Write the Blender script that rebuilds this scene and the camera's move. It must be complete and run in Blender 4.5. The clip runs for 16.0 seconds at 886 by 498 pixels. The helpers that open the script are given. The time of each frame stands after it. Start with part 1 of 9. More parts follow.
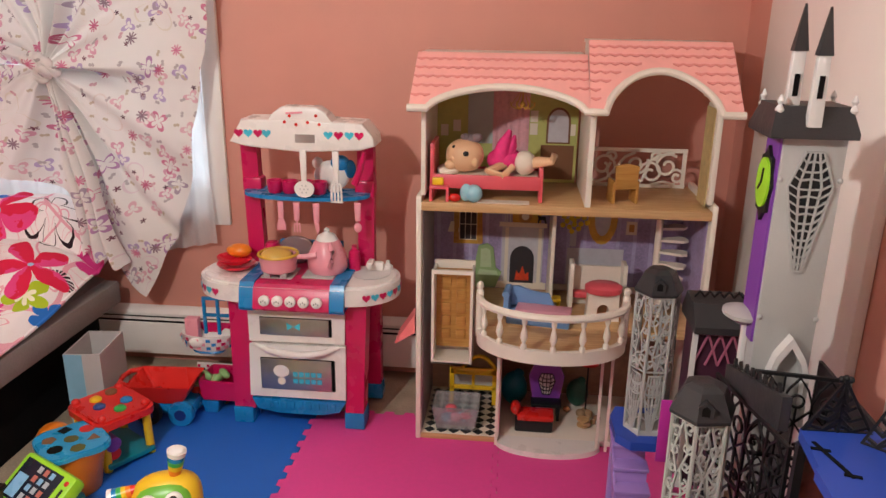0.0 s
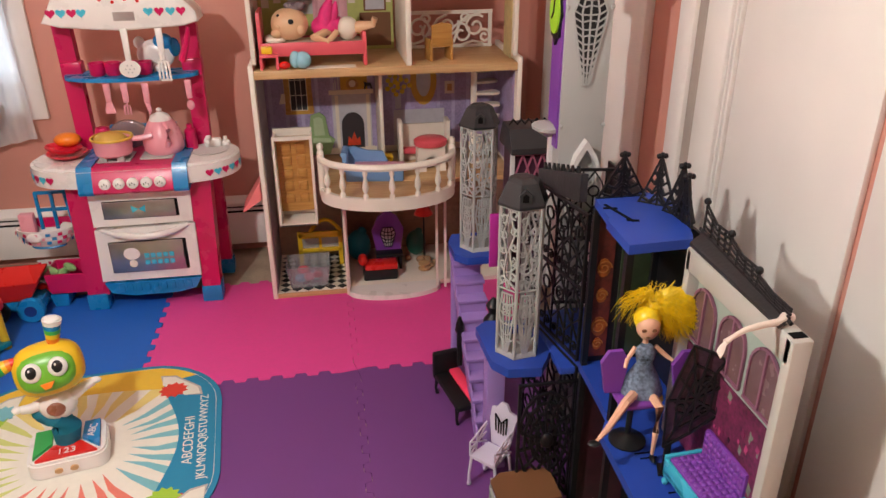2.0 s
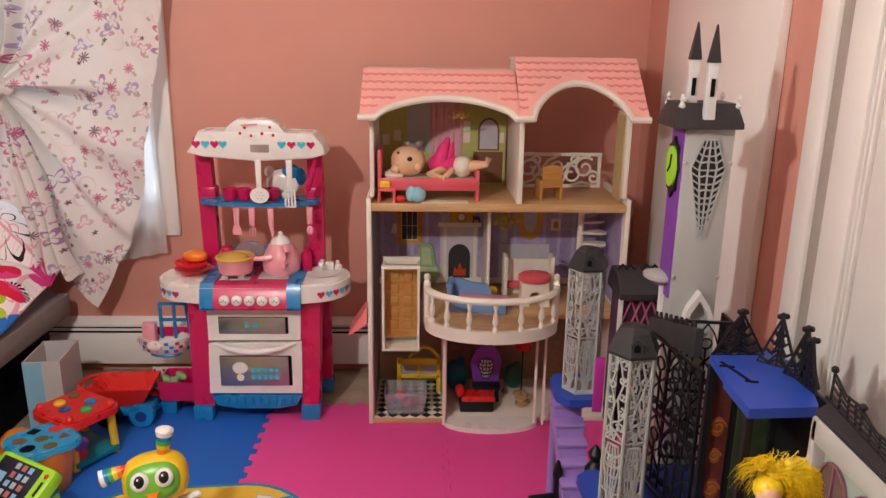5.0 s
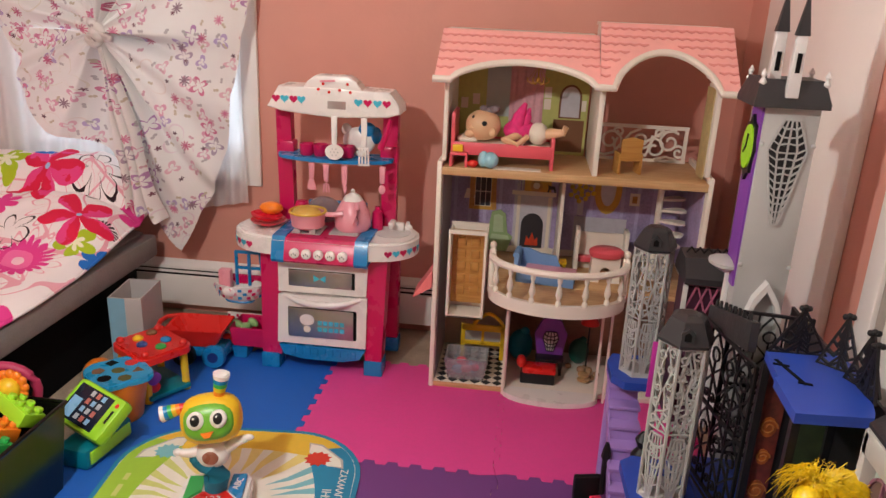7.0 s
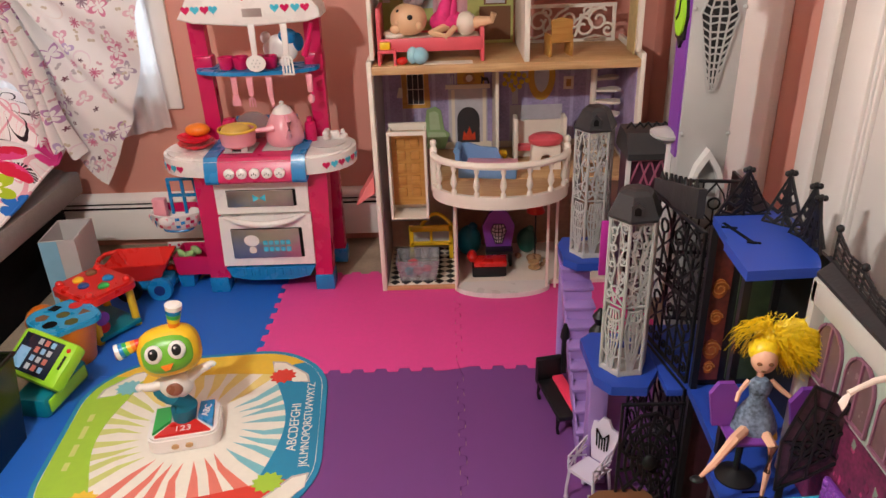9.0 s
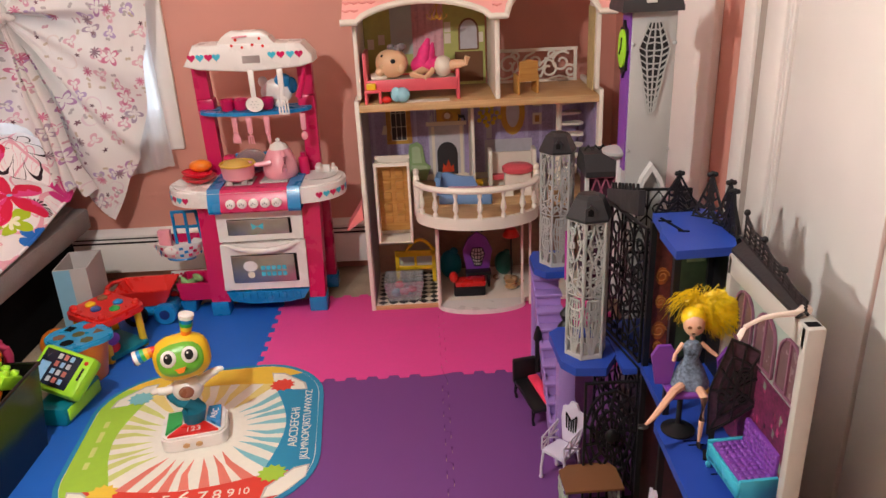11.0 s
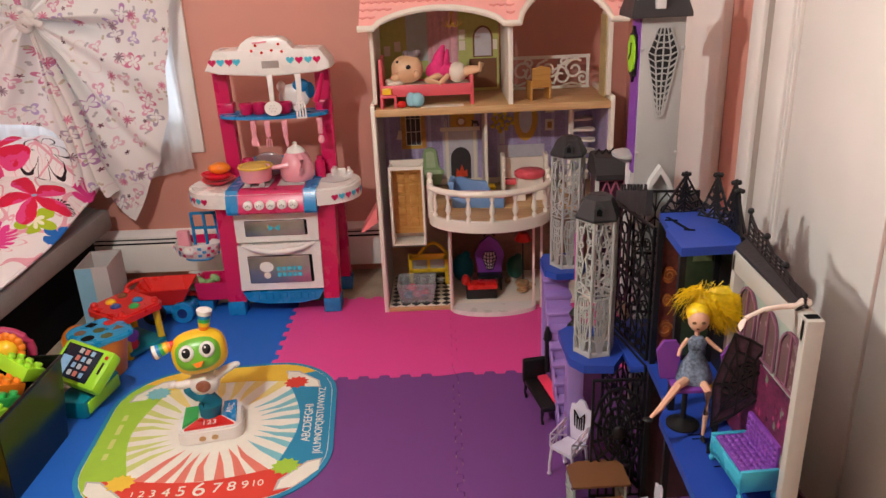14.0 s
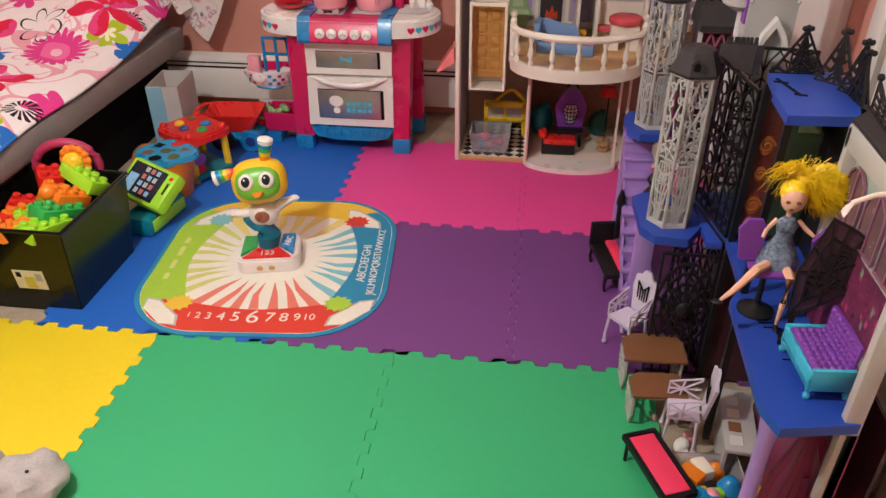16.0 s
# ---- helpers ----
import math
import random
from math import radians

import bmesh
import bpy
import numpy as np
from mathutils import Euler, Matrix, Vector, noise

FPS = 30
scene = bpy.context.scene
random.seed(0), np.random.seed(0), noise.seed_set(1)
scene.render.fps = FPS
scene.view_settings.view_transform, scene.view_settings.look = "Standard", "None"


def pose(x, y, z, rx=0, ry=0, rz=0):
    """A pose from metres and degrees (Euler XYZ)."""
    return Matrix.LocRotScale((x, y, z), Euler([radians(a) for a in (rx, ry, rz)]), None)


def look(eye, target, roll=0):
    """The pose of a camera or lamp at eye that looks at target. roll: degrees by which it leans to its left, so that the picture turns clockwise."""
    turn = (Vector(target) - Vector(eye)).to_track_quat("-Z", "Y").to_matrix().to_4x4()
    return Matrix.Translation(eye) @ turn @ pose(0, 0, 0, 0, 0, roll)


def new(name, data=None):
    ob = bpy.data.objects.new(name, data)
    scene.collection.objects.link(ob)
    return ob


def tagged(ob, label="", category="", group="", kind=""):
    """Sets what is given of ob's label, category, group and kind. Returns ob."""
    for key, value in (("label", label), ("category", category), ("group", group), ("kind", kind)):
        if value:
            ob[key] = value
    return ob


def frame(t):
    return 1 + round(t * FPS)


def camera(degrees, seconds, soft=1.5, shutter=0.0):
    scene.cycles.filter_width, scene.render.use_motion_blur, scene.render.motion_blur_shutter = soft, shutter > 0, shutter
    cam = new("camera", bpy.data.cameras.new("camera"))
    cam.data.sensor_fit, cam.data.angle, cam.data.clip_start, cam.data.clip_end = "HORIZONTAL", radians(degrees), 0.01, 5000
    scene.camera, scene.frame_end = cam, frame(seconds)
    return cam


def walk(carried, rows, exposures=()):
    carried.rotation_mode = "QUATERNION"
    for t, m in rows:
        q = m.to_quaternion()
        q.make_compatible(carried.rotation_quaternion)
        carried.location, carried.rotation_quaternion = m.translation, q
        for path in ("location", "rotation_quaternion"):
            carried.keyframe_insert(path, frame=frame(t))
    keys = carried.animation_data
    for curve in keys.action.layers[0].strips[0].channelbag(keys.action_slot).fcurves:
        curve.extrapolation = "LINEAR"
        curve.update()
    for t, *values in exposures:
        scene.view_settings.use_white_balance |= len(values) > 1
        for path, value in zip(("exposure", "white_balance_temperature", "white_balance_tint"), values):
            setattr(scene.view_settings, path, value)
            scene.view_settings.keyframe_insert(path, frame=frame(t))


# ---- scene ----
cam = camera(61.4, 16.0)
PATH = [
    (0, (0.026, -0.208, 1.301), (-0.153, 1.69, 0.696), 0.8),
    (0.5, (0.012, -0.3, 1.289), (-0.004, 1.591, 0.639), 0.3),
    (1, (-0.014, -0.377, 1.272), (0.102, 1.476, 0.528), 0.9),
    (1.5, (-0.021, -0.437, 1.261), (0.222, 1.384, 0.471), 0.8),
    (2, (-0.035, -0.45, 1.238), (0.255, 1.34, 0.395), -0.3),
    (2.5, (-0.054, -0.458, 1.228), (0.217, 1.311, 0.335), -1.5),
    (3, (-0.061, -0.463, 1.241), (0.186, 1.339, 0.409), -0.8),
    (3.5, (-0.059, -0.464, 1.27), (0.141, 1.428, 0.654), 0.6),
    (4, (-0.077, -0.466, 1.285), (0.04, 1.461, 0.763), 0.7),
    (6.5, (-0.044, -0.433, 1.27), (-0.079, 1.473, 0.665), 2.0),
    (7, (0.015, -0.424, 1.283), (-0.178, 1.461, 0.644), 2.6),
    (7.5, (0.072, -0.398, 1.283), (-0.333, 1.434, 0.591), 2.6),
    (8, (0.074, -0.391, 1.264), (-0.364, 1.405, 0.501), 2.3),
    (8.5, (0.051, -0.396, 1.275), (-0.219, 1.403, 0.443), 0.1),
    (9, (-0.005, -0.408, 1.268), (-0.029, 1.39, 0.392), -2.0),
    (11.5, (-0.008, -0.698, 1.269), (0.02, 1.182, 0.585), -2.6),
    (12, (-0.018, -0.702, 1.27), (-0.018, 1.199, 0.646), -2.3),
    (12.5, (-0.015, -0.697, 1.266), (-0.041, 1.205, 0.649), -2.1),
    (13, (-0.011, -0.704, 1.272), (-0.026, 1.193, 0.638), -2.4),
    (13.5, (-0.012, -0.709, 1.271), (-0.014, 1.183, 0.622), -2.4),
    (14, (-0.004, -0.716, 1.257), (-0.014, 1.149, 0.533), -2.4),
    (14.5, (0.008, -0.707, 1.244), (-0.045, 1.114, 0.418), -2.8),
    (15, (0.005, -0.692, 1.236), (-0.082, 1.101, 0.354), -2.1),
    (15.5, (0.008, -0.645, 1.227), (-0.146, 1.111, 0.282), -0.7),
    (16, (0.025, -0.614, 1.205), (-0.19, 1.058, 0.129), -0.2),
]
walk(cam, [(t, look(eye, target, roll)) for t, eye, target, roll in PATH],
     [(0, -0.02), (1.5, 0.05), (3, 0.13), (4, -0.05), (6.5, -0.02), (8, -0.02), (9, 0.12), (11.5, 0.07), (12.5, -0.03), (14, 0.0), (15, 0.03), (16, 0.10)])

# ---------------------------------------------------------------- light
world = bpy.data.worlds.new("world")
scene.world = world
world.use_nodes = True
wn = world.node_tree
sky = wn.nodes.new("ShaderNodeTexSky")
sky.sky_type = "NISHITA"
sky.sun_disc = False
sky.sun_elevation, sky.sun_rotation = radians(35), radians(120)
wn.nodes["Background"].inputs["Strength"].default_value = 0.12
wn.links.new(sky.outputs[0], wn.nodes["Background"].inputs[0])


def lamp(name, kind, loc, target, energy, colour, size):
    data = bpy.data.lights.new(name, kind)
    data.energy, data.color = energy, colour
    if kind == "AREA":
        data.shape, data.size, data.size_y = "RECTANGLE", size[0], size[1]
    else:
        data.shadow_soft_size = size
    ob = new(name, data)
    ob.matrix_world = look(loc, target)
    return ob


lamp("room_lamp", "POINT", (-0.85, 0.05, 1.70), (0, 2, 0.5), 75, (1.0, 0.99, 0.94), 0.04)
# This faint overhead point is an added fill; no fixture is known there.
lamp("ceiling_lamp", "POINT", (-1.2, -0.9, 2.2), (0, 2, 0.5), 2, (1.0, 0.99, 0.945), 0.2)
lamp("window_daylight", "AREA", (-1.52, 2.42, 1.1), (-1.45, 0.0, 0.7), 4, (0.82, 0.92, 1.0), (0.8, 0.9))

# ---------------------------------------------------------------- materials
MATS = {}


def mat(name, col, rough=0.5, metal=0.0, var=0.06, scale=30.0, bump=0.0, bscale=200.0, alpha=1.0, spec=0.5, trans=0.0):
    """A plain surface with colour variation at two scales and a fine relief."""
    if name in MATS:
        return MATS[name]
    m = bpy.data.materials.new(name)
    m.use_nodes = True
    nt = m.node_tree
    b = nt.nodes["Principled BSDF"]
    b.inputs["Roughness"].default_value = rough
    b.inputs["Metallic"].default_value = metal
    b.inputs["Specular IOR Level"].default_value = spec
    if trans:
        b.inputs["Transmission Weight"].default_value = trans
    if alpha < 1:
        b.inputs["Alpha"].default_value = alpha
    co = nt.nodes.new("ShaderNodeTexCoord")
    n1 = nt.nodes.new("ShaderNodeTexNoise")
    n1.inputs["Scale"].default_value, n1.inputs["Detail"].default_value = scale * 0.12, 3
    n2 = nt.nodes.new("ShaderNodeTexNoise")
    n2.inputs["Scale"].default_value, n2.inputs["Detail"].default_value = scale, 4
    add = nt.nodes.new("ShaderNodeMath")
    add.operation = "ADD"
    hsv = nt.nodes.new("ShaderNodeHueSaturation")
    hsv.inputs["Color"].default_value = (*col, 1)
    mr = nt.nodes.new("ShaderNodeMapRange")
    mr.inputs["From Min"].default_value, mr.inputs["From Max"].default_value = 0.6, 1.4
    mr.inputs["To Min"].default_value, mr.inputs["To Max"].default_value = 1 - var, 1 + var
    nt.links.new(co.outputs["Object"], n1.inputs["Vector"])
    nt.links.new(co.outputs["Object"], n2.inputs["Vector"])
    nt.links.new(n1.outputs[0], add.inputs[0])
    nt.links.new(n2.outputs[0], add.inputs[1])
    nt.links.new(add.outputs[0], mr.inputs[0])
    nt.links.new(mr.outputs[0], hsv.inputs["Value"])
    nt.links.new(hsv.outputs[0], b.inputs["Base Color"])
    rr = nt.nodes.new("ShaderNodeMapRange")
    rr.inputs["From Min"].default_value, rr.inputs["From Max"].default_value = 0.6, 1.4
    rr.inputs["To Min"].default_value, rr.inputs["To Max"].default_value = max(rough - 0.08, 0.02), min(rough + 0.08, 1)
    nt.links.new(add.outputs[0], rr.inputs[0])
    nt.links.new(rr.outputs[0], b.inputs["Roughness"])
    if bump:
        n3 = nt.nodes.new("ShaderNodeTexNoise")
        n3.inputs["Scale"].default_value, n3.inputs["Detail"].default_value = bscale, 3
        bp = nt.nodes.new("ShaderNodeBump")
        bp.inputs["Strength"].default_value, bp.inputs["Distance"].default_value = bump, 0.002
        nt.links.new(co.outputs["Object"], n3.inputs["Vector"])
        nt.links.new(n3.outputs[0], bp.inputs["Height"])
        nt.links.new(bp.outputs[0], b.inputs["Normal"])
    MATS[name] = m
    return m


def wood(name, c0, c1, scale=12.0, rough=0.45):
    """Grain along x."""
    m = mat(name, c0, rough, 0, 0.05, 40, 0.1)
    nt = m.node_tree
    b = nt.nodes["Principled BSDF"]
    co = nt.nodes.new("ShaderNodeTexCoord")
    mp = nt.nodes.new("ShaderNodeMapping")
    mp.inputs["Scale"].default_value = (scale * 0.25, scale * 4, scale * 4)
    n = nt.nodes.new("ShaderNodeTexNoise")
    n.inputs["Scale"].default_value, n.inputs["Detail"].default_value = 3, 6
    r = nt.nodes.new("ShaderNodeValToRGB")
    r.color_ramp.elements[0].color, r.color_ramp.elements[1].color = (*c0, 1), (*c1, 1)
    r.color_ramp.elements[0].position, r.color_ramp.elements[1].position = 0.35, 0.65
    nt.links.new(co.outputs["Object"], mp.inputs[0])
    nt.links.new(mp.outputs[0], n.inputs["Vector"])
    nt.links.new(n.outputs[0], r.inputs[0])
    nt.links.new(r.outputs[0], b.inputs["Base Color"])
    return m


def floral(name, base, layers, axes, rough=0.85, thin=0.0):
    """Cloth printed with flowers: layers of (scale, petals, size, colours, keep)."""
    m = bpy.data.materials.new(name)
    m.use_nodes = True
    nt = m.node_tree
    N, L = nt.nodes.new, nt.links.new
    b = nt.nodes["Principled BSDF"]
    b.inputs["Roughness"].default_value = rough
    b.inputs["Specular IOR Level"].default_value = 0.15
    co = N("ShaderNodeTexCoord")
    sep = N("ShaderNodeSeparateXYZ")
    L(co.outputs["Object"], sep.inputs[0])
    flat = N("ShaderNodeCombineXYZ")
    L(sep.outputs[axes[0]], flat.inputs[0])
    L(sep.outputs[axes[1]], flat.inputs[1])
    warp = N("ShaderNodeTexNoise")
    warp.inputs["Scale"].default_value = 9
    L(flat.outputs[0], warp.inputs["Vector"])
    sc = N("ShaderNodeVectorMath")
    sc.operation = "MULTIPLY_ADD"
    L(warp.outputs["Color"], sc.inputs[0])
    sc.inputs[1].default_value = (0.03, 0.03, 0)
    L(flat.outputs[0], sc.inputs[2])

    def math(op, a, bb=None):
        n = N("ShaderNodeMath")
        n.operation = op
        for k, v in ((0, a), (1, bb)):
            if v is None:
                continue
            if isinstance(v, (int, float)):
                n.inputs[k].default_value = v
            else:
                L(v, n.inputs[k])
        return n.outputs[0]

    colour = None
    for i, (scale, petals, size, cols, keep, inner) in enumerate(layers):
        off = N("ShaderNodeVectorMath")
        off.operation = "ADD"
        L(sc.outputs[0], off.inputs[0])
        off.inputs[1].default_value = (3.1 * i + 0.37, 1.7 * i + 0.61, 0)
        v = N("ShaderNodeTexVoronoi")
        v.voronoi_dimensions = "2D"
        v.inputs["Scale"].default_value, v.inputs["Randomness"].default_value = scale, 0.75
        L(off.outputs[0], v.inputs["Vector"])
        d = N("ShaderNodeVectorMath")
        d.operation = "SUBTRACT"
        L(off.outputs[0], d.inputs[0])
        L(v.outputs["Position"], d.inputs[1])
        ds = N("ShaderNodeSeparateXYZ")
        L(d.outputs[0], ds.inputs[0])
        ang = math("ARCTAN2", ds.outputs[1], ds.outputs[0])
        cs = N("ShaderNodeSeparateColor")
        L(v.outputs["Color"], cs.inputs[0])
        turn = math("MULTIPLY", cs.outputs[1], 6.28)
        wave = math("ABSOLUTE", math("COSINE", math("ADD", math("MULTIPLY", ang, petals / 2), turn)))
        rad = math("MULTIPLY", math("ADD", math("MULTIPLY", math("POWER", wave, 1.4), 0.74), 0.26), size)
        dist = math("SQRT", math("ADD", math("POWER", ds.outputs[0], 2), math("POWER", ds.outputs[1], 2)))
        mask = math("LESS_THAN", dist, rad)
        if inner:
            mask = math("MULTIPLY", mask, math("GREATER_THAN", dist, math("MULTIPLY", rad, inner)))
        mask = math("MULTIPLY", mask, math("LESS_THAN", cs.outputs[2], keep))
        ramp = N("ShaderNodeValToRGB")
        ramp.color_ramp.interpolation = "CONSTANT"
        el = ramp.color_ramp.elements
        while len(el) < len(cols):
            el.new(0.5)
        for k, c in enumerate(cols):
            el[k].position, el[k].color = k / len(cols), (*c, 1)
        L(cs.outputs[0], ramp.inputs[0])
        mix = N("ShaderNodeMix")
        mix.data_type = "RGBA"
        L(mask, mix.inputs["Factor"])
        if colour is None:
            mix.inputs["A"].default_value = (*base, 1)
        else:
            L(colour, mix.inputs["A"])
        L(ramp.outputs[0], mix.inputs["B"])
        colour = mix.outputs["Result"]
    L(colour, b.inputs["Base Color"])
    if thin:
        tr = N("ShaderNodeBsdfTranslucent")
        L(colour, tr.inputs[0])
        ms = N("ShaderNodeMixShader")
        ms.inputs[0].default_value = thin
        L(b.outputs[0], ms.inputs[1])
        L(tr.outputs[0], ms.inputs[2])
        L(ms.outputs[0], nt.nodes["Material Output"].inputs[0])
    return m


PINKWALL = mat("salmon_wall_paint", (0.66, 0.30, 0.235), 0.55, 0, 0.05, 6, 0.25, 60)
WHITEPAINT = mat("white_gloss_paint", (0.85, 0.80, 0.76), 0.38, 0, 0.04, 8, 0.12, 40)
CEIL = mat("ceiling_paint", (0.78, 0.74, 0.70), 0.8)
CARPET = mat("beige_carpet", (0.42, 0.33, 0.24), 0.95, 0, 0.25, 160, 0.8, 500)
F_BLUE = mat("foam_blue", (0.012, 0.13, 0.56), 0.62, 0, 0.06, 60, 0.35, 420)
F_PINK = mat("foam_pink", (0.76, 0.065, 0.31), 0.62, 0, 0.06, 60, 0.35, 420)
F_PURP = mat("foam_purple", (0.17, 0.05, 0.23), 0.62, 0, 0.06, 60, 0.35, 420)
F_GREEN = mat("foam_green", (0.035, 0.42, 0.17), 0.62, 0, 0.06, 60, 0.35, 420)
F_YELL = mat("foam_yellow", (0.80, 0.60, 0.012), 0.62, 0, 0.06, 60, 0.35, 420)
WHITEP = mat("white_plastic", (0.80, 0.77, 0.74), 0.3, 0, 0.03, 20)
CREAMP = mat("cream_painted_wood", (0.80, 0.73, 0.64), 0.4, 0, 0.05, 20)
MAGENTA = mat("magenta_plastic", (0.58, 0.008, 0.10), 0.3, 0, 0.05, 20)
CYAN = mat("blue_plastic", (0.01, 0.22, 0.52), 0.28, 0, 0.05, 20)
PALEPINK = mat("pale_pink_plastic", (0.80, 0.34, 0.40), 0.3, 0, 0.04, 20)
STEEL = mat("brushed_silver", (0.45, 0.43, 0.42), 0.34, 0.85, 0.15, 30)
# Near-black for marks, and for shade coloured into gaps and under the bed.
DARK = mat("mark_and_shade_black", (0.006, 0.0055, 0.006), 0.9, spec=0.1)
BLACKP = mat("black_plastic", (0.009, 0.0085, 0.010), 0.45, 0, 0.15, 30, spec=0.35)
SLATE = mat("slate_roof_plastic", (0.026, 0.025, 0.028), 0.5, 0, 0.15, 40, 0.3, 150)
GREYP = mat("grey_plastic", (0.42, 0.42, 0.41), 0.42, 0, 0.05, 20, 0.15, 250)
PALEGREY = mat("pale_grey_plastic", (0.66, 0.64, 0.63), 0.42, 0, 0.04, 20)
PURP = mat("purple_plastic", (0.20, 0.05, 0.36), 0.4, 0, 0.06, 20)
LILAC = mat("lilac_plastic", (0.36, 0.22, 0.58), 0.4, 0, 0.06, 20)
ROYAL = mat("royal_blue_plastic", (0.02, 0.065, 0.40), 0.42, 0, 0.06, 20)
LIME = mat("lime_plastic", (0.35, 0.72, 0.03), 0.35, 0, 0.05, 20)
YELLOW = mat("yellow_plastic", (0.82, 0.52, 0.02), 0.35, 0, 0.05, 20)
ORANGE = mat("orange_plastic", (0.85, 0.22, 0.015), 0.35, 0, 0.05, 20)
RED = mat("red_plastic", (0.66, 0.02, 0.015), 0.3, 0, 0.05, 20)
GREEN = mat("green_plastic", (0.03, 0.40, 0.08), 0.35, 0, 0.05, 20)
TEAL = mat("teal_plastic", (0.0, 0.20, 0.27), 0.4, 0, 0.05, 20)
AQUA = mat("aqua_plastic", (0.06, 0.50, 0.66), 0.3, 0, 0.05, 20)
ROOFPINK = mat("pink_roof_print", (0.93, 0.46, 0.42), 0.5, 0, 0.07, 40)
ROOFLINE = mat("dark_pink_print", (0.80, 0.30, 0.27), 0.5, 0, 0.07, 40)
OAK = wood("light_wood", (0.50, 0.29, 0.13), (0.62, 0.39, 0.19))
HONEY = wood("honey_wood", (0.42, 0.19, 0.04), (0.52, 0.27, 0.07))
BROWN = mat("brown_plastic", (0.20, 0.085, 0.035), 0.5, 0, 0.08, 20)
SKIN = mat("doll_vinyl", (0.78, 0.45, 0.30), 0.45, 0, 0.03, 20)
HOTPINK = mat("neon_pink", (0.9, 0.05, 0.13), 0.5, 0, 0.05, 20)
GREYCLOTH = mat("grey_upholstery", (0.27, 0.24, 0.23), 0.9, 0, 0.12, 120, 0.6, 500)
CREAM = mat("cream_print", (0.80, 0.72, 0.60), 0.6, 0, 0.03, 20)


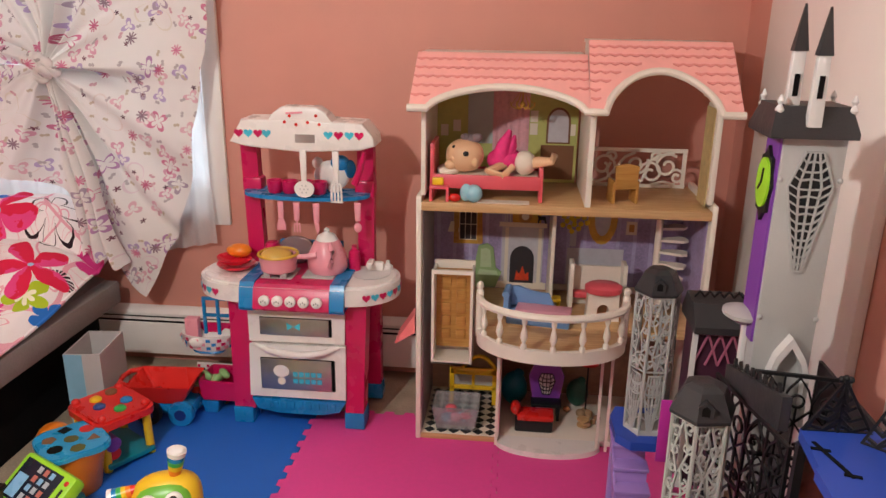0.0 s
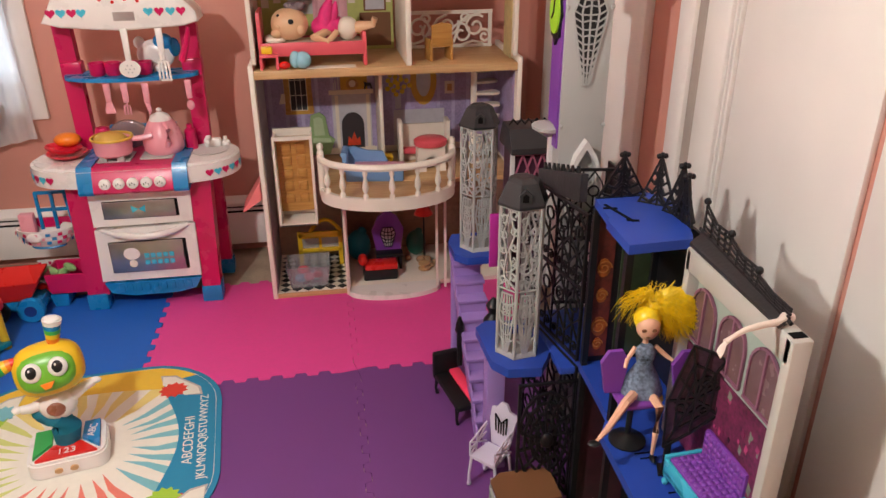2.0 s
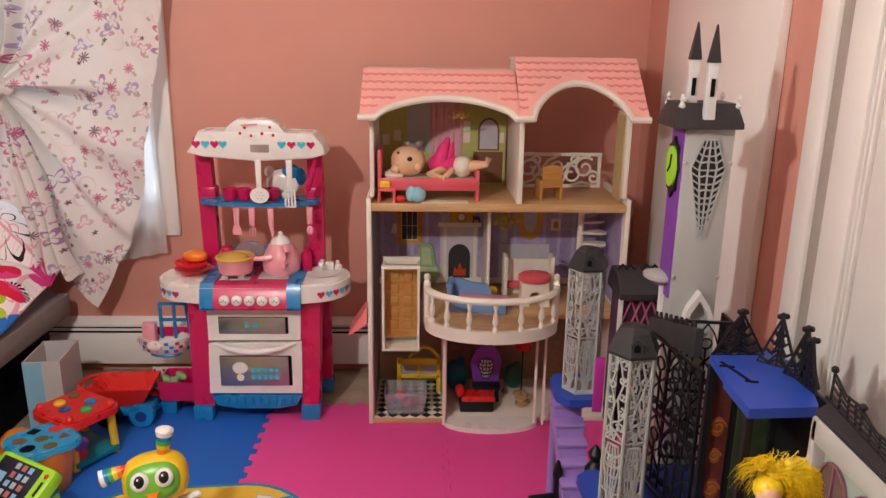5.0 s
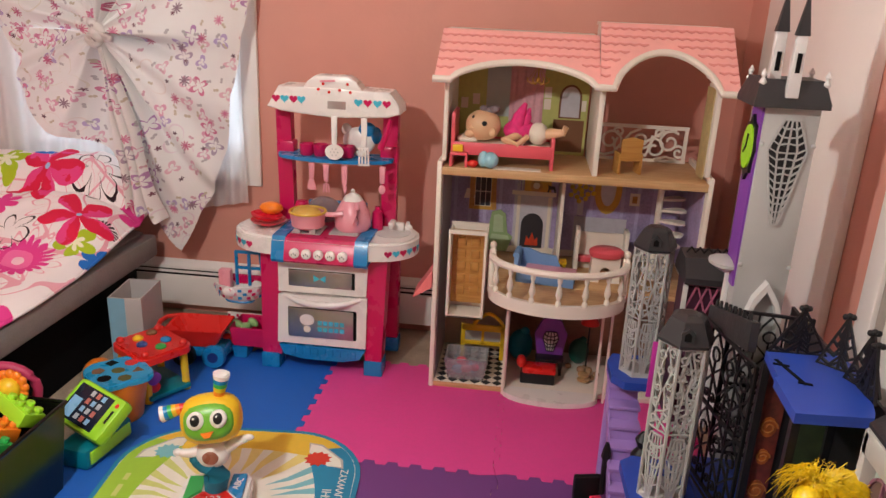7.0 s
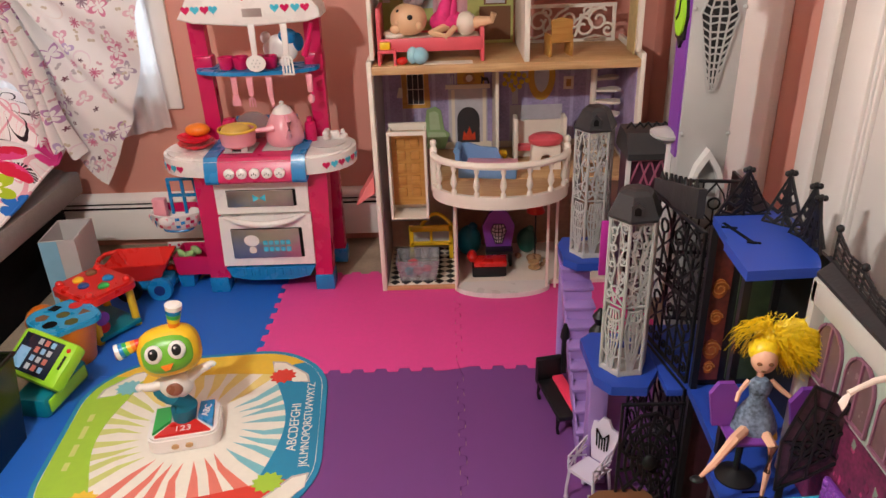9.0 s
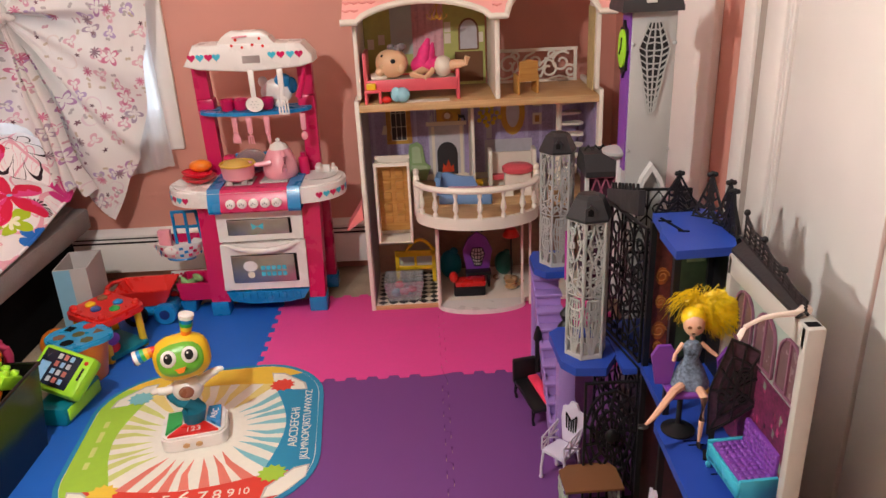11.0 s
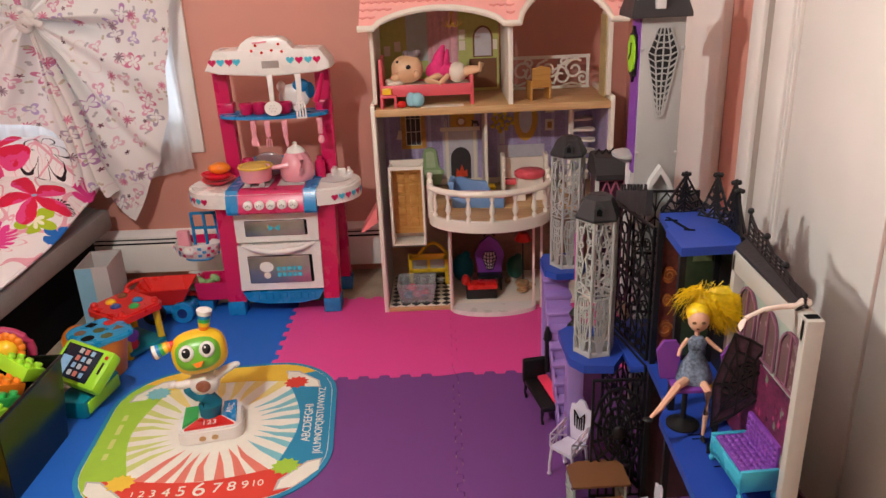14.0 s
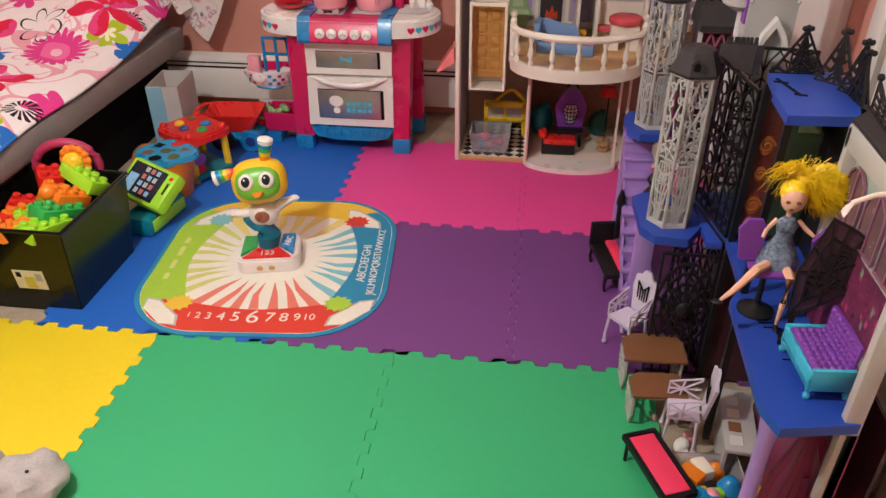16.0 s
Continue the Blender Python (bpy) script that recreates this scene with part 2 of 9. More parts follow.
def quilt_cloth():
    """White cotton printed with large flowers set in a repeat along the bed."""
    m = bpy.data.materials.new("floral_quilt_cloth")
    m.use_nodes = True
    nt = m.node_tree
    N, L = nt.nodes.new, nt.links.new
    b = nt.nodes["Principled BSDF"]
    b.inputs["Roughness"].default_value = 0.88
    b.inputs["Specular IOR Level"].default_value = 0.15

    def f(op, a, bb=None, cc=None):
        n = N("ShaderNodeMath")
        n.operation = op
        for k, v in ((0, a), (1, bb), (2, cc)):
            if isinstance(v, (int, float)):
                n.inputs[k].default_value = v
            elif v is not None:
                L(v, n.inputs[k])
        return n.outputs[0]

    co = N("ShaderNodeTexCoord")
    warp = N("ShaderNodeTexNoise")
    warp.inputs["Scale"].default_value = 11
    L(co.outputs["Object"], warp.inputs["Vector"])
    sh = N("ShaderNodeVectorMath")
    sh.operation = "MULTIPLY_ADD"
    L(warp.outputs["Color"], sh.inputs[0])
    sh.inputs[1].default_value = (0.035, 0.035, 0)
    L(co.outputs["Object"], sh.inputs[2])
    sep = N("ShaderNodeSeparateXYZ")
    L(sh.outputs[0], sep.inputs[0])
    X = f("ADD", sep.outputs[0], -0.0175)
    Y = f("WRAP", f("ADD", sep.outputs[1], -0.0175), 2.32, 0.98)
    tint = N("ShaderNodeTexNoise")
    tint.inputs["Scale"].default_value, tint.inputs["Detail"].default_value = 16, 3
    L(co.outputs["Object"], tint.inputs["Vector"])
    lines = None
    for sc, wd in ((3.4, 0.016), (5.2, 0.013)):
        n = N("ShaderNodeTexNoise")
        n.inputs["Scale"].default_value, n.inputs["Detail"].default_value = sc, 0.0
        L(co.outputs["Object"], n.inputs["Vector"])
        q = f("LESS_THAN", f("ABSOLUTE", f("ADD", n.outputs[0], -0.5)), wd)
        lines = q if lines is None else f("MAXIMUM", lines, q)

    def over(under, mask, c):
        mx = N("ShaderNodeMix")
        mx.data_type = "RGBA"
        L(mask, mx.inputs["Factor"])
        if isinstance(under, tuple):
            mx.inputs["A"].default_value = (*under, 1)
        else:
            L(under, mx.inputs["A"])
        mx.inputs["B"].default_value = (*c, 1)
        return mx.outputs["Result"]

    col = over((0.87, 0.81, 0.81), lines, (0.80, 0.40, 0.48))
    RED_, MAG_, BLUE_, LIME_, INK = (0.72, 0.022, 0.075), (0.76, 0.06, 0.29), (0.03, 0.17, 0.56), (0.42, 0.56, 0.03), (0.03, 0.015, 0.02)
    kinds = (
        ("ring", 14, 0.165, (0.82, 0.42, 0.50), ((-1.60, 1.72), (-2.05, 1.20), (-1.55, 2.02), (-2.0, 2.02))),
        ("daisy", 22, 0.125, MAG_, ((-1.61, 1.72), (-2.06, 1.20))),
        ("bloom", 7, 0.080, MAG_, ((-1.84, 1.98), (-1.385, 2.12), (-1.385, 1.32), (-2.10, 2.14), (-1.95, 1.50), (-1.75, 1.16))),
        ("bloom", 5, 0.058, BLUE_, ((-1.98, 1.90), (-1.77, 1.62), (-1.38, 1.80), (-1.83, 2.24), (-1.38, 1.09), (-2.2, 1.42))),
        ("bloom", 5, 0.082, LIME_, ((-1.48, 1.84), (-2.10, 1.83), (-1.96, 2.20), (-1.50, 1.14), (-1.88, 1.32))),
        ("heart", 6, 0.040, (0.85, 0.84, 0.62), ((-1.48, 1.84), (-2.10, 1.83), (-1.96, 2.20), (-1.50, 1.14), (-1.88, 1.32))),
        ("ring", 6, 0.095, INK, ((-1.72, 1.84), (-1.57, 2.17), (-2.19, 2.18), (-2.12, 1.62))),
        ("wheel", 17, 0.048, INK, ((-1.43, 1.95), (-2.0, 1.90), (-1.44, 1.25), (-1.70, 1.28))),
        ("petal", 5, 0.155, RED_, ((-1.53, 1.95), (-1.93, 1.74), (-2.13, 1.96), (-1.76, 2.15), (-2.31, 2.17), (-1.67, 1.42), (-2.25, 1.55), (-1.97, 1.04))))
    for kind, petals, size, c, places in kinds:
        for i, (px, py) in enumerate(places):
            dx, dy = f("ADD", X, -px), f("ADD", Y, -py)
            ang = f("ARCTAN2", dy, dx)
            wave = f("ABSOLUTE", f("COSINE", f("MULTIPLY_ADD", ang, petals / 2, 0.9 * i + 0.4)))
            dist = f("SQRT", f("ADD", f("MULTIPLY", dx, dx), f("MULTIPLY", dy, dy)))
            s = size * (1 + 0.12 * ((i * 7) % 5 - 2) / 2)
            if kind == "wheel":
                mask = f("MULTIPLY", f("GREATER_THAN", wave, 0.62), f("MULTIPLY", f("LESS_THAN", dist, s), f("GREATER_THAN", dist, s * 0.32)))
            else:
                low, power = {"daisy": (0.62, 0.6), "petal": (0.17, 0.85), "bloom": (0.42, 0.7), "ring": (0.34, 0.7), "heart": (0.3, 1.0)}[kind]
                rad = f("MULTIPLY", f("MULTIPLY_ADD", f("POWER", wave, power), 1 - low, low), s)
                mask = f("LESS_THAN", dist, rad)
                if kind == "ring":
                    mask = f("MULTIPLY", mask, f("GREATER_THAN", dist, f("ADD", rad, -0.008)))
            if c == RED_:
                col = over(col, mask, c)
                col = over(col, f("MULTIPLY", mask, f("GREATER_THAN", f("MULTIPLY_ADD", tint.outputs[0], 2.4, f("MULTIPLY", f("SINE", f("MULTIPLY_ADD", ang, 2.5, i)), 0.5)), 1.35)), (0.78, 0.07, 0.25))
                col = over(col, f("LESS_THAN", dist, s * 0.07), (0.35, 0.50, 0.72))
                continue
            col = over(col, mask, c)
            if kind == "daisy":
                col = over(col, f("LESS_THAN", dist, s * 0.42), (0.84, 0.16, 0.38))
                col = over(col, f("LESS_THAN", dist, s * 0.16), (0.86, 0.55, 0.62))
    fine = N("ShaderNodeTexNoise")
    fine.inputs["Scale"].default_value = 420
    L(co.outputs["Object"], fine.inputs["Vector"])
    bump = N("ShaderNodeBump")
    bump.inputs["Strength"].default_value, bump.inputs["Distance"].default_value = 0.25, 0.001
    L(fine.outputs[0], bump.inputs["Height"])
    L(bump.outputs[0], b.inputs["Normal"])
    L(col, b.inputs["Base Color"])
    return m


QUILT = quilt_cloth()
CURTAIN = floral("floral_curtain_cloth", (0.76, 0.73, 0.71), [
    (6.0, 3, 0.075, [(0.72, 0.64, 0.60), (0.70, 0.65, 0.57), (0.72, 0.60, 0.64)], 0.45, 0.92),
    (13.0, 3, 0.027, [(0.66, 0.34, 0.44), (0.46, 0.36, 0.56), (0.70, 0.44, 0.50)], 0.50, 0.55),
    (10.0, 4, 0.036, [(0.44, 0.24, 0.42), (0.60, 0.20, 0.31), (0.40, 0.32, 0.40)], 0.34, 0.66),
    (24.0, 2, 0.010, [(0.54, 0.46, 0.36), (0.60, 0.36, 0.40), (0.46, 0.42, 0.42)], 0.55, 0.0),
    (8.5, 9, 0.019, [(0.50, 0.13, 0.22), (0.26, 0.17, 0.21), (0.62, 0.20, 0.32)], 0.72, 0.0),
    (8.5, 5, 0.009, [(0.12, 0.06, 0.08), (0.18, 0.07, 0.10)], 0.72, 0)], (0, 2), thin=0.14)


def sheer_cloth():
    """Thin plain voile that lets daylight glow through."""
    m = mat("sheer_white_cloth", (0.80, 0.79, 0.80), 0.9, 0, 0.05, 40, 0.3, 300)
    nt = m.node_tree
    out, b = nt.nodes["Material Output"], nt.nodes["Principled BSDF"]
    tr, cl, m1, m2 = (nt.nodes.new("ShaderNode" + k) for k in ("BsdfTranslucent", "BsdfTransparent", "MixShader", "MixShader"))
    tr.inputs[0].default_value = (0.85, 0.86, 0.88, 1)
    m1.inputs[0].default_value, m2.inputs[0].default_value = 0.45, 0.22
    nt.links.new(b.outputs[0], m1.inputs[1])
    nt.links.new(tr.outputs[0], m1.inputs[2])
    nt.links.new(m1.outputs[0], m2.inputs[1])
    nt.links.new(cl.outputs[0], m2.inputs[2])
    nt.links.new(m2.outputs[0], out.inputs[0])
    return m


SHEER = sheer_cloth()


# ---------------------------------------------------------------- mesh tools
class B:
    """A bmesh under work."""

    def __init__(self):
        self.bm = bmesh.new()

    def box(self, x0, x1, y0, y1, z0, z1, bev=0.0, m=None, taper=None):
        r = bmesh.ops.create_cube(self.bm, size=1)
        vs = r["verts"]
        for v in vs:
            top = v.co.z > 0
            v.co = Vector(((x0 + x1) / 2 + v.co.x * (x1 - x0), (y0 + y1) / 2 + v.co.y * (y1 - y0), z1 if top else z0))
            if taper and top:
                v.co.x = (x0 + x1) / 2 + (v.co.x - (x0 + x1) / 2) * taper
                v.co.y = (y0 + y1) / 2 + (v.co.y - (y0 + y1) / 2) * taper
        if m is not None:
            bmesh.ops.transform(self.bm, matrix=m, verts=vs)
        if bev:
            es = list({e for v in vs for e in v.link_edges})
            bmesh.ops.bevel(self.bm, geom=es, offset=bev, segments=2, affect="EDGES", profile=0.5)
        return self

    def prism(self, pts, axis, a, b, m=None):
        def at(p, h):
            return {"x": (h, p[0], p[1]), "y": (p[0], h, p[1]), "z": (p[0], p[1], h)}[axis]
        lo = [self.bm.verts.new(at(p, a)) for p in pts]
        hi = [self.bm.verts.new(at(p, b)) for p in pts]
        n = len(pts)
        fs = [self.bm.faces.new(lo), self.bm.faces.new(hi)]
        for i in range(n):
            fs.append(self.bm.faces.new((lo[i], lo[(i + 1) % n], hi[(i + 1) % n], hi[i])))
        bmesh.ops.recalc_face_normals(self.bm, faces=fs)
        if m is not None:
            bmesh.ops.transform(self.bm, matrix=m, verts=lo + hi)
        return self

    def lathe(self, prof, c=(0, 0, 0), seg=20, m=None, squash=(1, 1)):
        rings = []
        allv = []
        for r, z in prof:
            ring = []
            for i in range(seg):
                a = 2 * math.pi * i / seg
                ring.append(self.bm.verts.new((c[0] + r * math.cos(a) * squash[0], c[1] + r * math.sin(a) * squash[1], c[2] + z)))
            rings.append(ring)
            allv += ring
        fs = []
        for p, q in zip(rings, rings[1:]):
            for i in range(seg):
                fs.append(self.bm.faces.new((p[i], p[(i + 1) % seg], q[(i + 1) % seg], q[i])))
        fs.append(self.bm.faces.new(rings[0]))
        fs.append(self.bm.faces.new(rings[-1]))
        bmesh.ops.recalc_face_normals(self.bm, faces=fs)
        if m is not None:
            bmesh.ops.transform(self.bm, matrix=m, verts=allv)
        return self

    def ball(self, c, r, seg=16, m=None):
        r = (r, r, r) if isinstance(r, (int, float)) else r
        k = bmesh.ops.create_uvsphere(self.bm, u_segments=seg, v_segments=max(6, seg // 2 + 2), radius=1)
        t = Matrix.Translation(c) @ (m or Matrix()) @ Matrix.Diagonal((*r, 1))
        bmesh.ops.transform(self.bm, matrix=t, verts=k["verts"])
        return self

    def blob(self, c, r, e=3.0, seg=24, m=None):
        """A rounded box: a sphere swollen towards a cube by the power e."""
        k = bmesh.ops.create_uvsphere(self.bm, u_segments=seg, v_segments=seg // 2 + 2, radius=1)
        for v in k["verts"]:
            v.co *= (abs(v.co.x) ** e + abs(v.co.y) ** e + abs(v.co.z) ** e) ** (-1 / e)
        t = Matrix.Translation(c) @ (m or Matrix()) @ Matrix.Diagonal((*r, 1))
        bmesh.ops.transform(self.bm, matrix=t, verts=k["verts"])
        return self

    def tube(self, pts, r, seg=6, closed=False):
        pts = [Vector(p) for p in pts]
        n = len(pts)
        rr = r if isinstance(r, (list, tuple)) else [r] * n
        rings = []
        for i, p in enumerate(pts):
            if closed:
                d = pts[(i + 1) % n] - pts[i - 1]
            else:
                d = pts[min(i + 1, n - 1)] - pts[max(i - 1, 0)]
            d.normalize()
            ref = Vector((0, 0, 1)) if abs(d.z) < 0.9 else Vector((0, 1, 0))
            u = d.cross(ref).normalized()
            w = d.cross(u)
            rings.append([self.bm.verts.new(p + (u * math.cos(2 * math.pi * k / seg) + w * math.sin(2 * math.pi * k / seg)) * rr[i]) for k in range(seg)])
        fs = []
        for i in range(n if closed else n - 1):
            p, q = rings[i], rings[(i + 1) % n]
            for k in range(seg):
                fs.append(self.bm.faces.new((p[k], p[(k + 1) % seg], q[(k + 1) % seg], q[k])))
        if not closed:
            fs += [self.bm.faces.new(rings[0]), self.bm.faces.new(rings[-1])]
        bmesh.ops.recalc_face_normals(self.bm, faces=fs)
        return self

    def bars(self, strokes, o, u, v, w, d):
        """Flat bars of width w and depth d along strokes drawn in the plane o + a*u + b*v."""
        o, u, v = Vector(o), Vector(u), Vector(v)
        n = u.cross(v).normalized() * (d / 2)
        count = 0
        for s in strokes:
            for (a0, b0), (a1, b1) in zip(s, s[1:]):
                count += 1
                lift = n * (0.16 * (count % 5 - 2))
                p, q = o + u * a0 + v * b0 + lift, o + u * a1 + v * b1 + lift
                t = q - p
                if t.length < 1e-6:
                    continue
                t.normalize()
                e = t.cross(n).normalized() * (w / 2)
                p, q = p - t * w * 0.3, q + t * w * 0.3
                c = [self.bm.verts.new(x) for x in (p - e - n, p + e - n, q + e - n, q - e - n, p - e + n, p + e + n, q + e + n, q - e + n)]
                for f in ((0, 1, 2, 3), (4, 5, 6, 7), (0, 1, 5, 4), (1, 2, 6, 5), (2, 3, 7, 6), (3, 0, 4, 7)):
                    self.bm.faces.new([c[k] for k in f])
        bmesh.ops.recalc_face_normals(self.bm, faces=self.bm.faces)
        return self

    def grid(self, nu, nv, fn):
        vs = [[self.bm.verts.new(fn(i / (nu - 1), j / (nv - 1))) for j in range(nv)] for i in range(nu)]
        for i in range(nu - 1):
            for j in range(nv - 1):
                self.bm.faces.new((vs[i][j], vs[i + 1][j], vs[i + 1][j + 1], vs[i][j + 1]))
        return self


def mesh_of(b, name, material, smooth=40):
    me = bpy.data.meshes.new(name)
    b.bm.to_mesh(me)
    b.bm.free()
    me.materials.append(material)
    if smooth:
        me.polygons.foreach_set("use_smooth", [True] * len(me.polygons))
        me.set_sharp_from_angle(angle=radians(smooth))
    return me


def thing(name, label, category, loc=(0, 0, 0), rz=0.0, group="", kind=""):
    ob = new(name)
    ob.empty_display_size = 0.02
    ob.matrix_basis = pose(*loc, 0, 0, rz)
    return tagged(ob, label, category, group, kind)


def part(name, b, material, parent, label="", smooth=40):
    ob = new(name, mesh_of(b, name, material, smooth))
    ob.parent = parent
    return tagged(ob, label)


def solo(name, b, material, label, category, kind="", loc=(0, 0, 0), rz=0.0, group="", smooth=40):
    ob = new(name, mesh_of(b, name, material, smooth))
    ob.matrix_basis = pose(*loc, 0, 0, rz)
    return tagged(ob, label, category, group, kind)


def words(name, text, size, m, material, parent, depth=0.0006):
    """Raised lettering in the built-in font, turned into a mesh."""
    cu = bpy.data.curves.new(name, "FONT")
    cu.body, cu.size, cu.extrude = text, size, depth
    cu.align_x, cu.align_y = "CENTER", "CENTER"
    tmp = bpy.data.objects.new(name, cu)
    me = bpy.data.meshes.new_from_object(tmp)
    bpy.data.objects.remove(tmp)
    me.materials.clear()
    me.materials.append(material)
    ob = new(name, me)
    ob.parent = parent
    ob.matrix_basis = m
    return ob


def heart(cx, cz, s, n=16):
    pts = []
    for i in range(n):
        t = 2 * math.pi * i / n
        pts.append((cx + s * 16 * math.sin(t) ** 3 / 17, cz + s * (13 * math.cos(t) - 5 * math.cos(2 * t) - 2 * math.cos(3 * t) - math.cos(4 * t)) / 17))
    return pts


def arc(cx, cz, rx, rz, a0, a1, n=12):
    return [(cx + rx * math.cos(radians(a0 + (a1 - a0) * i / n)), cz + rz * math.sin(radians(a0 + (a1 - a0) * i / n))) for i in range(n + 1)]


# ---------------------------------------------------------------- room
XL, XR, YF, YB, ZC = -3.0, 0.75, -2.4, 2.345, 2.45
solo("floor", B().box(XL, XR, YF, YB, -0.1, -0.012), CARPET, "beige carpet under the foam play tiles", "floor", "structure")
# Unseen ceiling, added so that light bounces inside a closed room.
solo("ceiling", B().box(XL - 0.1, XR + 0.1, YF - 0.1, YB + 0.1, ZC, ZC + 0.1), CEIL, "unseen off-white ceiling added to close the room", "ceiling", "structure")
WX0, WX1, WZ0, WZ1 = -1.97, -1.05, 0.61, 1.75
wb = B().box(XL, WX0, YB, YB + 0.12, -0.1, ZC).box(WX1, XR, YB, YB + 0.12, -0.1, ZC)
wb.box(WX0, WX1, YB, YB + 0.12, -0.1, WZ0).box(WX0, WX1, YB, YB + 0.12, WZ1, ZC)
solo("wall_north", wb, PINKWALL, "salmon pink painted wall with a window", "wall", "structure", smooth=0)
solo("wall_east", B().box(XR, XR + 0.12, YF, YB + 0.12, -0.1, ZC), PINKWALL, "salmon pink painted wall beside a white door", "wall", "structure", smooth=0)
# West and south walls are unseen, added to bounce light back inside.
solo("wall_west", B().box(XL - 0.12, XL, YF, YB + 0.12, -0.1, ZC), PINKWALL, "salmon pink painted wall", "wall", "structure", smooth=0)
solo("wall_south", B().box(XL - 0.12, XR + 0.12, YF - 0.12, YF, -0.1, ZC), PINKWALL, "salmon pink painted wall", "wall", "structure", smooth=0)

win = thing("window_1", "white framed window behind a thin curtain", "window", (0, 0, 0), kind="structure")
part("casing", B().box(-1.06, -0.992, 2.325, YB, 0.548, 1.85, 0.006), WHITEPAINT, win)
part("casing", B().box(-2.09, -1.96, 2.325, YB, 0.56, 1.85, 0.006), WHITEPAINT, win)
part("head_casing", B().box(-1.96, -1.06, 2.325, YB, 1.74, 1.85, 0.006), WHITEPAINT, win)
part("window_sill", B().box(-1.96, -1.06, 2.31, YB + 0.10, 0.57, 0.615, 0.008), WHITEPAINT, win)
fr = B().box(WX0, WX0 + 0.05, 2.38, 2.42, WZ0, WZ1).box(WX1 - 0.02, WX1, 2.38, 2.42, WZ0, WZ1)
fr.box(WX0, WX1, 2.38, 2.42, WZ0, WZ0 + 0.06).box(WX0, WX1, 2.38, 2.42, 1.18, 1.22).box(WX0, WX1, 2.38, 2.42, WZ1 - 0.05, WZ1)
part("window_frame", fr, WHITEPAINT, win)
glass = bpy.data.materials.new("window_glass")
glass.use_nodes = True
gb = glass.node_tree.nodes["Principled BSDF"]
gb.inputs["Transmission Weight"].default_value, gb.inputs["Roughness"].default_value, gb.inputs["IOR"].default_value = 1.0, 0.0, 1.45
for z0, z1 in ((0.70, 1.18), (1.22, 1.70)):
    g = part("pane", B().box(WX0 + 0.05, WX1 - 0.02, 2.398, 2.402, z0, z1), glass, win)
    g.visible_shadow = False
OUT = bpy.data.materials.new("pale_daylight")
OUT.use_nodes = True
ob_ = OUT.node_tree.nodes["Principled BSDF"]
ob_.inputs["Emission Color"].default_value, ob_.inputs["Emission Strength"].default_value = (0.78, 0.9, 1.0, 1), 1.05
solo("backdrop", B().box(-4.5, 1.5, 4.0, 4.02, -0.5, 3.5), OUT, "pale bright daylight outside the window", "sky", "structure")

# heater along the foot of the window wall
ht = thing("baseboard_heater", "long white metal baseboard heater along the wall", "heater", (0, 0, 0), kind="structure")
HX0, HX1 = -2.2, 0.74
part("back_plate", B().box(HX0, HX1, 2.335, YB - 0.001, 0.02, 0.215), WHITEPAINT, ht)
part("top_cover", B().prism([(2.30, 0.186), (2.30, 0.196), (2.312, 0.21), (2.335, 0.218), (2.335, 0.205), (2.316, 0.198), (2.31, 0.186)], "x", HX0, HX1), WHITEPAINT, ht)
part("fin_gap", B().box(HX0, HX1, 2.318, 2.335, 0.03, 0.20), DARK, ht)
part("front_panel", B().box(HX0, HX1, 2.287, 2.297, 0.035, 0.163, 0.003), WHITEPAINT, ht)
part("damper", B().box(HX0, HX1, 2.302, 2.306, 0.168, 0.178), WHITEPAINT, ht)

# east wall: white casings, flush white door
dr = thing("door_1", "white painted flush door with wide white casings", "door", (0, 0, 0), kind="structure")
part("door_leaf", B().box(0.738, 0.75, 0.47, 0.858, 0.0, 2.03, 0.003), WHITEPAINT, dr)
part("casing", B().box(0.730, 0.75, 0.893, 0.985, 0.0, 2.1, 0.006), WHITEPAINT, dr)
part("casing", B().box(0.732, 0.75, 1.040, 1.108, 0.0, 2.1, 0.005), WHITEPAINT, dr)
part("bead", B().box(0.734, 0.75, 0.864, 0.872, 0.0, 2.06, 0.003), WHITEPAINT, dr)
part("bead", B().box(0.734, 0.75, 0.879, 0.887, 0.0, 2.06, 0.003), WHITEPAINT, dr)
# Plain taupe band filling the space between the two casings.
part("draught_strip", B().box(0.742, 0.75, 0.985, 1.040, 0.0, 2.08, 0.002), mat("plain_taupe", (0.40, 0.34, 0.30), 0.8, 0, 0.1, 40), dr, "plain taupe band between the casings")
d2 = thing("door_2", "white painted boxed corner casing", "door casing", (0, 0, 0), kind="structure")
part("casing", B().box(0.725, 0.75, 1.265, 2.07, 0.0, 2.2, 0.006), WHITEPAINT, d2)
d3 = thing("door_3", "white painted cabinet side by the wall", "cabinet", (0, 0, 0), kind="structure")
part("casing", B().box(0.715, 0.75, -0.4, 0.425, 0.0, 2.1, 0.006), WHITEPAINT, d3)


# ---------------------------------------------------------------- foam tiles
PITCH = 0.615 / 18


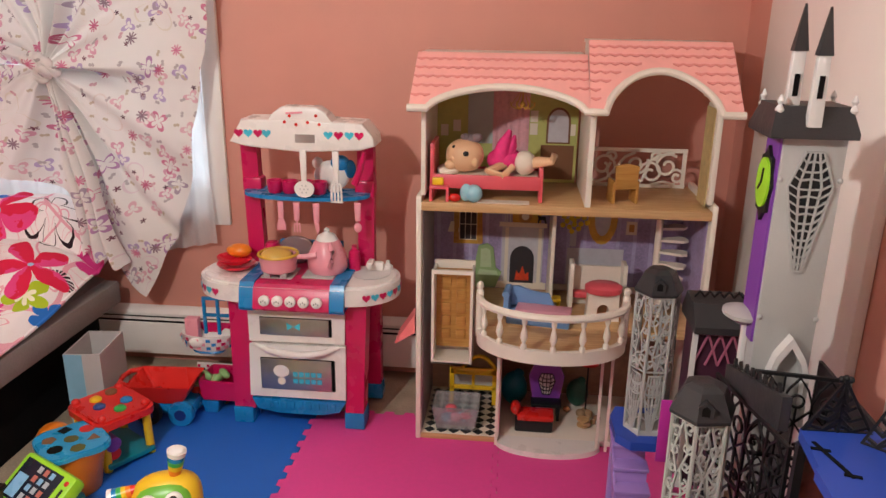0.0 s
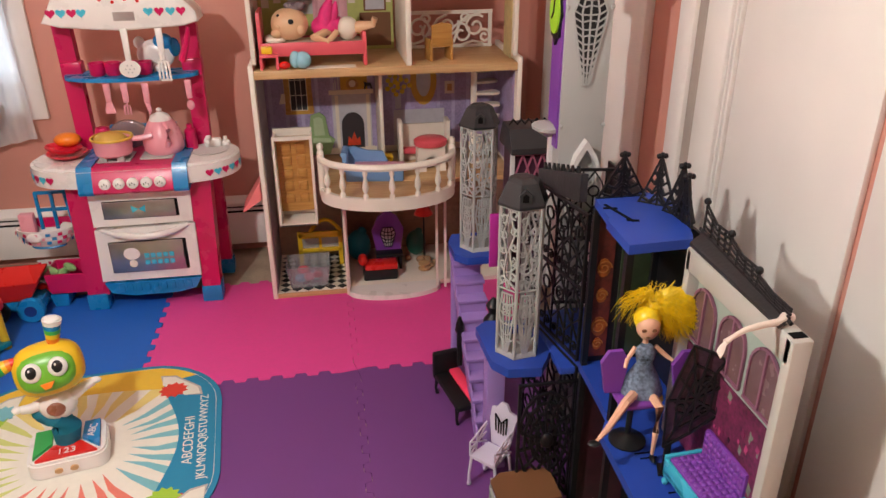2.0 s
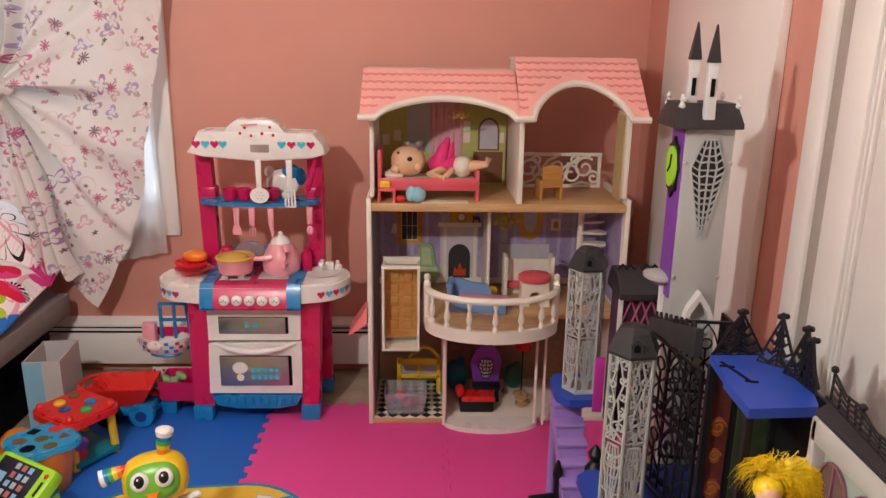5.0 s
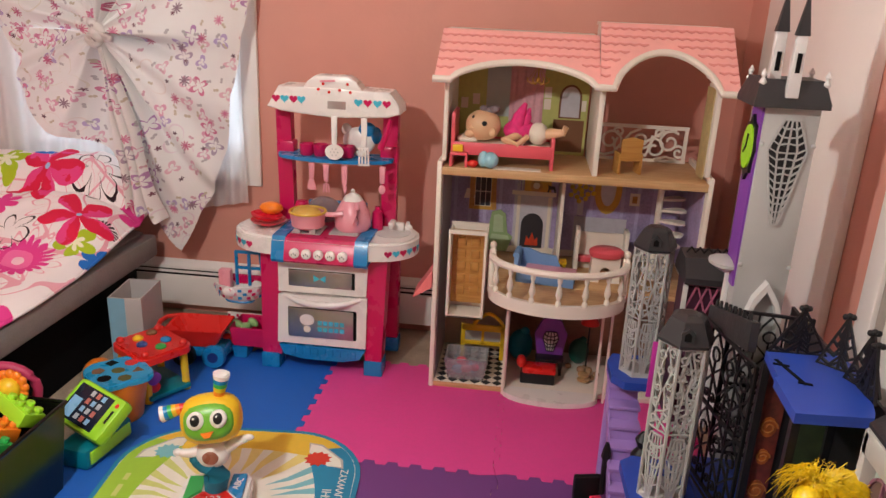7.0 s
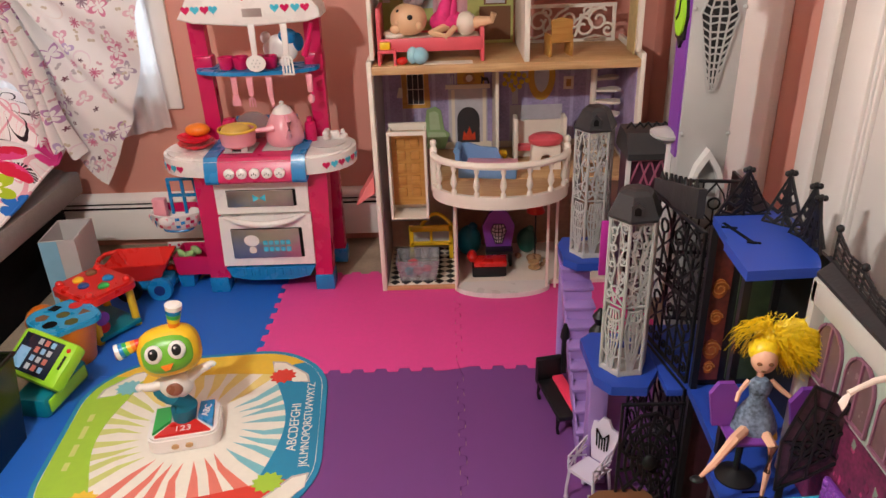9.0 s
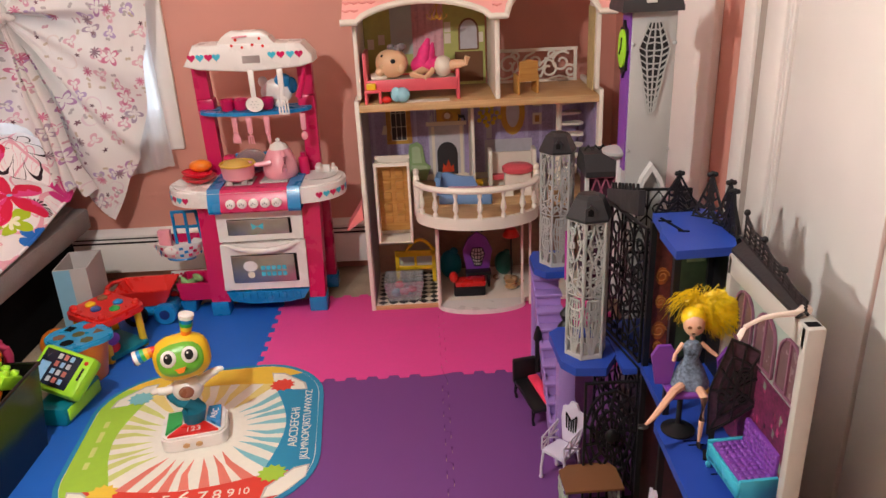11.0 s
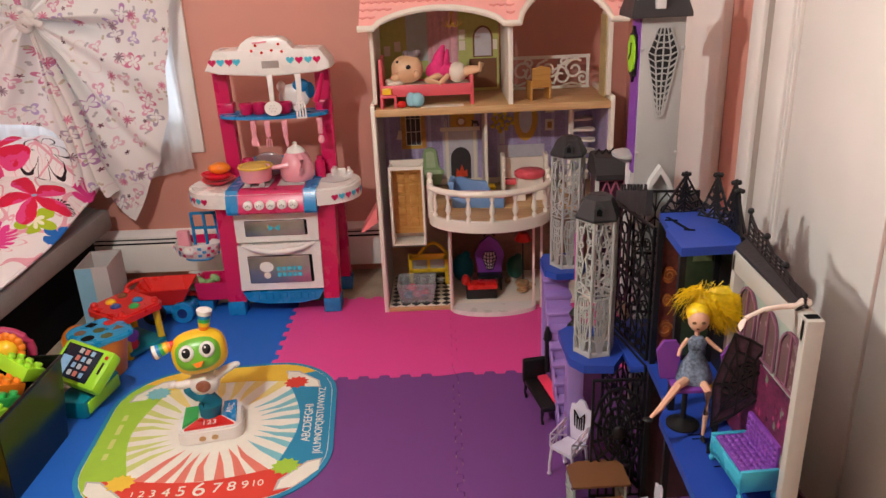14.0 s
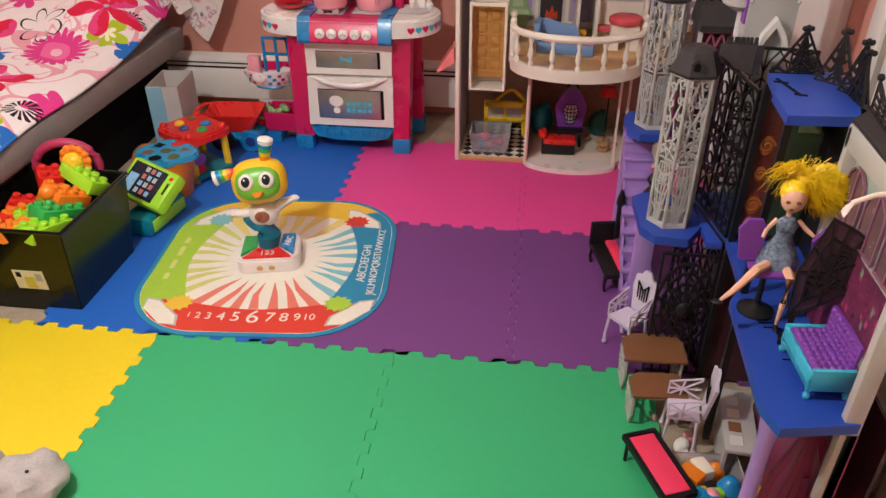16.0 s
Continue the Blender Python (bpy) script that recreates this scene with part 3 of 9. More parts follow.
def edge(p, q, amp=0.0085):
    """A square-toothed line from p to q (without q), the same for both neighbours."""
    k = 0 if abs(p[0] - q[0]) > abs(p[1] - q[1]) else 1
    lo, hi = min(p[k], q[k]), max(p[k], q[k])
    n0, n1 = math.ceil(lo / PITCH + 0.3), math.floor(hi / PITCH - 0.3)
    pts = [lo]
    out = []
    cuts = [lo] + [i * PITCH for i in range(n0, n1 + 1)] + [hi]
    for i, (a, b) in enumerate(zip(cuts, cuts[1:])):
        if i in (0, len(cuts) - 2):
            continue
        s = amp if math.floor((a + b) / 2 / PITCH) % 2 else -amp
        for c, g in ((a, 0.0028), (b, -0.0028)):
            out.append((c + g, p[1] + s) if k == 0 else (p[0] + s, c + g))
    out = [(lo, p[1]) if k == 0 else (p[0], lo)] + out + [(hi, p[1]) if k == 0 else (p[0], hi)]
    if p[k] > q[k]:
        out = out[::-1]
    return out[:-1]


mats = thing("foam_play_mat", "bright interlocking foam floor tiles in five colours", "play mat", (0, 0, 0), kind="structure")
TW = 0.615


def tile(x0, y0, x1, y1, material, label):
    loop = edge((x0, y0), (x1, y0)) + edge((x1, y0), (x1, y1)) + edge((x1, y1), (x0, y1)) + edge((x0, y1), (x0, y0))
    c = Vector(((x0 + x1) / 2, (y0 + y1) / 2))
    loop = [tuple(c + (Vector(p) - c) * 0.9978) for p in loop]
    part("foam_tile", B().prism(loop, "z", -0.012, 0.0), material, mats, label, smooth=0)


for x0, x1, m_, l_ in ((-1.222, -0.607, F_BLUE, "blue foam tile"), (-0.607, 0.008, F_PINK, "pink foam tile"), (0.008, 0.623, F_PINK, "pink foam tile")):
    tile(x0, 1.397, x1, 2.015, m_, l_)
for x0, x1, m_, l_ in ((-1.222, -0.607, F_BLUE, "blue foam tile"), (-0.607, 0.008, F_PURP, "purple foam tile"), (0.008, 0.623, F_PURP, "purple foam tile")):
    tile(x0, 0.775, x1, 1.397, m_, l_)
for x0, x1, m_, l_ in ((-1.507, -0.892, F_YELL, "yellow foam tile"), (-0.892, -0.28, F_GREEN, "green foam tile"), (-0.28, 0.335, F_GREEN, "green foam tile")):
    tile(x0, 0.158, x1, 0.775, m_, l_)

# ---------------------------------------------------------------- dollhouse
DX0, DX1, DY0, DY1 = -0.25, 0.60, 1.87, 2.20
dh = thing("dollhouse", "large cream wooden dollhouse with a pink scalloped roof", "dollhouse", (0, 0, 0))
Z1, Z2, ZE, ZT = 0.40, 0.765, 1.06, 1.19
LILACWALL = mat("lilac_wallpaper", (0.37, 0.30, 0.50), 0.6, 0, 0.35, 130)
GREENWALL = mat("olive_green_wallpaper", (0.50, 0.52, 0.16), 0.6, 0, 0.1, 60)
BEIGEWALL = mat("beige_print", (0.55, 0.38, 0.28), 0.6, 0, 0.15, 60)
part("side_panel", B().box(DX0, DX0 + 0.016, DY0, DY1, 0, Z2 + 0.03, 0.003), CREAMP, dh)
part("side_panel", B().box(DX0 + 0.012, DX0 + 0.026, DY0 + 0.012, DY1, Z2 + 0.03, ZE + 0.01, 0.003), CREAMP, dh)
part("side_panel", B().box(DX1 - 0.016, DX1, DY0, DY1, 0, Z2 + 0.03, 0.003), CREAMP, dh)
part("side_panel", B().box(DX1 - 0.03, DX1 - 0.014, DY0 + 0.012, DY0 + 0.13, Z2 + 0.03, ZE + 0.01, 0.003), CREAMP, dh)
part("base_board", B().box(DX0 + 0.016, 0.004, DY0 + 0.004, DY1, 0, 0.018, 0.002), OAK, dh)
part("base_board", B().box(0.016, DX1 - 0.016, DY0 + 0.02, DY1, 0, 0.018, 0.002), CREAMP, dh)
part("storey_board", B().box(DX0 + 0.016, DX1 - 0.016, DY0 - 0.004, DY1, Z2 - 0.012, Z2 + 0.014, 0.003), OAK, dh)
part("storey_board", B().box(-0.06, DX1 - 0.016, DY0 - 0.002, DY1, Z1 - 0.012, Z1 + 0.006, 0.002), OAK, dh)
part("room_divider", B().box(0.004, 0.016, DY0, DY1 - 0.01, 0.0, Z1 - 0.012, 0.002), CREAMP, dh)
part("room_divider", B().box(0.152, 0.164, DY0 + 0.14, DY1 - 0.01, Z1 + 0.006, Z2 - 0.012, 0.002), CREAMP, dh)
part("room_divider", B().box(0.230, 0.247, DY0, DY1 - 0.01, Z2 + 0.014, ZE, 0.003), CREAMP, dh)
part("back_wall", B().box(DX0 + 0.016, 0.152, DY1 - 0.008, DY1 - 0.002, Z1 + 0.006, Z2 - 0.012), LILACWALL, dh, "lilac printed wallpaper")
part("back_wall", B().box(0.164, DX1 - 0.016, DY1 - 0.008, DY1 - 0.002, Z1 + 0.006, Z2 - 0.012), LILACWALL, dh, "lilac printed wallpaper")
part("back_wall", B().box(DX0 + 0.026, 0.224, DY1 - 0.008, DY1 - 0.002, Z2 + 0.014, 1.13), GREENWALL, dh, "olive green printed wallpaper")
part("back_wall", B().box(DX0 + 0.016, 0.004, DY1 - 0.008, DY1 - 0.002, 0.018, Z1), BEIGEWALL, dh)
part("back_wall", B().box(0.016, DX1 - 0.016, DY1 - 0.008, DY1 - 0.002, 0.018, Z1 - 0.012), mat("brown_print", (0.30, 0.17, 0.11), 0.6, 0, 0.3, 60), dh)
part("side_lining", B().box(DX0 + 0.0165, DX0 + 0.019, DY0 + 0.03, DY1 - 0.01, 0.02, Z2 - 0.014), mat("grey_lilac_print", (0.33, 0.28, 0.30), 0.6, 0, 0.15, 50), dh)
part("side_lining", B().box(DX1 - 0.019, DX1 - 0.0165, DY0 + 0.03, DY1 - 0.01, Z1 + 0.02, Z2 - 0.014), LILACWALL, dh)
part("side_lining", B().box(DX1 - 0.034, DX1 - 0.031, DY0 + 0.03, DY0 + 0.125, Z2 + 0.02, ZE), mat("yellow_print", (0.55, 0.42, 0.20), 0.6, 0, 0.25, 50), dh)
# checkered kitchen floor
for i in range(6):
    for j in range(8):
        x, y = DX0 + 0.042 + i * 0.039, DY0 + 0.030 + j * 0.037
        part("floor_tile", B().prism([(x - 0.0185, y), (x, y - 0.0175), (x + 0.0185, y), (x, y + 0.0175)], "z", 0.0182, 0.0188), BLACKP, dh, smooth=0)
part("tiled_floor", B().box(DX0 + 0.017, 0.003, DY0 + 0.008, DY1 - 0.01, 0.0175, 0.0181), CREAM, dh)
# roof: two slopes, the right one higher, with arched fascia
RY0, RY1 = 1.80, 2.00


def fascia_arch(x0, x1, peak, flat=0.03, n=24):
    pts = []
    for i in range(n + 1):
        t = i / n
        pts.append((x0 + (x1 - x0) * t, ZE + (peak - ZE) * math.sin(math.pi * t) ** 0.6))
    return pts


def roof(x0, x1, ztop, ax0, ax1, peak, name):
    r_ = part(name, roof_front(x0, x1, ztop, ax0, ax1, peak), ROOFPINK, dh, "pink scalloped roof", smooth=0)
    part("roof_back", B().box(x0 + 0.004, x1 - 0.004, RY1, DY1, ztop - 0.012, ztop - 0.002), CREAMP, dh)
    # Added end boards keep lamp light from leaking in under the roof.
    for xe in (x0 + 0.008, x1 - 0.014):
        part("gable_end", B().prism([(RY0 + 0.02, ZE + 0.006), (RY1, ztop - 0.013), (DY1, ztop - 0.013), (DY1, ZE + 0.006)], "x", xe, xe + 0.006), CREAMP, dh)
    # scalloped courses
    n = max(4, round((ztop - ZE) / 0.024))
    arch = fascia_arch(ax0, ax1, peak)

    def low(x):
        if x <= ax0 or x >= ax1:
            return ZE
        return ZE + (peak - ZE) * math.sin(math.pi * (x - ax0) / (ax1 - ax0)) ** 0.6
    pitch = 0.0265
    for c in range(n):
        z = ZE + 0.022 + (ztop - ZE - 0.022) * (c + 0.15) / n
        y = RY0 + (RY1 - RY0) * (z - ZE) / (ztop - ZE)
        b = B()
        k = int((x1 - x0) / pitch)
        used = 0
        for i in range(k):
            xa = x0 + (x1 - x0) * i / k
            xb = x0 + (x1 - x0) * (i + 1) / k
            if max(low(xa), low(xb)) + 0.014 > z:
                if used:
                    part("tile_course", b, ROOFLINE, r_, smooth=0)
                    b, used = B(), 0
                continue
            pts = [(xa, 0.0040), ((xa + xb) / 2 - pitch * 0.30, 0.0004), ((xa + xb) / 2, -0.0042), ((xa + xb) / 2 + pitch * 0.30, 0.0004), (xb, 0.0040), (xb, 0.0082), ((xa + xb) / 2, 0.0050), (xa, 0.0082)]
            sl = math.atan2(ztop - ZE, RY1 - RY0)
            m = Matrix.Translation((0, y - 0.0012, z)) @ Matrix.Rotation(sl - math.pi / 2, 4, "X")
            b.prism(pts, "y", -0.0022, 0.0006, m)
            used += 1
        if used:
            part("tile_course", b, ROOFLINE, r_, smooth=0)


def roof_front(x0, x1, ztop, ax0, ax1, peak):
    """The sloping front board with an arch cut from its lower edge."""
    b = B()
    arch = [p for p in fascia_arch(ax0, ax1, peak)]
    low = [(x0, ZE)] + arch + [(x1, ZE)]
    for (xa, za), (xb, zb) in zip(low, low[1:]):
        if xb - xa < 1e-5:
            continue

        def at(x, z, o):
            t = (z - ZE) / (ztop - ZE)
            return (x, RY0 + (RY1 - RY0) * t + o, z)
        vs = [b.bm.verts.new(v) for v in (at(xa, za, 0), at(xb, zb, 0), at(xb, ztop, 0), at(xa, ztop, 0), at(xa, za, 0.012), at(xb, zb, 0.012), at(xb, ztop, 0.012), at(xa, ztop, 0.012))]
        for f in ((0, 1, 2, 3), (4, 5, 6, 7), (0, 1, 5, 4), (3, 2, 6, 7)):
            b.bm.faces.new([vs[k] for k in f])
        if xa == x0:
            b.bm.faces.new([vs[k] for k in (0, 3, 7, 4)])
        if xb == x1:
            b.bm.faces.new([vs[k] for k in (1, 2, 6, 5)])
    bmesh.ops.remove_doubles(b.bm, verts=b.bm.verts, dist=1e-5)
    bmesh.ops.recalc_face_normals(b.bm, faces=b.bm.faces)
    return b


roof(-0.262, 0.222, 1.192, -0.215, 0.212, 1.112, "roof")
roof(0.222, 0.615, 1.232, 0.262, 0.562, 1.160, "roof")


def trim(x0, x1, ztop, ax0, ax1, peak):
    pts = [(x0, ZE)] + fascia_arch(ax0, ax1, peak) + [(x1, ZE)]
    path = [(x, RY0 + (RY1 - RY0) * (z - ZE) / (ztop - ZE) - 0.004, z - 0.004) for x, z in pts]
    part("arched_trim", B().tube(path, 0.0105, 8), CREAMP, dh, "cream arched roof trim")


trim(-0.266, 0.225, 1.192, -0.215, 0.212, 1.112)
trim(0.225, 0.617, 1.232, 0.262, 0.562, 1.160)
# scroll grille at the back of the roof terrace
gr = B()


def curl(cx, cz, r, a0, turns, d=1):
    return [(cx + r * (1 - 0.75 * i / 18) * math.cos(a0 + d * turns * 2 * math.pi * i / 18), cz + r * (1 - 0.75 * i / 18) * math.sin(a0 + d * turns * 2 * math.pi * i / 18)) for i in range(19)]


def scroll(pts, lift, w=0.0075, d=0.006):
    """One flat scroll of the grille; each lies a hair's breadth before the last."""
    gr.bars([pts], (0.262, 2.168 - lift, Z2 + 0.014), (1, 0, 0), (0, 0, 1), w, d)


for k, bar in enumerate(([(0, 0.004), (0.30, 0.004)], [(0, 0.118), (0.30, 0.118)], [(0.004, 0), (0.004, 0.118)], [(0.296, 0), (0.296, 0.118)])):
    scroll(bar, 0.0003 * k, 0.012)
for k, (cx, cz, r, a, d, t_) in enumerate(((0.046, 0.066, 0.040, -0.6, 1, 1.25), (0.098, 0.048, 0.040, 2.4, 1, 1.2), (0.150, 0.074, 0.036, 0.4, -1, 1.2), (0.196, 0.046, 0.038, 2.8, -1, 1.25), (0.244, 0.070, 0.040, 0.9, 1, 1.3), (0.276, 0.036, 0.024, 2.0, -1, 1.2), (0.072, 0.096, 0.018, 3.0, -1, 1.1), (0.206, 0.098, 0.017, 0.2, 1, 1.1))):
    scroll(curl(cx, cz, r, a, t_, d), 0.0016 + 0.0002 * k)
for k, pts in enumerate(([(0.0, 0.022), (0.03, 0.016), (0.06, 0.026), (0.085, 0.060), (0.112, 0.096), (0.142, 0.110)], [(0.142, 0.028), (0.168, 0.020), (0.19, 0.085), (0.215, 0.104), (0.26, 0.110)], [(0.2, 0.010), (0.235, 0.020), (0.27, 0.012)])):
    scroll(pts, 0.0036 + 0.0002 * k)
part("scroll_grille", gr, CREAMP, dh, "cream scrollwork balustrade", smooth=0)
# curved balcony
BCX, BCY, BRX, BRY = 0.153, 1.80, 0.208, 0.14
fl = arc(BCX, BCY, BRX - 0.004, BRY - 0.004, 180, 360, 20)
part("balcony_floor", B().prism([(BCX - BRX, DY0)] + fl + [(BCX + BRX, DY0)], "z", Z1 - 0.012, Z1 + 0.004), OAK, dh)
ring_o, ring_i = arc(BCX, BCY, BRX + 0.006, BRY + 0.006, 180, 360, 24), arc(BCX, BCY, BRX - 0.008, BRY - 0.008, 180, 360, 24)
part("balcony_skirt", B().prism(ring_o + ring_i[::-1], "z", Z1 - 0.014, Z1 + 0.026), CREAMP, dh)
part("handrail", B().tube([(x, y, 0.522) for x, y in arc(BCX, BCY, BRX, BRY, 180, 360, 24)], 0.0115, 8), CREAMP, dh)
for i in range(9):
    a = radians(180 + 180 * i / 8)
    x, y = BCX + (BRX - 0.001) * math.cos(a), BCY + (BRY - 0.001) * math.sin(a)
    h = 0.1
    pr = [(0.0085, 0), (0.0085, 0.014), (0.0045, 0.020), (0.0105, 0.036), (0.0085, 0.052), (0.0042, 0.070), (0.0078, 0.080), (0.0078, h)]
    if i in (0, 8):
        pr = [(0.011, -0.02), (0.011, 0.118), (0.007, 0.124), (0.011, 0.132), (0.009, 0.142), (0.002, 0.147)]
    part("baluster", B().lathe(pr, (x, y, Z1 + 0.022), 10), CREAMP, dh)
for x in (0.006, 0.316, 0.345):
    part("balcony_post", B().box(x - 0.004, x + 0.004, 1.845, 1.853, 0.01, Z1 - 0.008), CREAMP, dh)
part("entry_step", B().prism([(0.006, DY0 + 0.02)] + arc(0.168, 1.87, 0.163, 0.072, 180, 360, 24) + [(0.331, DY0 + 0.02)], "z", 0.0005, 0.018), WHITEP, dh, "white half-round entry step")
# spiral stair at the far side of the middle storey
part("stair_pole", B().lathe([(0.011, 0), (0.011, 0.35)], (0.476, 2.03, Z1), 12), CREAMP, dh)
for i in range(9):
    a = radians(-95 + 17 * i)
    m = Matrix.Translation((0.476, 2.03, Z1 + 0.03 + i * 0.036)) @ Matrix.Rotation(a, 4, "Z")
    part("stair_tread", B().prism([(0, -0.008), (0.07, -0.026), (0.088, -0.016), (0.088, 0.016), (0.07, 0.026), (0, 0.008)], "z", -0.004, 0.004, m), CREAMP, dh)
# pink awning flap at the near side
part("awning", B().prism([(0, 0.43), (-0.062, 0.335), (-0.058, 0.332), (0.0, 0.37)], "y", 1.86, 1.97, Matrix.Translation((DX0 - 0.002, 0, 0.0))), mat("coral_plastic", (0.85, 0.22, 0.22), 0.4), dh, "coral pink awning flap")
# lift car with open wooden wardrobe look
lift = part("lift_car", B().box(-0.203, -0.078, DY0 + 0.0, DY0 + 0.012, 0.266, 0.276).box(-0.203, -0.078, DY0, DY0 + 0.012, 0.56, 0.572).box(-0.203, -0.195, DY0, DY0 + 0.10, 0.276, 0.56).box(-0.086, -0.078, DY0, DY0 + 0.10, 0.276, 0.56).box(-0.203, -0.078, DY0 + 0.1, DY0 + 0.11, 0.266, 0.572).box(-0.203, -0.078, DY0, DY0 + 0.10, 0.266, 0.272), CREAMP, dh, "cream framed lift car")
lw = B().box(-0.194, -0.087, DY0 + 0.06, DY0 + 0.075, 0.30, 0.555)
part("panel", lw, HONEY, lift, "honey wood panelled back")
for i in range(5):
    for j in (0, 1):
        x = -0.178 + j * 0.046
        z = 0.33 + i * 0.043
        part("panel_inset", B().box(x, x + 0.03, DY0 + 0.054, DY0 + 0.062, z, z + 0.032, 0.004), HONEY, lift)


def printed(name, b, material, label=""):
    return part(name, b, material, dh, label, smooth=0)


PY = DY1 - 0.0085


def flatbox(x0, x1, z0, z1, k=0):
    return B().box(x0, x1, PY - 0.0012 * (k + 1), PY, z0, z1)


DKGOLD = mat("gold_print", (0.60, 0.33, 0.05), 0.6, 0, 0.15, 60)
GREYPRINT = mat("grey_print", (0.56, 0.54, 0.58), 0.6, 0, 0.1, 60)
BLACKPRINT = mat("dark_print", (0.03, 0.025, 0.03), 0.6)
MINT = mat("mint_print", (0.30, 0.44, 0.20), 0.6, 0, 0.1, 60)
REDPRINT = mat("fire_print", (0.6, 0.05, 0.01), 0.6, 0, 0.3, 100)
YELPRINT = mat("yellow_flower_print", (0.72, 0.5, 0.03), 0.6, 0, 0.2, 60)
# middle storey prints: window, armchair, fireplace, mirror, frames
stripe = mat("pale_lilac_print", (0.46, 0.40, 0.60), 0.6, 0, 0.2, 90)
for i in range(14):
    x = -0.215 + i * 0.054
    if abs(x - 0.158) > 0.02:
        printed("wallpaper_stripe", flatbox(x - 0.006, x + 0.006, Z1 + 0.01, Z2 - 0.02, -0.6), stripe)
printed("skirting_print", flatbox(DX0 + 0.02, 0.15, Z1 + 0.007, Z1 + 0.03, -0.4), CREAM)
printed("skirting_print", flatbox(0.166, DX1 - 0.02, Z1 + 0.007, Z1 + 0.03, -0.4), CREAM)
for z in (0.645, 0.655, 0.672):
    printed("candlestick_print", flatbox(0.005 + (z - 0.645) * 0.6, 0.009 + (z - 0.645) * 0.6, 0.64, z + 0.02, 3), GREYPRINT)
printed("horse_print", B().prism([(0.112, 0.641), (0.115, 0.655), (0.112, 0.668), (0.122, 0.663), (0.138, 0.662), (0.142, 0.641), (0.137, 0.641), (0.134, 0.652), (0.12, 0.652), (0.117, 0.641)], "y", PY - 0.006, PY), BLACKPRINT)
printed("curtained_window_print", flatbox(-0.165, -0.07, 0.56, 0.745), DKGOLD)
printed("night_window_print", flatbox(-0.145, -0.088, 0.575, 0.735, 1), BLACKPRINT)
wl = B()
for k in range(4):
    wl.box(-0.145 + k * 0.019 - 0.001, -0.145 + k * 0.019 + 0.001, PY - 0.004, PY - 0.0024, 0.575, 0.735)
    wl.box(-0.145, -0.088, PY - 0.004, PY - 0.0024, 0.575 + k * 0.053 - 0.001, 0.575 + k * 0.053 + 0.001)
printed("window_bars_print", wl, CREAM)
printed("lamp_print", B().prism([(-0.185, 0.60), (-0.145, 0.60), (-0.155, 0.635), (-0.175, 0.635)], "y", PY - 0.005, PY), CREAM)
printed("chimney_print", flatbox(0.03, 0.125, 0.62, 0.745), DKGOLD)
printed("mantel_print", flatbox(-0.012, 0.145, 0.625, 0.64, 3), CREAM)
printed("fireplace_print", flatbox(-0.002, 0.135, 0.43, 0.625, 2), GREYPRINT)
printed("fire_opening_print", B().prism([(0.027, 0.43)] + arc(0.067, 0.515, 0.04, 0.045, 180, 0, 12) + [(0.107, 0.43)], "y", PY - 0.006, PY), BLACKPRINT)
printed("flames_print", B().prism([(0.045, 0.44), (0.05, 0.475), (0.06, 0.46), (0.07, 0.49), (0.08, 0.46), (0.09, 0.47), (0.092, 0.44)], "y", PY - 0.0075, PY), REDPRINT)
printed("clock_print", B().prism(arc(0.072, 0.66, 0.022, 0.02, 0, 360, 14)[:-1], "y", PY - 0.005, PY), HONEY)
printed("clock_face_print", B().prism(arc(0.072, 0.662, 0.012, 0.012, 0, 360, 14)[:-1], "y", PY - 0.006, PY), CREAM)
printed("armchair_print", B().prism([(-0.085, 0.41), (-0.02, 0.41), (0.0, 0.465), (-0.02, 0.48), (-0.03, 0.55), (-0.05, 0.565), (-0.08, 0.555), (-0.095, 0.47)], "y", PY - 0.008, PY), MINT)
printed("armchair_seat_print", B().prism([(-0.080, 0.455), (-0.012, 0.455), (-0.016, 0.470), (-0.076, 0.474)], "y", PY - 0.0095, PY - 0.0075), mat("pale_mint_print", (0.46, 0.58, 0.34), 0.6, 0, 0.1, 60))
printed("armchair_back_print", B().prism([(-0.072, 0.482), (-0.034, 0.482), (-0.040, 0.542), (-0.054, 0.550), (-0.072, 0.544)], "y", PY - 0.0095, PY - 0.0075), mat("pale_mint_print", (0.46, 0.58, 0.34)))
for x in (0.008, 0.118):
    printed("pilaster_print", flatbox(x, x + 0.012, 0.43, 0.622, 3), CREAM)
printed("hearth_print", flatbox(-0.008, 0.142, 0.414, 0.432, 3), CREAM)
for x in (-0.163, -0.082):
    printed("drape_print", B().prism([(x, 0.745), (x + 0.016, 0.745), (x + 0.012, 0.66), (x + 0.016, 0.565), (x, 0.565)], "y", PY - 0.0055, PY), HONEY)
printed("mirror_frame_print", B().prism(arc(0.325, 0.66, 0.048, 0.085, 0, 360, 20)[:-1], "y", PY - 0.0012, PY), DKGOLD)
printed("mirror_print", B().prism(arc(0.325, 0.665, 0.026, 0.06, 0, 360, 20)[:-1], "y", PY - 0.0024, PY), GREYPRINT)
fb = B()
for k in range(16):
    a = k * 2.4
    fb.ball((0.232 + 0.012 * math.sqrt(k) * math.cos(a), PY - 0.002, 0.655 + 0.010 * math.sqrt(k) * math.sin(a)), (0.009, 0.003, 0.009), 8)
printed("flowers_print", fb, YELPRINT)
printed("vase_print", flatbox(0.222, 0.243, 0.565, 0.62), GREYPRINT)
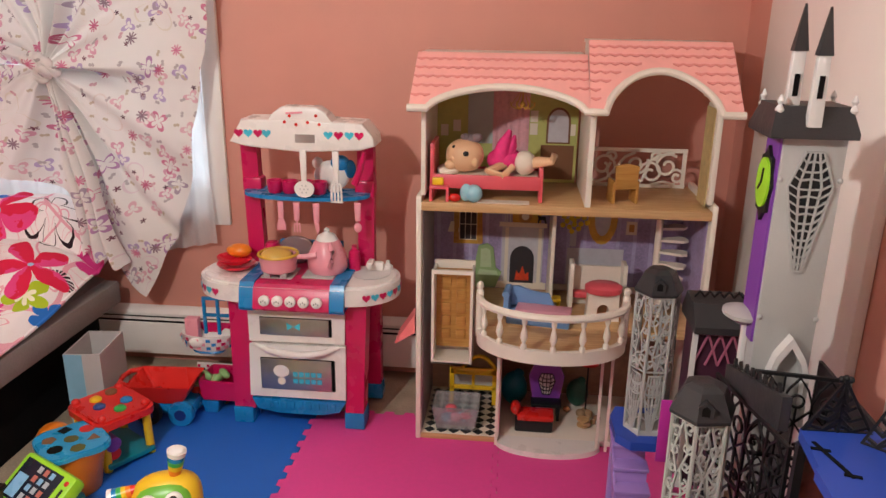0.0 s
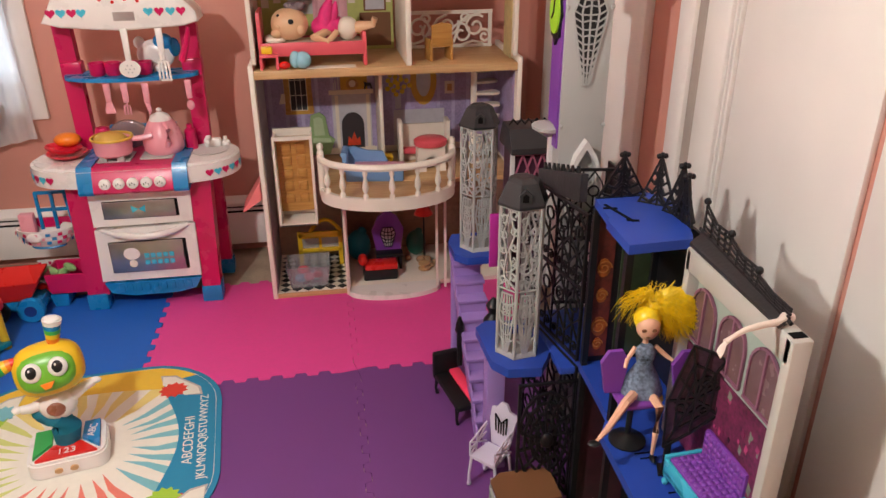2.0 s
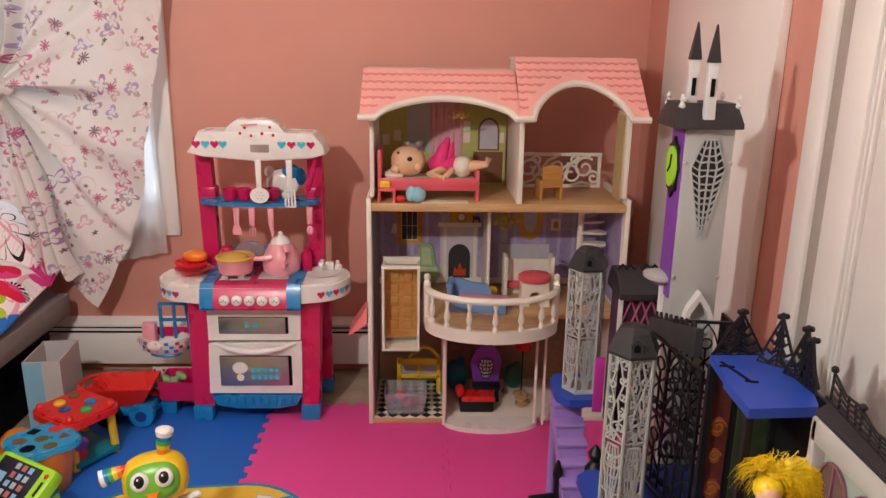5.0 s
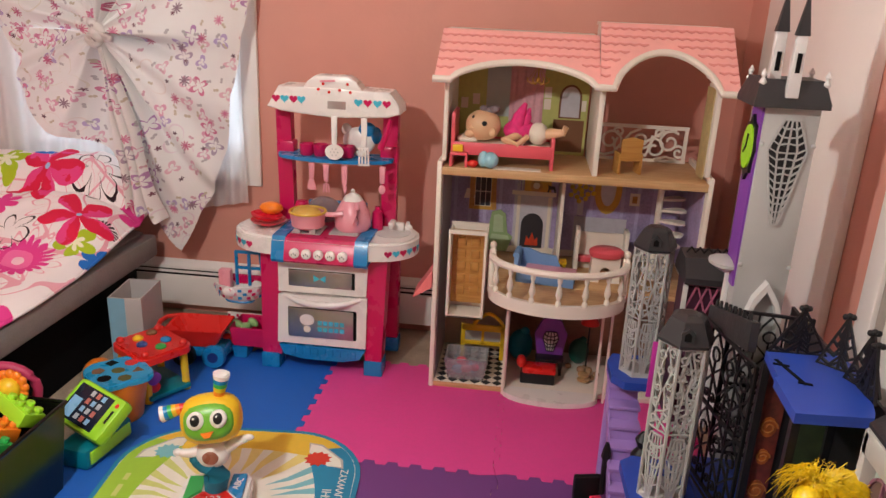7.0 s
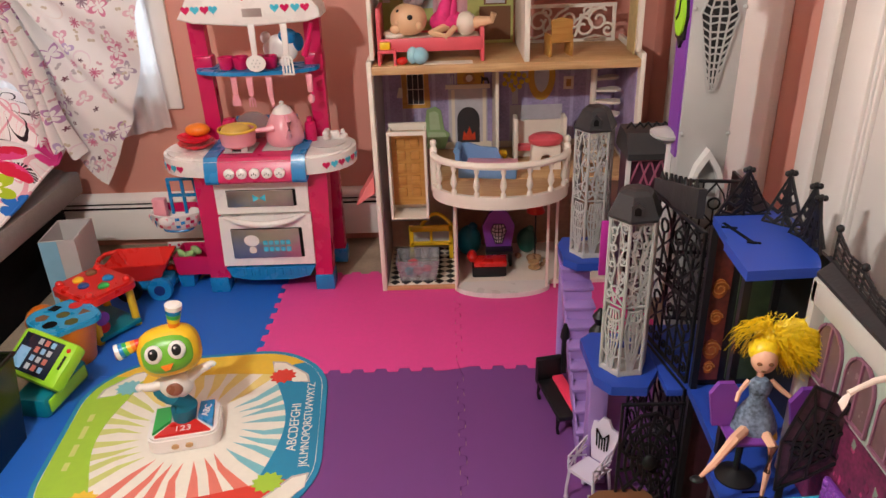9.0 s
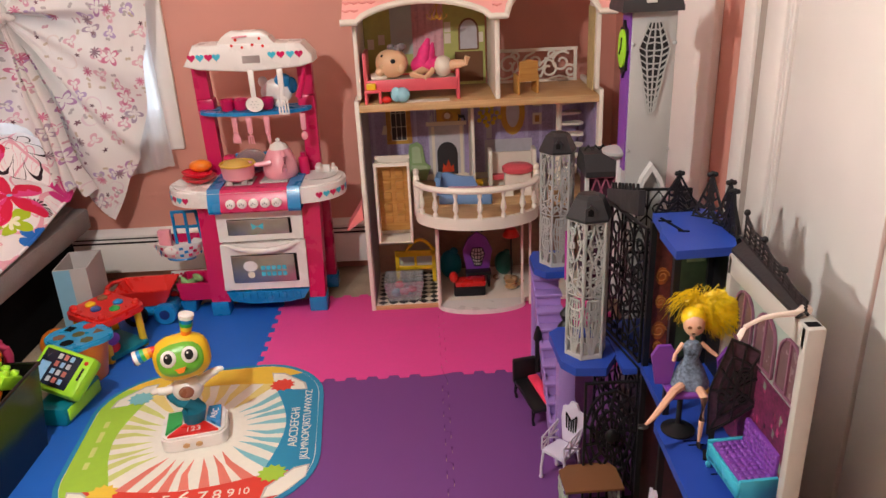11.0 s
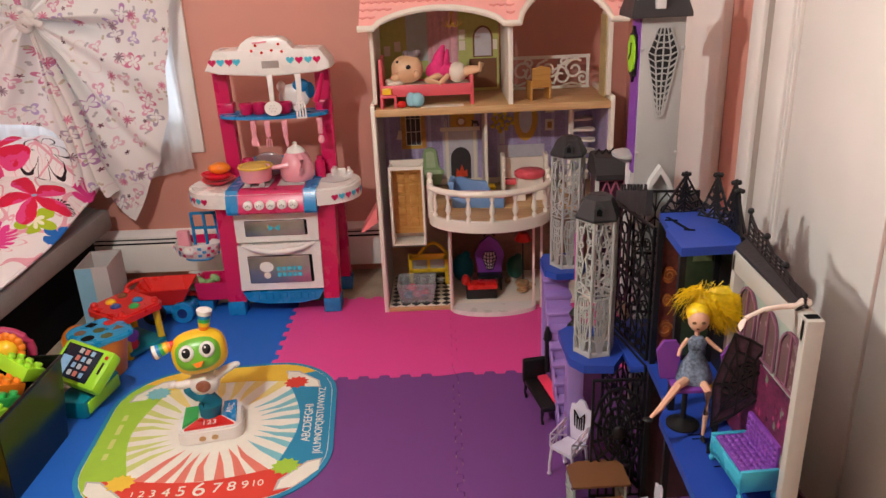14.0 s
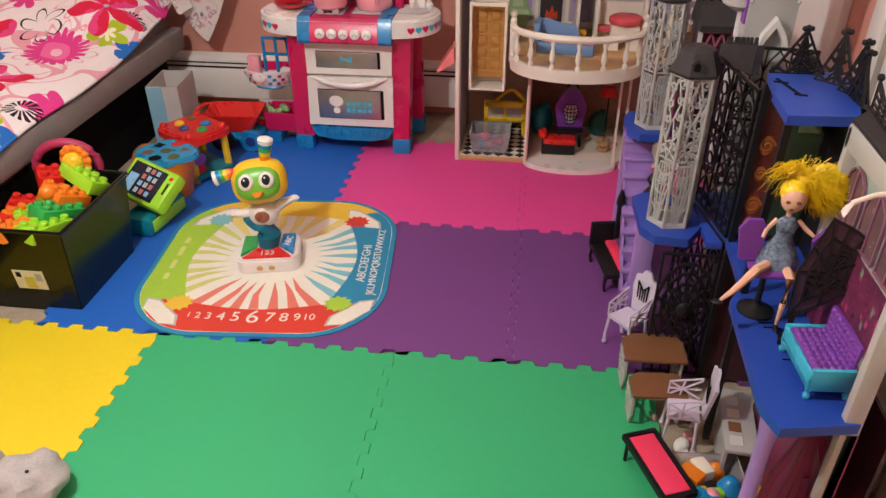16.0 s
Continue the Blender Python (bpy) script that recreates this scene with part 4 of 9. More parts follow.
for z in (0.612, 0.683):
    printed("picture_print", flatbox(0.402, 0.437, z, z + 0.045), CREAM)
    printed("picture_middle_print", flatbox(0.411, 0.428, z + 0.01, z + 0.035, 1), HONEY)
printed("sideboard_print", flatbox(0.215, 0.40, 0.43, 0.56), GREYPRINT)
# top storey prints
printed("curtain_print", B().grid(14, 4, lambda u, v: (-0.045 + 0.115 * u, PY - 0.003 - 0.002 * math.sin(u * 30), 0.80 + 0.28 * v)), mat("pink_voile_print", (0.72, 0.38, 0.42), 0.7, 0, 0.15, 80))
printed("pale_window_print", flatbox(-0.125, -0.045, 0.90, 1.09), mat("pale_blue_print", (0.50, 0.58, 0.55), 0.6, 0, 0.1, 20))
printed("arched_mirror_frame_print", B().prism([(0.125, 0.905)] + arc(0.163, 0.975, 0.038, 0.045, 180, 0, 14) + [(0.201, 0.905)], "y", PY - 0.0013, PY), BROWN)
printed("arched_mirror_print", B().prism([(0.131, 0.91)] + arc(0.163, 0.975, 0.031, 0.038, 180, 0, 14) + [(0.195, 0.91)], "y", PY - 0.0026, PY), GREYPRINT)
printed("dresser_print", flatbox(0.11, 0.215, 0.79, 0.90), BROWN)
for x, z in ((-0.20, 0.94), (-0.16, 0.955), (0.085, 0.95), (0.085, 0.99), (0.205, 0.95)):
    printed("picture_print", flatbox(x - 0.012, x + 0.012, z - 0.018, z + 0.018), CREAM)


def chandelier(x, y, z):
    b = B().tube([(x, y, z + 0.07), (x, y, z)], 0.0022).lathe([(0.004, 0), (0.009, 0.008), (0.003, 0.02)], (x, y, z - 0.004), 10)
    for k in range(6):
        a = k * math.pi / 3
        u = Vector((math.cos(a), math.sin(a), 0))
        o = Vector((x, y, z))
        b.tube([o, o + u * 0.018 + Vector((0, 0, -0.008)), o + u * 0.034, o + u * 0.036 + Vector((0, 0, 0.012))], 0.0018, 5)
        b.tube([o + Vector((0, 0, 0.05)), o + u * 0.016 + Vector((0, 0, 0.03)), o + u * 0.034 + Vector((0, 0, 0.002))], 0.0009, 4)
    return b


part("ceiling_lamp", chandelier(0.045, 2.03, 1.04), DKGOLD, dh, "gilt candle chandelier")

# ---------------------------------------------------------------- play kitchen
KX0, KX1, KY0, KY1 = -0.852, -0.424, 1.90, 2.16
kt = thing("play_kitchen", "white, magenta and blue plastic toy kitchen with oven", "toy kitchen", (0, 0, 0))
for x0, x1 in ((KX0, KX0 + 0.058), (KX1 - 0.058, KX1)):
    part("front_leg", B().prism([(x0, 0.055), (x1 + 0.012, 0.055), (x1 + 0.012, 0.44), (x0 + 0.004, 0.44)] if x0 < -0.7 else [(x0, 0.055), (x1, 0.055), (x1 + 0.016, 0.44), (x0 + 0.004, 0.44)], "y", KY0, KY0 + 0.07), MAGENTA, kt)
    part("foot", B().box(x0 - 0.004, x1 + 0.004, KY0 - 0.004, KY0 + 0.075, 0, 0.058, 0.004), CYAN, kt, "blue plastic foot")
    part("back_leg", B().box(x0 + 0.005, x1 + 0.02, KY1 - 0.05, KY1, 0.05, 0.45, 0.004), MAGENTA, kt)
    part("foot", B().box(x0 + 0.0, x1 + 0.025, KY1 - 0.055, KY1 + 0.004, 0, 0.056, 0.004), CYAN, kt, "blue plastic foot")
part("oven_body", B().box(-0.79, -0.48, KY0 + 0.02, KY1 - 0.03, 0.10, 0.44, 0.004), WHITEP, kt)
gd = part("grill_door", B().prism([(-0.785, 0.30), (-0.478, 0.302), (-0.474, 0.418), (-0.785, 0.414)], "y", KY0 - 0.008, KY0 + 0.02), WHITEP, kt)
part("window", B().box(-0.748, -0.517, KY0 - 0.0105, KY0 - 0.006, 0.325, 0.385, 0.002), DARK, gd)
part("window_front", B().box(-0.746, -0.526, KY0 - 0.014, KY0 - 0.009, 0.327, 0.383, 0.002), STEEL, gd, "silver window")
for k in (-1, 1):
    part("bow_mark", B().prism([(-0.638, 0.357), (-0.638 + k * 0.02, 0.345), (-0.638 + k * 0.022, 0.371)], "y", KY0 - 0.0152, KY0 - 0.0138), AQUA, gd)
od = part("oven_door", B().prism([(-0.792, 0.108), (-0.478, 0.108), (-0.474, 0.296), (-0.785, 0.29)], "y", KY0 - 0.012, KY0 + 0.02), WHITEP, kt)
part("handle", B().tube([(-0.765, KY0 - 0.010, 0.290), (-0.72, KY0 - 0.026, 0.279), (-0.67, KY0 - 0.034, 0.272), (-0.63, KY0 - 0.036, 0.270), (-0.59, KY0 - 0.034, 0.272), (-0.54, KY0 - 0.026, 0.280), (-0.495, KY0 - 0.010, 0.294)], [0.007, 0.010, 0.012, 0.012, 0.012, 0.010, 0.007], 10), WHITEP, od)
part("window", B().box(-0.752, -0.510, KY0 - 0.0145, KY0 - 0.01, 0.137, 0.247, 0.003), DARK, od)
part("window_front", B().box(-0.75, -0.52, KY0 - 0.019, KY0 - 0.013, 0.139, 0.245, 0.003), STEEL, od, "silver window with worn stickers")
part("sticker", B().prism(arc(-0.683, 0.205, 0.026, 0.021, 0, 360, 16)[:-1], "y", KY0 - 0.0202, KY0 - 0.0188), WHITEP, od, "white round sticker")
part("sticker", B().prism(arc(-0.683, 0.170, 0.013, 0.013, 0, 360, 12)[:-1], "y", KY0 - 0.0202, KY0 - 0.0188), CREAM, od, "white round sticker")
for i, z in enumerate((0.196, 0.172)):
    for k in range(5):
        part("letter_bar", B().box(-0.645 + k * 0.0195, -0.630 + k * 0.0195, KY0 - 0.0202, KY0 - 0.0188, z - 0.008, z + 0.008), AQUA, od)
part("drawer", B().prism([(-0.788, 0.10), (-0.478, 0.10), (-0.50, 0.063), (-0.56, 0.05), (-0.70, 0.05), (-0.77, 0.063)], "y", KY0 - 0.012, KY0 + 0.15), CYAN, kt, "blue curved drawer front")
# counter with rounded wings
def ct_outline(inset=0.0):
    r = 0.115 - inset
    return [(-0.79, KY0 - 0.05 + inset), (-0.48, KY0 - 0.05 + inset)] + arc(-0.452, 1.995, 0.135 - inset, 0.135 - inset, -75, 85, 12) + arc(-0.823, 1.995, 0.135 - inset, 0.135 - inset, 95, 255, 12)
part("counter", B().prism(ct_outline(), "z", 0.445, 0.498).prism(ct_outline(0.012), "z", 0.498, 0.505), WHITEP, kt, "white counter with rounded wings")
part("control_panel", B().prism([(KY0 - 0.062, 0.428), (KY0 - 0.07, 0.436), (KY0 - 0.055, 0.492), (KY0 - 0.04, 0.508), (2.1, 0.508), (2.1, 0.44)], "x", -0.745, -0.51), MAGENTA, kt, "magenta stove top and panel")
for x in (-0.79, -0.51):
    part("blue_band", B().prism([(KY0 - 0.058, 0.425), (KY0 - 0.066, 0.436), (KY0 - 0.052, 0.494), (KY0 - 0.04, 0.512), (2.12, 0.512), (2.12, 0.44)], "x", x, x + 0.045), CYAN, kt)
for i in range(5):
    x = -0.708 + i * 0.0405
    part("knob", B().lathe([(0.017, 0), (0.017, 0.008), (0.012, 0.012)], (0, 0, 0), 14, Matrix.Translation((x, KY0 - 0.064, 0.462)) @ Matrix.Rotation(radians(80), 4, "X")), WHITEP, kt, "white knob")
    for k in (-1, 0, 1):
        part("knob_mark", B().box(x + 0.0065 * k - 0.0012, x + 0.0065 * k + 0.0012, KY0 - 0.0775, KY0 - 0.0752, 0.462 - 0.004 * abs(k), 0.467 - 0.004 * abs(k)), DARK, kt)
for cx, cy in ((-0.69, 1.95), (-0.565, 1.965)):
    part("hob", B().box(cx - 0.05, cx + 0.05, cy - 0.05, cy + 0.055, 0.508, 0.513, 0.003), GREYP, kt)
# hearts round the counter's rim
hcols = (MAGENTA, AQUA, MAGENTA, AQUA)
for side, cx0, a0, a1 in ((0, -0.452, -74, 8), (1, -0.823, 172, 254)):
    for i in range(7):
        a = radians(a0 + (a1 - a0) * (i + 0.5) / 7)
        px, py = cx0 + 0.136 * math.cos(a), 1.995 + 0.136 * math.sin(a)
        m = Matrix.Translation((px, py, 0.47)) @ Matrix.Rotation(a + math.pi / 2, 4, "Z")
        part("heart_mark", B().prism(heart(0, 0.001, 0.0138), "y", -0.0015, 0.0, m), hcols[i % 2], kt, smooth=0)
# sink
part("sink", B().lathe([(0.062, 0), (0.066, 0.004), (0.06, 0.004), (0.05, -0.004), (0.01, -0.006)], (-0.412, 2.0, 0.506), 20), PALEGREY, kt)
part("tap", B().lathe([(0.016, 0), (0.016, 0.012), (0.008, 0.018), (0.006, 0.03)], (-0.365, 2.05, 0.505), 14), WHITEP, kt)
part("back_plate", B().box(-0.73, -0.52, 2.08, 2.10, 0.505, 0.58, 0.003), CYAN, kt)
part("soap_pump", B().lathe([(0.019, 0), (0.02, 0.03), (0.018, 0.062), (0.009, 0.07), (0.009, 0.082)], (-0.470, 2.03, 0.505), 14), MAGENTA, kt, "magenta pump bottle")
part("tap_spout", B().box(-0.43, -0.375, 2.025, 2.045, 0.505, 0.535, 0.006).box(-0.425, -0.405, 1.985, 2.04, 0.528, 0.545, 0.006), WHITEP, kt, "white tap")
for i in range(9):
    part("drawer_rib", B().box(-0.745 + i * 0.027, -0.727 + i * 0.027, KY0 - 0.0165, KY0 - 0.011, 0.066, 0.095, 0.003), CYAN, kt)
# uprights, shelf, hood
for x, lean in ((-0.805, 0.03), (-0.440, -0.01)):
    m = Matrix.Translation((x, 2.09, 0.50))
    part("upright", B().prism([(-0.026 + 0, 0), (0.026, 0), (0.026 - lean * 0.3, 0.455), (-0.026 - lean * 0.3, 0.455)], "y", -0.02, 0.02, m), MAGENTA, kt)
    part("shelf_bracket", B().box(x - 0.031, x + 0.031, 2.06, 2.112, 0.735, 0.79, 0.006), MAGENTA, kt)
part("shelf", B().prism([(-0.825, 2.11), (-0.42, 2.11)] + arc(-0.622, 2.04, 0.20, 0.075, 0, -180, 14), "z", 0.742, 0.754), CYAN, kt, "blue curved shelf")
hood_out = [(-0.83, 0.922), (-0.815, 0.945), (-0.79, 0.99), (-0.60, 0.992), (-0.424, 0.985), (-0.390, 0.945), (-0.386, 0.918), (-0.43, 0.905), (-0.61, 0.895), (-0.78, 0.908)]
hb_ = B().prism(hood_out, "y", 1.955, 2.075)
bmesh.ops.bevel(hb_.bm, geom=[e for e in hb_.bm.edges if all(abs(v.co.y - 1.955) < 1e-5 for v in e.verts)], offset=0.007, segments=3, affect="EDGES", profile=0.5)
hood = part("hood", hb_, WHITEP, kt, "white hood with heart stickers")
cb_ = B().prism([(-0.715, 0.975), (-0.69, 1.012), (-0.665, 1.030), (-0.555, 1.030), (-0.53, 1.012), (-0.50, 0.975)], "y", 1.958, 2.022)
bmesh.ops.bevel(cb_.bm, geom=[e for e in cb_.bm.edges if all(v.co.z > 0.98 for v in e.verts)], offset=0.008, segments=3, affect="EDGES", profile=0.5)
part("crest", cb_, WHITEP, hood)
part("badge", B().box(-0.625, -0.565, 1.9535, 1.956, 0.925, 0.95), STEEL, hood)
for i, x in enumerate((-0.797, -0.768, -0.738, -0.712, -0.524, -0.493, -0.461, -0.431)):
    part("heart_mark", B().prism(heart(x, 0.950, 0.0150), "y", 1.9535, 1.9555), hcols[(i + (i > 3)) % 2], hood, smooth=0)
for x, z in ((-0.655, 0.985), (-0.62, 0.978), (-0.585, 0.985), (-0.55, 0.98), (-0.64, 1.003), (-0.56, 1.005)):
    part("dot_mark", B().prism(arc(x, z, 0.005, 0.005, 0, 360, 8)[:-1], "y", 1.9535 + (0.003 if z > 0.99 else 0), 1.9595), RED, hood, smooth=0)
part("scoop_rest", B().prism([(-0.65, 1.008), (-0.60, 1.012), (-0.60, 1.017), (-0.65, 1.014)], "y", 1.953, 1.957), PALEPINK, hood)


# ---------------------------------------------------------------- bed
def quilt_top(u, v):
    """The quilt flat over the mattress, rising over two pillows at the head."""
    x = -2.45 + 1.055 * u
    y = 0.25 + 2.04 * v
    n1, n2 = noise.noise(Vector((x * 6, y * 6, 0))), noise.noise(Vector((x * 18, y * 18, 3)))
    wob = 0.012 * math.sin(7 * x + 1) + 0.01 * n1
    rise = float(np.interp(y + wob, [0, 1.70, 1.80, 1.90, 1.98, 2.08, 2.115, 2.15, 2.20, 2.25], [0, 0, 0.03, 0.09, 0.12, 0.142, 0.125, 0.20, 0.235, 0.245]))
    side = max(0, (u - 0.78) / 0.22)
    z = 0.400 + 0.008 * math.sin(9 * x + 3 * y) * math.sin(5 * y) + (0.014 * n1 + 0.008 * n2) * min(1, (1 - u) / 0.12) + rise * (1 - 0.62 * side ** 1.6)
    if u > 0.95:
        k = (u - 0.95) / 0.05
        z -= (0.028 + 0.025 * min(1, max(0, (1.5 - y) / 0.55))) * k ** 1.8
        x += 0.010 * math.sin(y * 14) * 0.5
    return (x, y, z)


qc = thing("quilt", "white quilt printed with pink, red and blue flowers", "quilt", (0, 0, 0))
part("cover", B().grid(120, 170, quilt_top), QUILT, qc)
hemline = []
for i in range(60):
    x, y, z = quilt_top(1.0, i / 59)
    hemline.append((x, y, z - 0.001))
part("hem", B().tube(hemline, 0.006, 6), QUILT, qc, "stitched side hem")
bed = thing("bed", "low bed with a grey upholstered base", "bed", (0, 0, 0))
part("mattress", B().box(-2.45, -1.44, 0.27, 2.25, 0.30, 0.364, 0.03), GREYCLOTH, bed)
part("base", B().box(-2.46, -1.393, 0.26, 2.24, 0.262, 0.350, 0.014), GREYCLOTH, bed, "grey upholstered base")
# Near-black block puts the under-bed shade into colour; added, not a bed part.
part("under_panel", B().box(-2.4, -1.46, 0.3, 2.18, -0.012, 0.264), DARK, bed, "near-black block standing in for shade under the base")


# ---------------------------------------------------------------- curtain
KNX, KNZ = -1.505, 1.115
HEM_AT = (-180, -162, -124, -108, -97, -90, -82.6, -76, -74, -63, -48, -32, -24, 0, 21, 40, 54, 72, 90, 108, 124, 148, 165, 180)
HEM_R = (0.40, 0.37, 0.44, 0.43, 0.45, 0.46, 0.62, 0.79, 0.846, 0.716, 0.60, 0.53, 0.50, 0.50, 0.568, 0.72, 0.926, 0.78, 0.745, 0.78, 0.90, 0.60, 0.44, 0.40)


def step(x, a, b):
    t = min(1.0, max(0.0, (x - a) / (b - a)))
    return t * t * (3 - 2 * t)


def bell(x, c, w):
    return math.exp(-((x - c) / w) ** 2)


def curtain(u, v):
    """u runs round the knot, v from the knot out to the hem; folds fan out from the knot."""
    deg = -180 + 360 * u
    reach = float(np.interp(deg, HEM_AT, HEM_R))
    a = radians(deg)
    r = reach * (0.02 + 0.98 * v)
    x, z = KNX + r * math.cos(a), KNZ + r * math.sin(a)
    soft = noise.noise(Vector((x * 3.2, z * 3.2, 1.5)))
    wander = deg + 16 * noise.noise(Vector((math.cos(a) * 2, math.sin(a) * 2, r * 2.2)))
    near = step(r, 0.0, 0.10)
    # soft pleats above the knot, shallower towards the rod
    up = bell(deg, 92, 42)
    fold = up * 0.020 * math.sin(radians(wander * 15)) * near * (1.15 - 0.5 * v)
    fold += up * 0.010 * math.sin(radians(wander * 34 + 40)) * near
    # one swag to the side of the knot with a pocket under it
    fold += 0.050 * step(deg, -9, 1) * (1 - step(deg, 14, 46)) * bell(r, 0.16, 0.15)
    fold -= 0.030 * bell(deg, -13, 6) * bell(r, 0.17, 0.12)
    fold += 0.016 * bell(deg, -34, 10) * near + 0.014 * bell(deg, -52, 6) * near
    # gathers at the foot of the knot and a lap of cloth beside them
    low = bell(deg, -80, 26)
    fold += low * 0.022 * math.sin(radians(wander * 19)) * near
    fold += 0.036 * step(deg, -112, -119) * bell(deg, -140, 42) * near - 0.022 * bell(deg, -104, 7) * near
    fold += 0.012 * bell(abs(deg), 165, 25) * math.sin(radians(wander * 11)) * near
    crease = 0.006 * noise.noise(Vector((x * 9 + soft, z * 9, 4.0))) + 0.003 * noise.noise(Vector((x * 24, z * 24, 0)))
    y = 2.205 - 1.7 * fold - 0.045 * soft * near - crease - 0.055 * bell(r, 0, 0.10) + 0.02 * v
    y = min(y, 2.290)
    sway = 0.010 * noise.noise(Vector((u * 14, 3.0, v * 2))) * v
    return (x + sway, y, z + 0.010 * noise.noise(Vector((u * 22, 7.0, 0))) * v)


def tail(u, v):
    """The gathered length that hangs from the knot in rounded pipes of cloth."""
    x0, x1 = -1.520 + 0.060 * v, -1.480 + 0.175 * v - 0.03 * v * (1 - v)
    drop = 0.585 + 0.065 * u + 0.012 * math.sin(u * 17)
    z = KNZ - 0.03 - drop * v
    x = x0 + (x1 - x0) * u
    pipes = abs(math.sin(math.pi * (u * 2.9 + 0.15 * v + 0.12 * math.sin(6 * v)))) ** 0.7
    wide = 0.25 + 0.75 * v ** 0.7
    y = 2.150 - 0.034 * pipes * wide + 0.012 * math.sin(5 * v) + 0.004 * noise.noise(Vector((x * 26, z * 12, 2))) + 0.035 * (2 * u - 1) ** 6 * wide
    return (x + 0.006 * math.sin(9 * v + 4 * u), y, z)


cur = thing("curtain", "thin white curtain with small pink flowers, tied in a knot", "curtain", (0, 0, 0))
part("cloth", B().grid(340, 90, curtain), CURTAIN, cur, smooth=75)
part("tail", B().grid(90, 90, tail), CURTAIN, cur, "gathered tail below the knot", smooth=75)
kn = B()
for cx, cz, r0, turn_, sq in ((0.004, 0.004, 0.032, 0.3, 0.75), (-0.026, 0.012, 0.026, 1.2, 0.6), (0.026, -0.004, 0.024, 2.1, 0.7), (0.0, -0.022, 0.024, 0.0, 0.55), (-0.006, 0.026, 0.022, 0.8, 0.6)):
    ring = []
    for i in range(28):
        a = i * 2 * math.pi / 28
        ring.append((KNX + cx + r0 * math.cos(a + turn_), 2.125 - 0.010 * math.sin(2 * a + turn_) - 0.3 * abs(cx), KNZ + cz + r0 * sq * math.sin(a)))
    kn.tube(ring, [0.013 + 0.005 * math.sin(3 * k * 2 * math.pi / 28 + turn_) for k in range(28)], 9, True)
part("knot", kn, CURTAIN, cur, "bunched knot of cloth", smooth=75)
part("sheer_cloth", B().grid(60, 50, lambda u, v: (-1.27 + 0.215 * u + 0.022 * u * v * v, 2.300 - 0.009 * math.sin(u * 24 + v * 3), 1.85 - (1.405 - 0.045 * u) * v)), SHEER, cur, "plain white sheer cloth", smooth=75)
part("sheer_cloth", B().grid(140, 50, lambda u, v: (-2.065 + 0.78 * u, 2.303 - 0.010 * math.sin(u * 62 + v * 3), 1.85 - 1.225 * v)), SHEER, cur, "plain white sheer cloth", smooth=75)
part("rod", B().tube([(-2.1, 2.28, 1.86), (-0.95, 2.28, 1.86)], 0.008, 8), WHITEP, cur)


def multi(name, pieces, label, category, loc=(0, 0, 0), rz=0.0, group=""):
    """One mesh out of several pieces, each with its own material."""
    verts, faces, idx, ms = [], [], [], []
    for b, m_ in pieces:
        b.bm.verts.index_update()
        o = len(verts)
        verts += [tuple(v.co) for v in b.bm.verts]
        if m_ not in ms:
            ms.append(m_)
        for f in b.bm.faces:
            faces.append([v.index + o for v in f.verts])
            idx.append(ms.index(m_))
        b.bm.free()
    me = bpy.data.meshes.new(name)
    me.from_pydata(verts, [], faces)
    for m_ in ms:
        me.materials.append(m_)
    me.polygons.foreach_set("material_index", idx)
    me.polygons.foreach_set("use_smooth", [True] * len(me.polygons))
    me.set_sharp_from_angle(angle=radians(45))
    ob = new(name, me)
    ob.matrix_basis = pose(*loc, 0, 0, rz)
    return tagged(ob, label, category, group)


# ---------------------------------------------------------------- toy castle
cs = thing("toy_castle", "tall gothic doll castle in grey, black, blue and purple plastic", "toy castle", (0, 0, 0))


def coffin(cx, top, wide, low, w0, w1, w2):
    return [(cx - w0, top), (cx + w0, top), (cx + w1, wide), (cx + w2, low), (cx - w2, low), (cx - w1, wide), (cx - w0, top)]


def web(cx, top, wide, low, w0, w1, w2, ribs=7):
    """Outline, spine and sagging ribs of a coffin-shaped web."""
    s = [coffin(cx, top, wide, low, w0, w1, w2), [(cx, top), (cx, low)]]

    def half(z):
        if z > wide:
            return w0 + (w1 - w0) * (top - z) / (top - wide)
        return w2 + (w1 - w2) * (z - low) / (wide - low)
    for i in range(1, ribs + 1):
        z = low + (top - low) * i / (ribs + 1)
        h = half(z)
        for k in (-1, 1):
            s.append([(cx + k * h, z + 0.006), (cx + k * h * 0.55, z - 0.003), (cx, z - 0.004 + 0.004 * (i % 2))])
    for k in (-1, 1):
        s.append([(cx + k * w0 * 0.5, top), (cx + k * w1 * 0.5, wide), (cx + k * w2 * 0.6, low)])
    return s


# clock tower
TX0, TX1, TY0, TY1 = 0.462, 0.563, 1.05, 1.125
tw = part("tower", B().box(TX0, TX1, TY0, TY1, 0.62, 1.118, 0.003).box(TX0 + 0.03, TX1, TY0 + 0.03, TY1, 0.0, 0.62), GREYP, cs, "grey moulded clock tower")
part("web_backing", B().prism(coffin(0.513, 1.092, 1.035, 0.888, 0.014, 0.036, 0.007)[:-1], "y", TY0 - 0.0012, TY0 + 0.002), BLACKP, tw)
part("web_grille", B().bars(web(0.513, 1.092, 1.035, 0.888, 0.014, 0.036, 0.007, 13), (0, TY0 - 0.003, 0), (1, 0, 0), (0, 0, 1), 0.0027, 0.005), GREYP, tw, "pale web-shaped grille")
for z in (0.80, 1.045):
    for x in (TX0 + 0.003, TX1 - 0.003):
        part("corner_knob", B().ball((x, TY0, z), 0.005, 8), GREYP, tw)
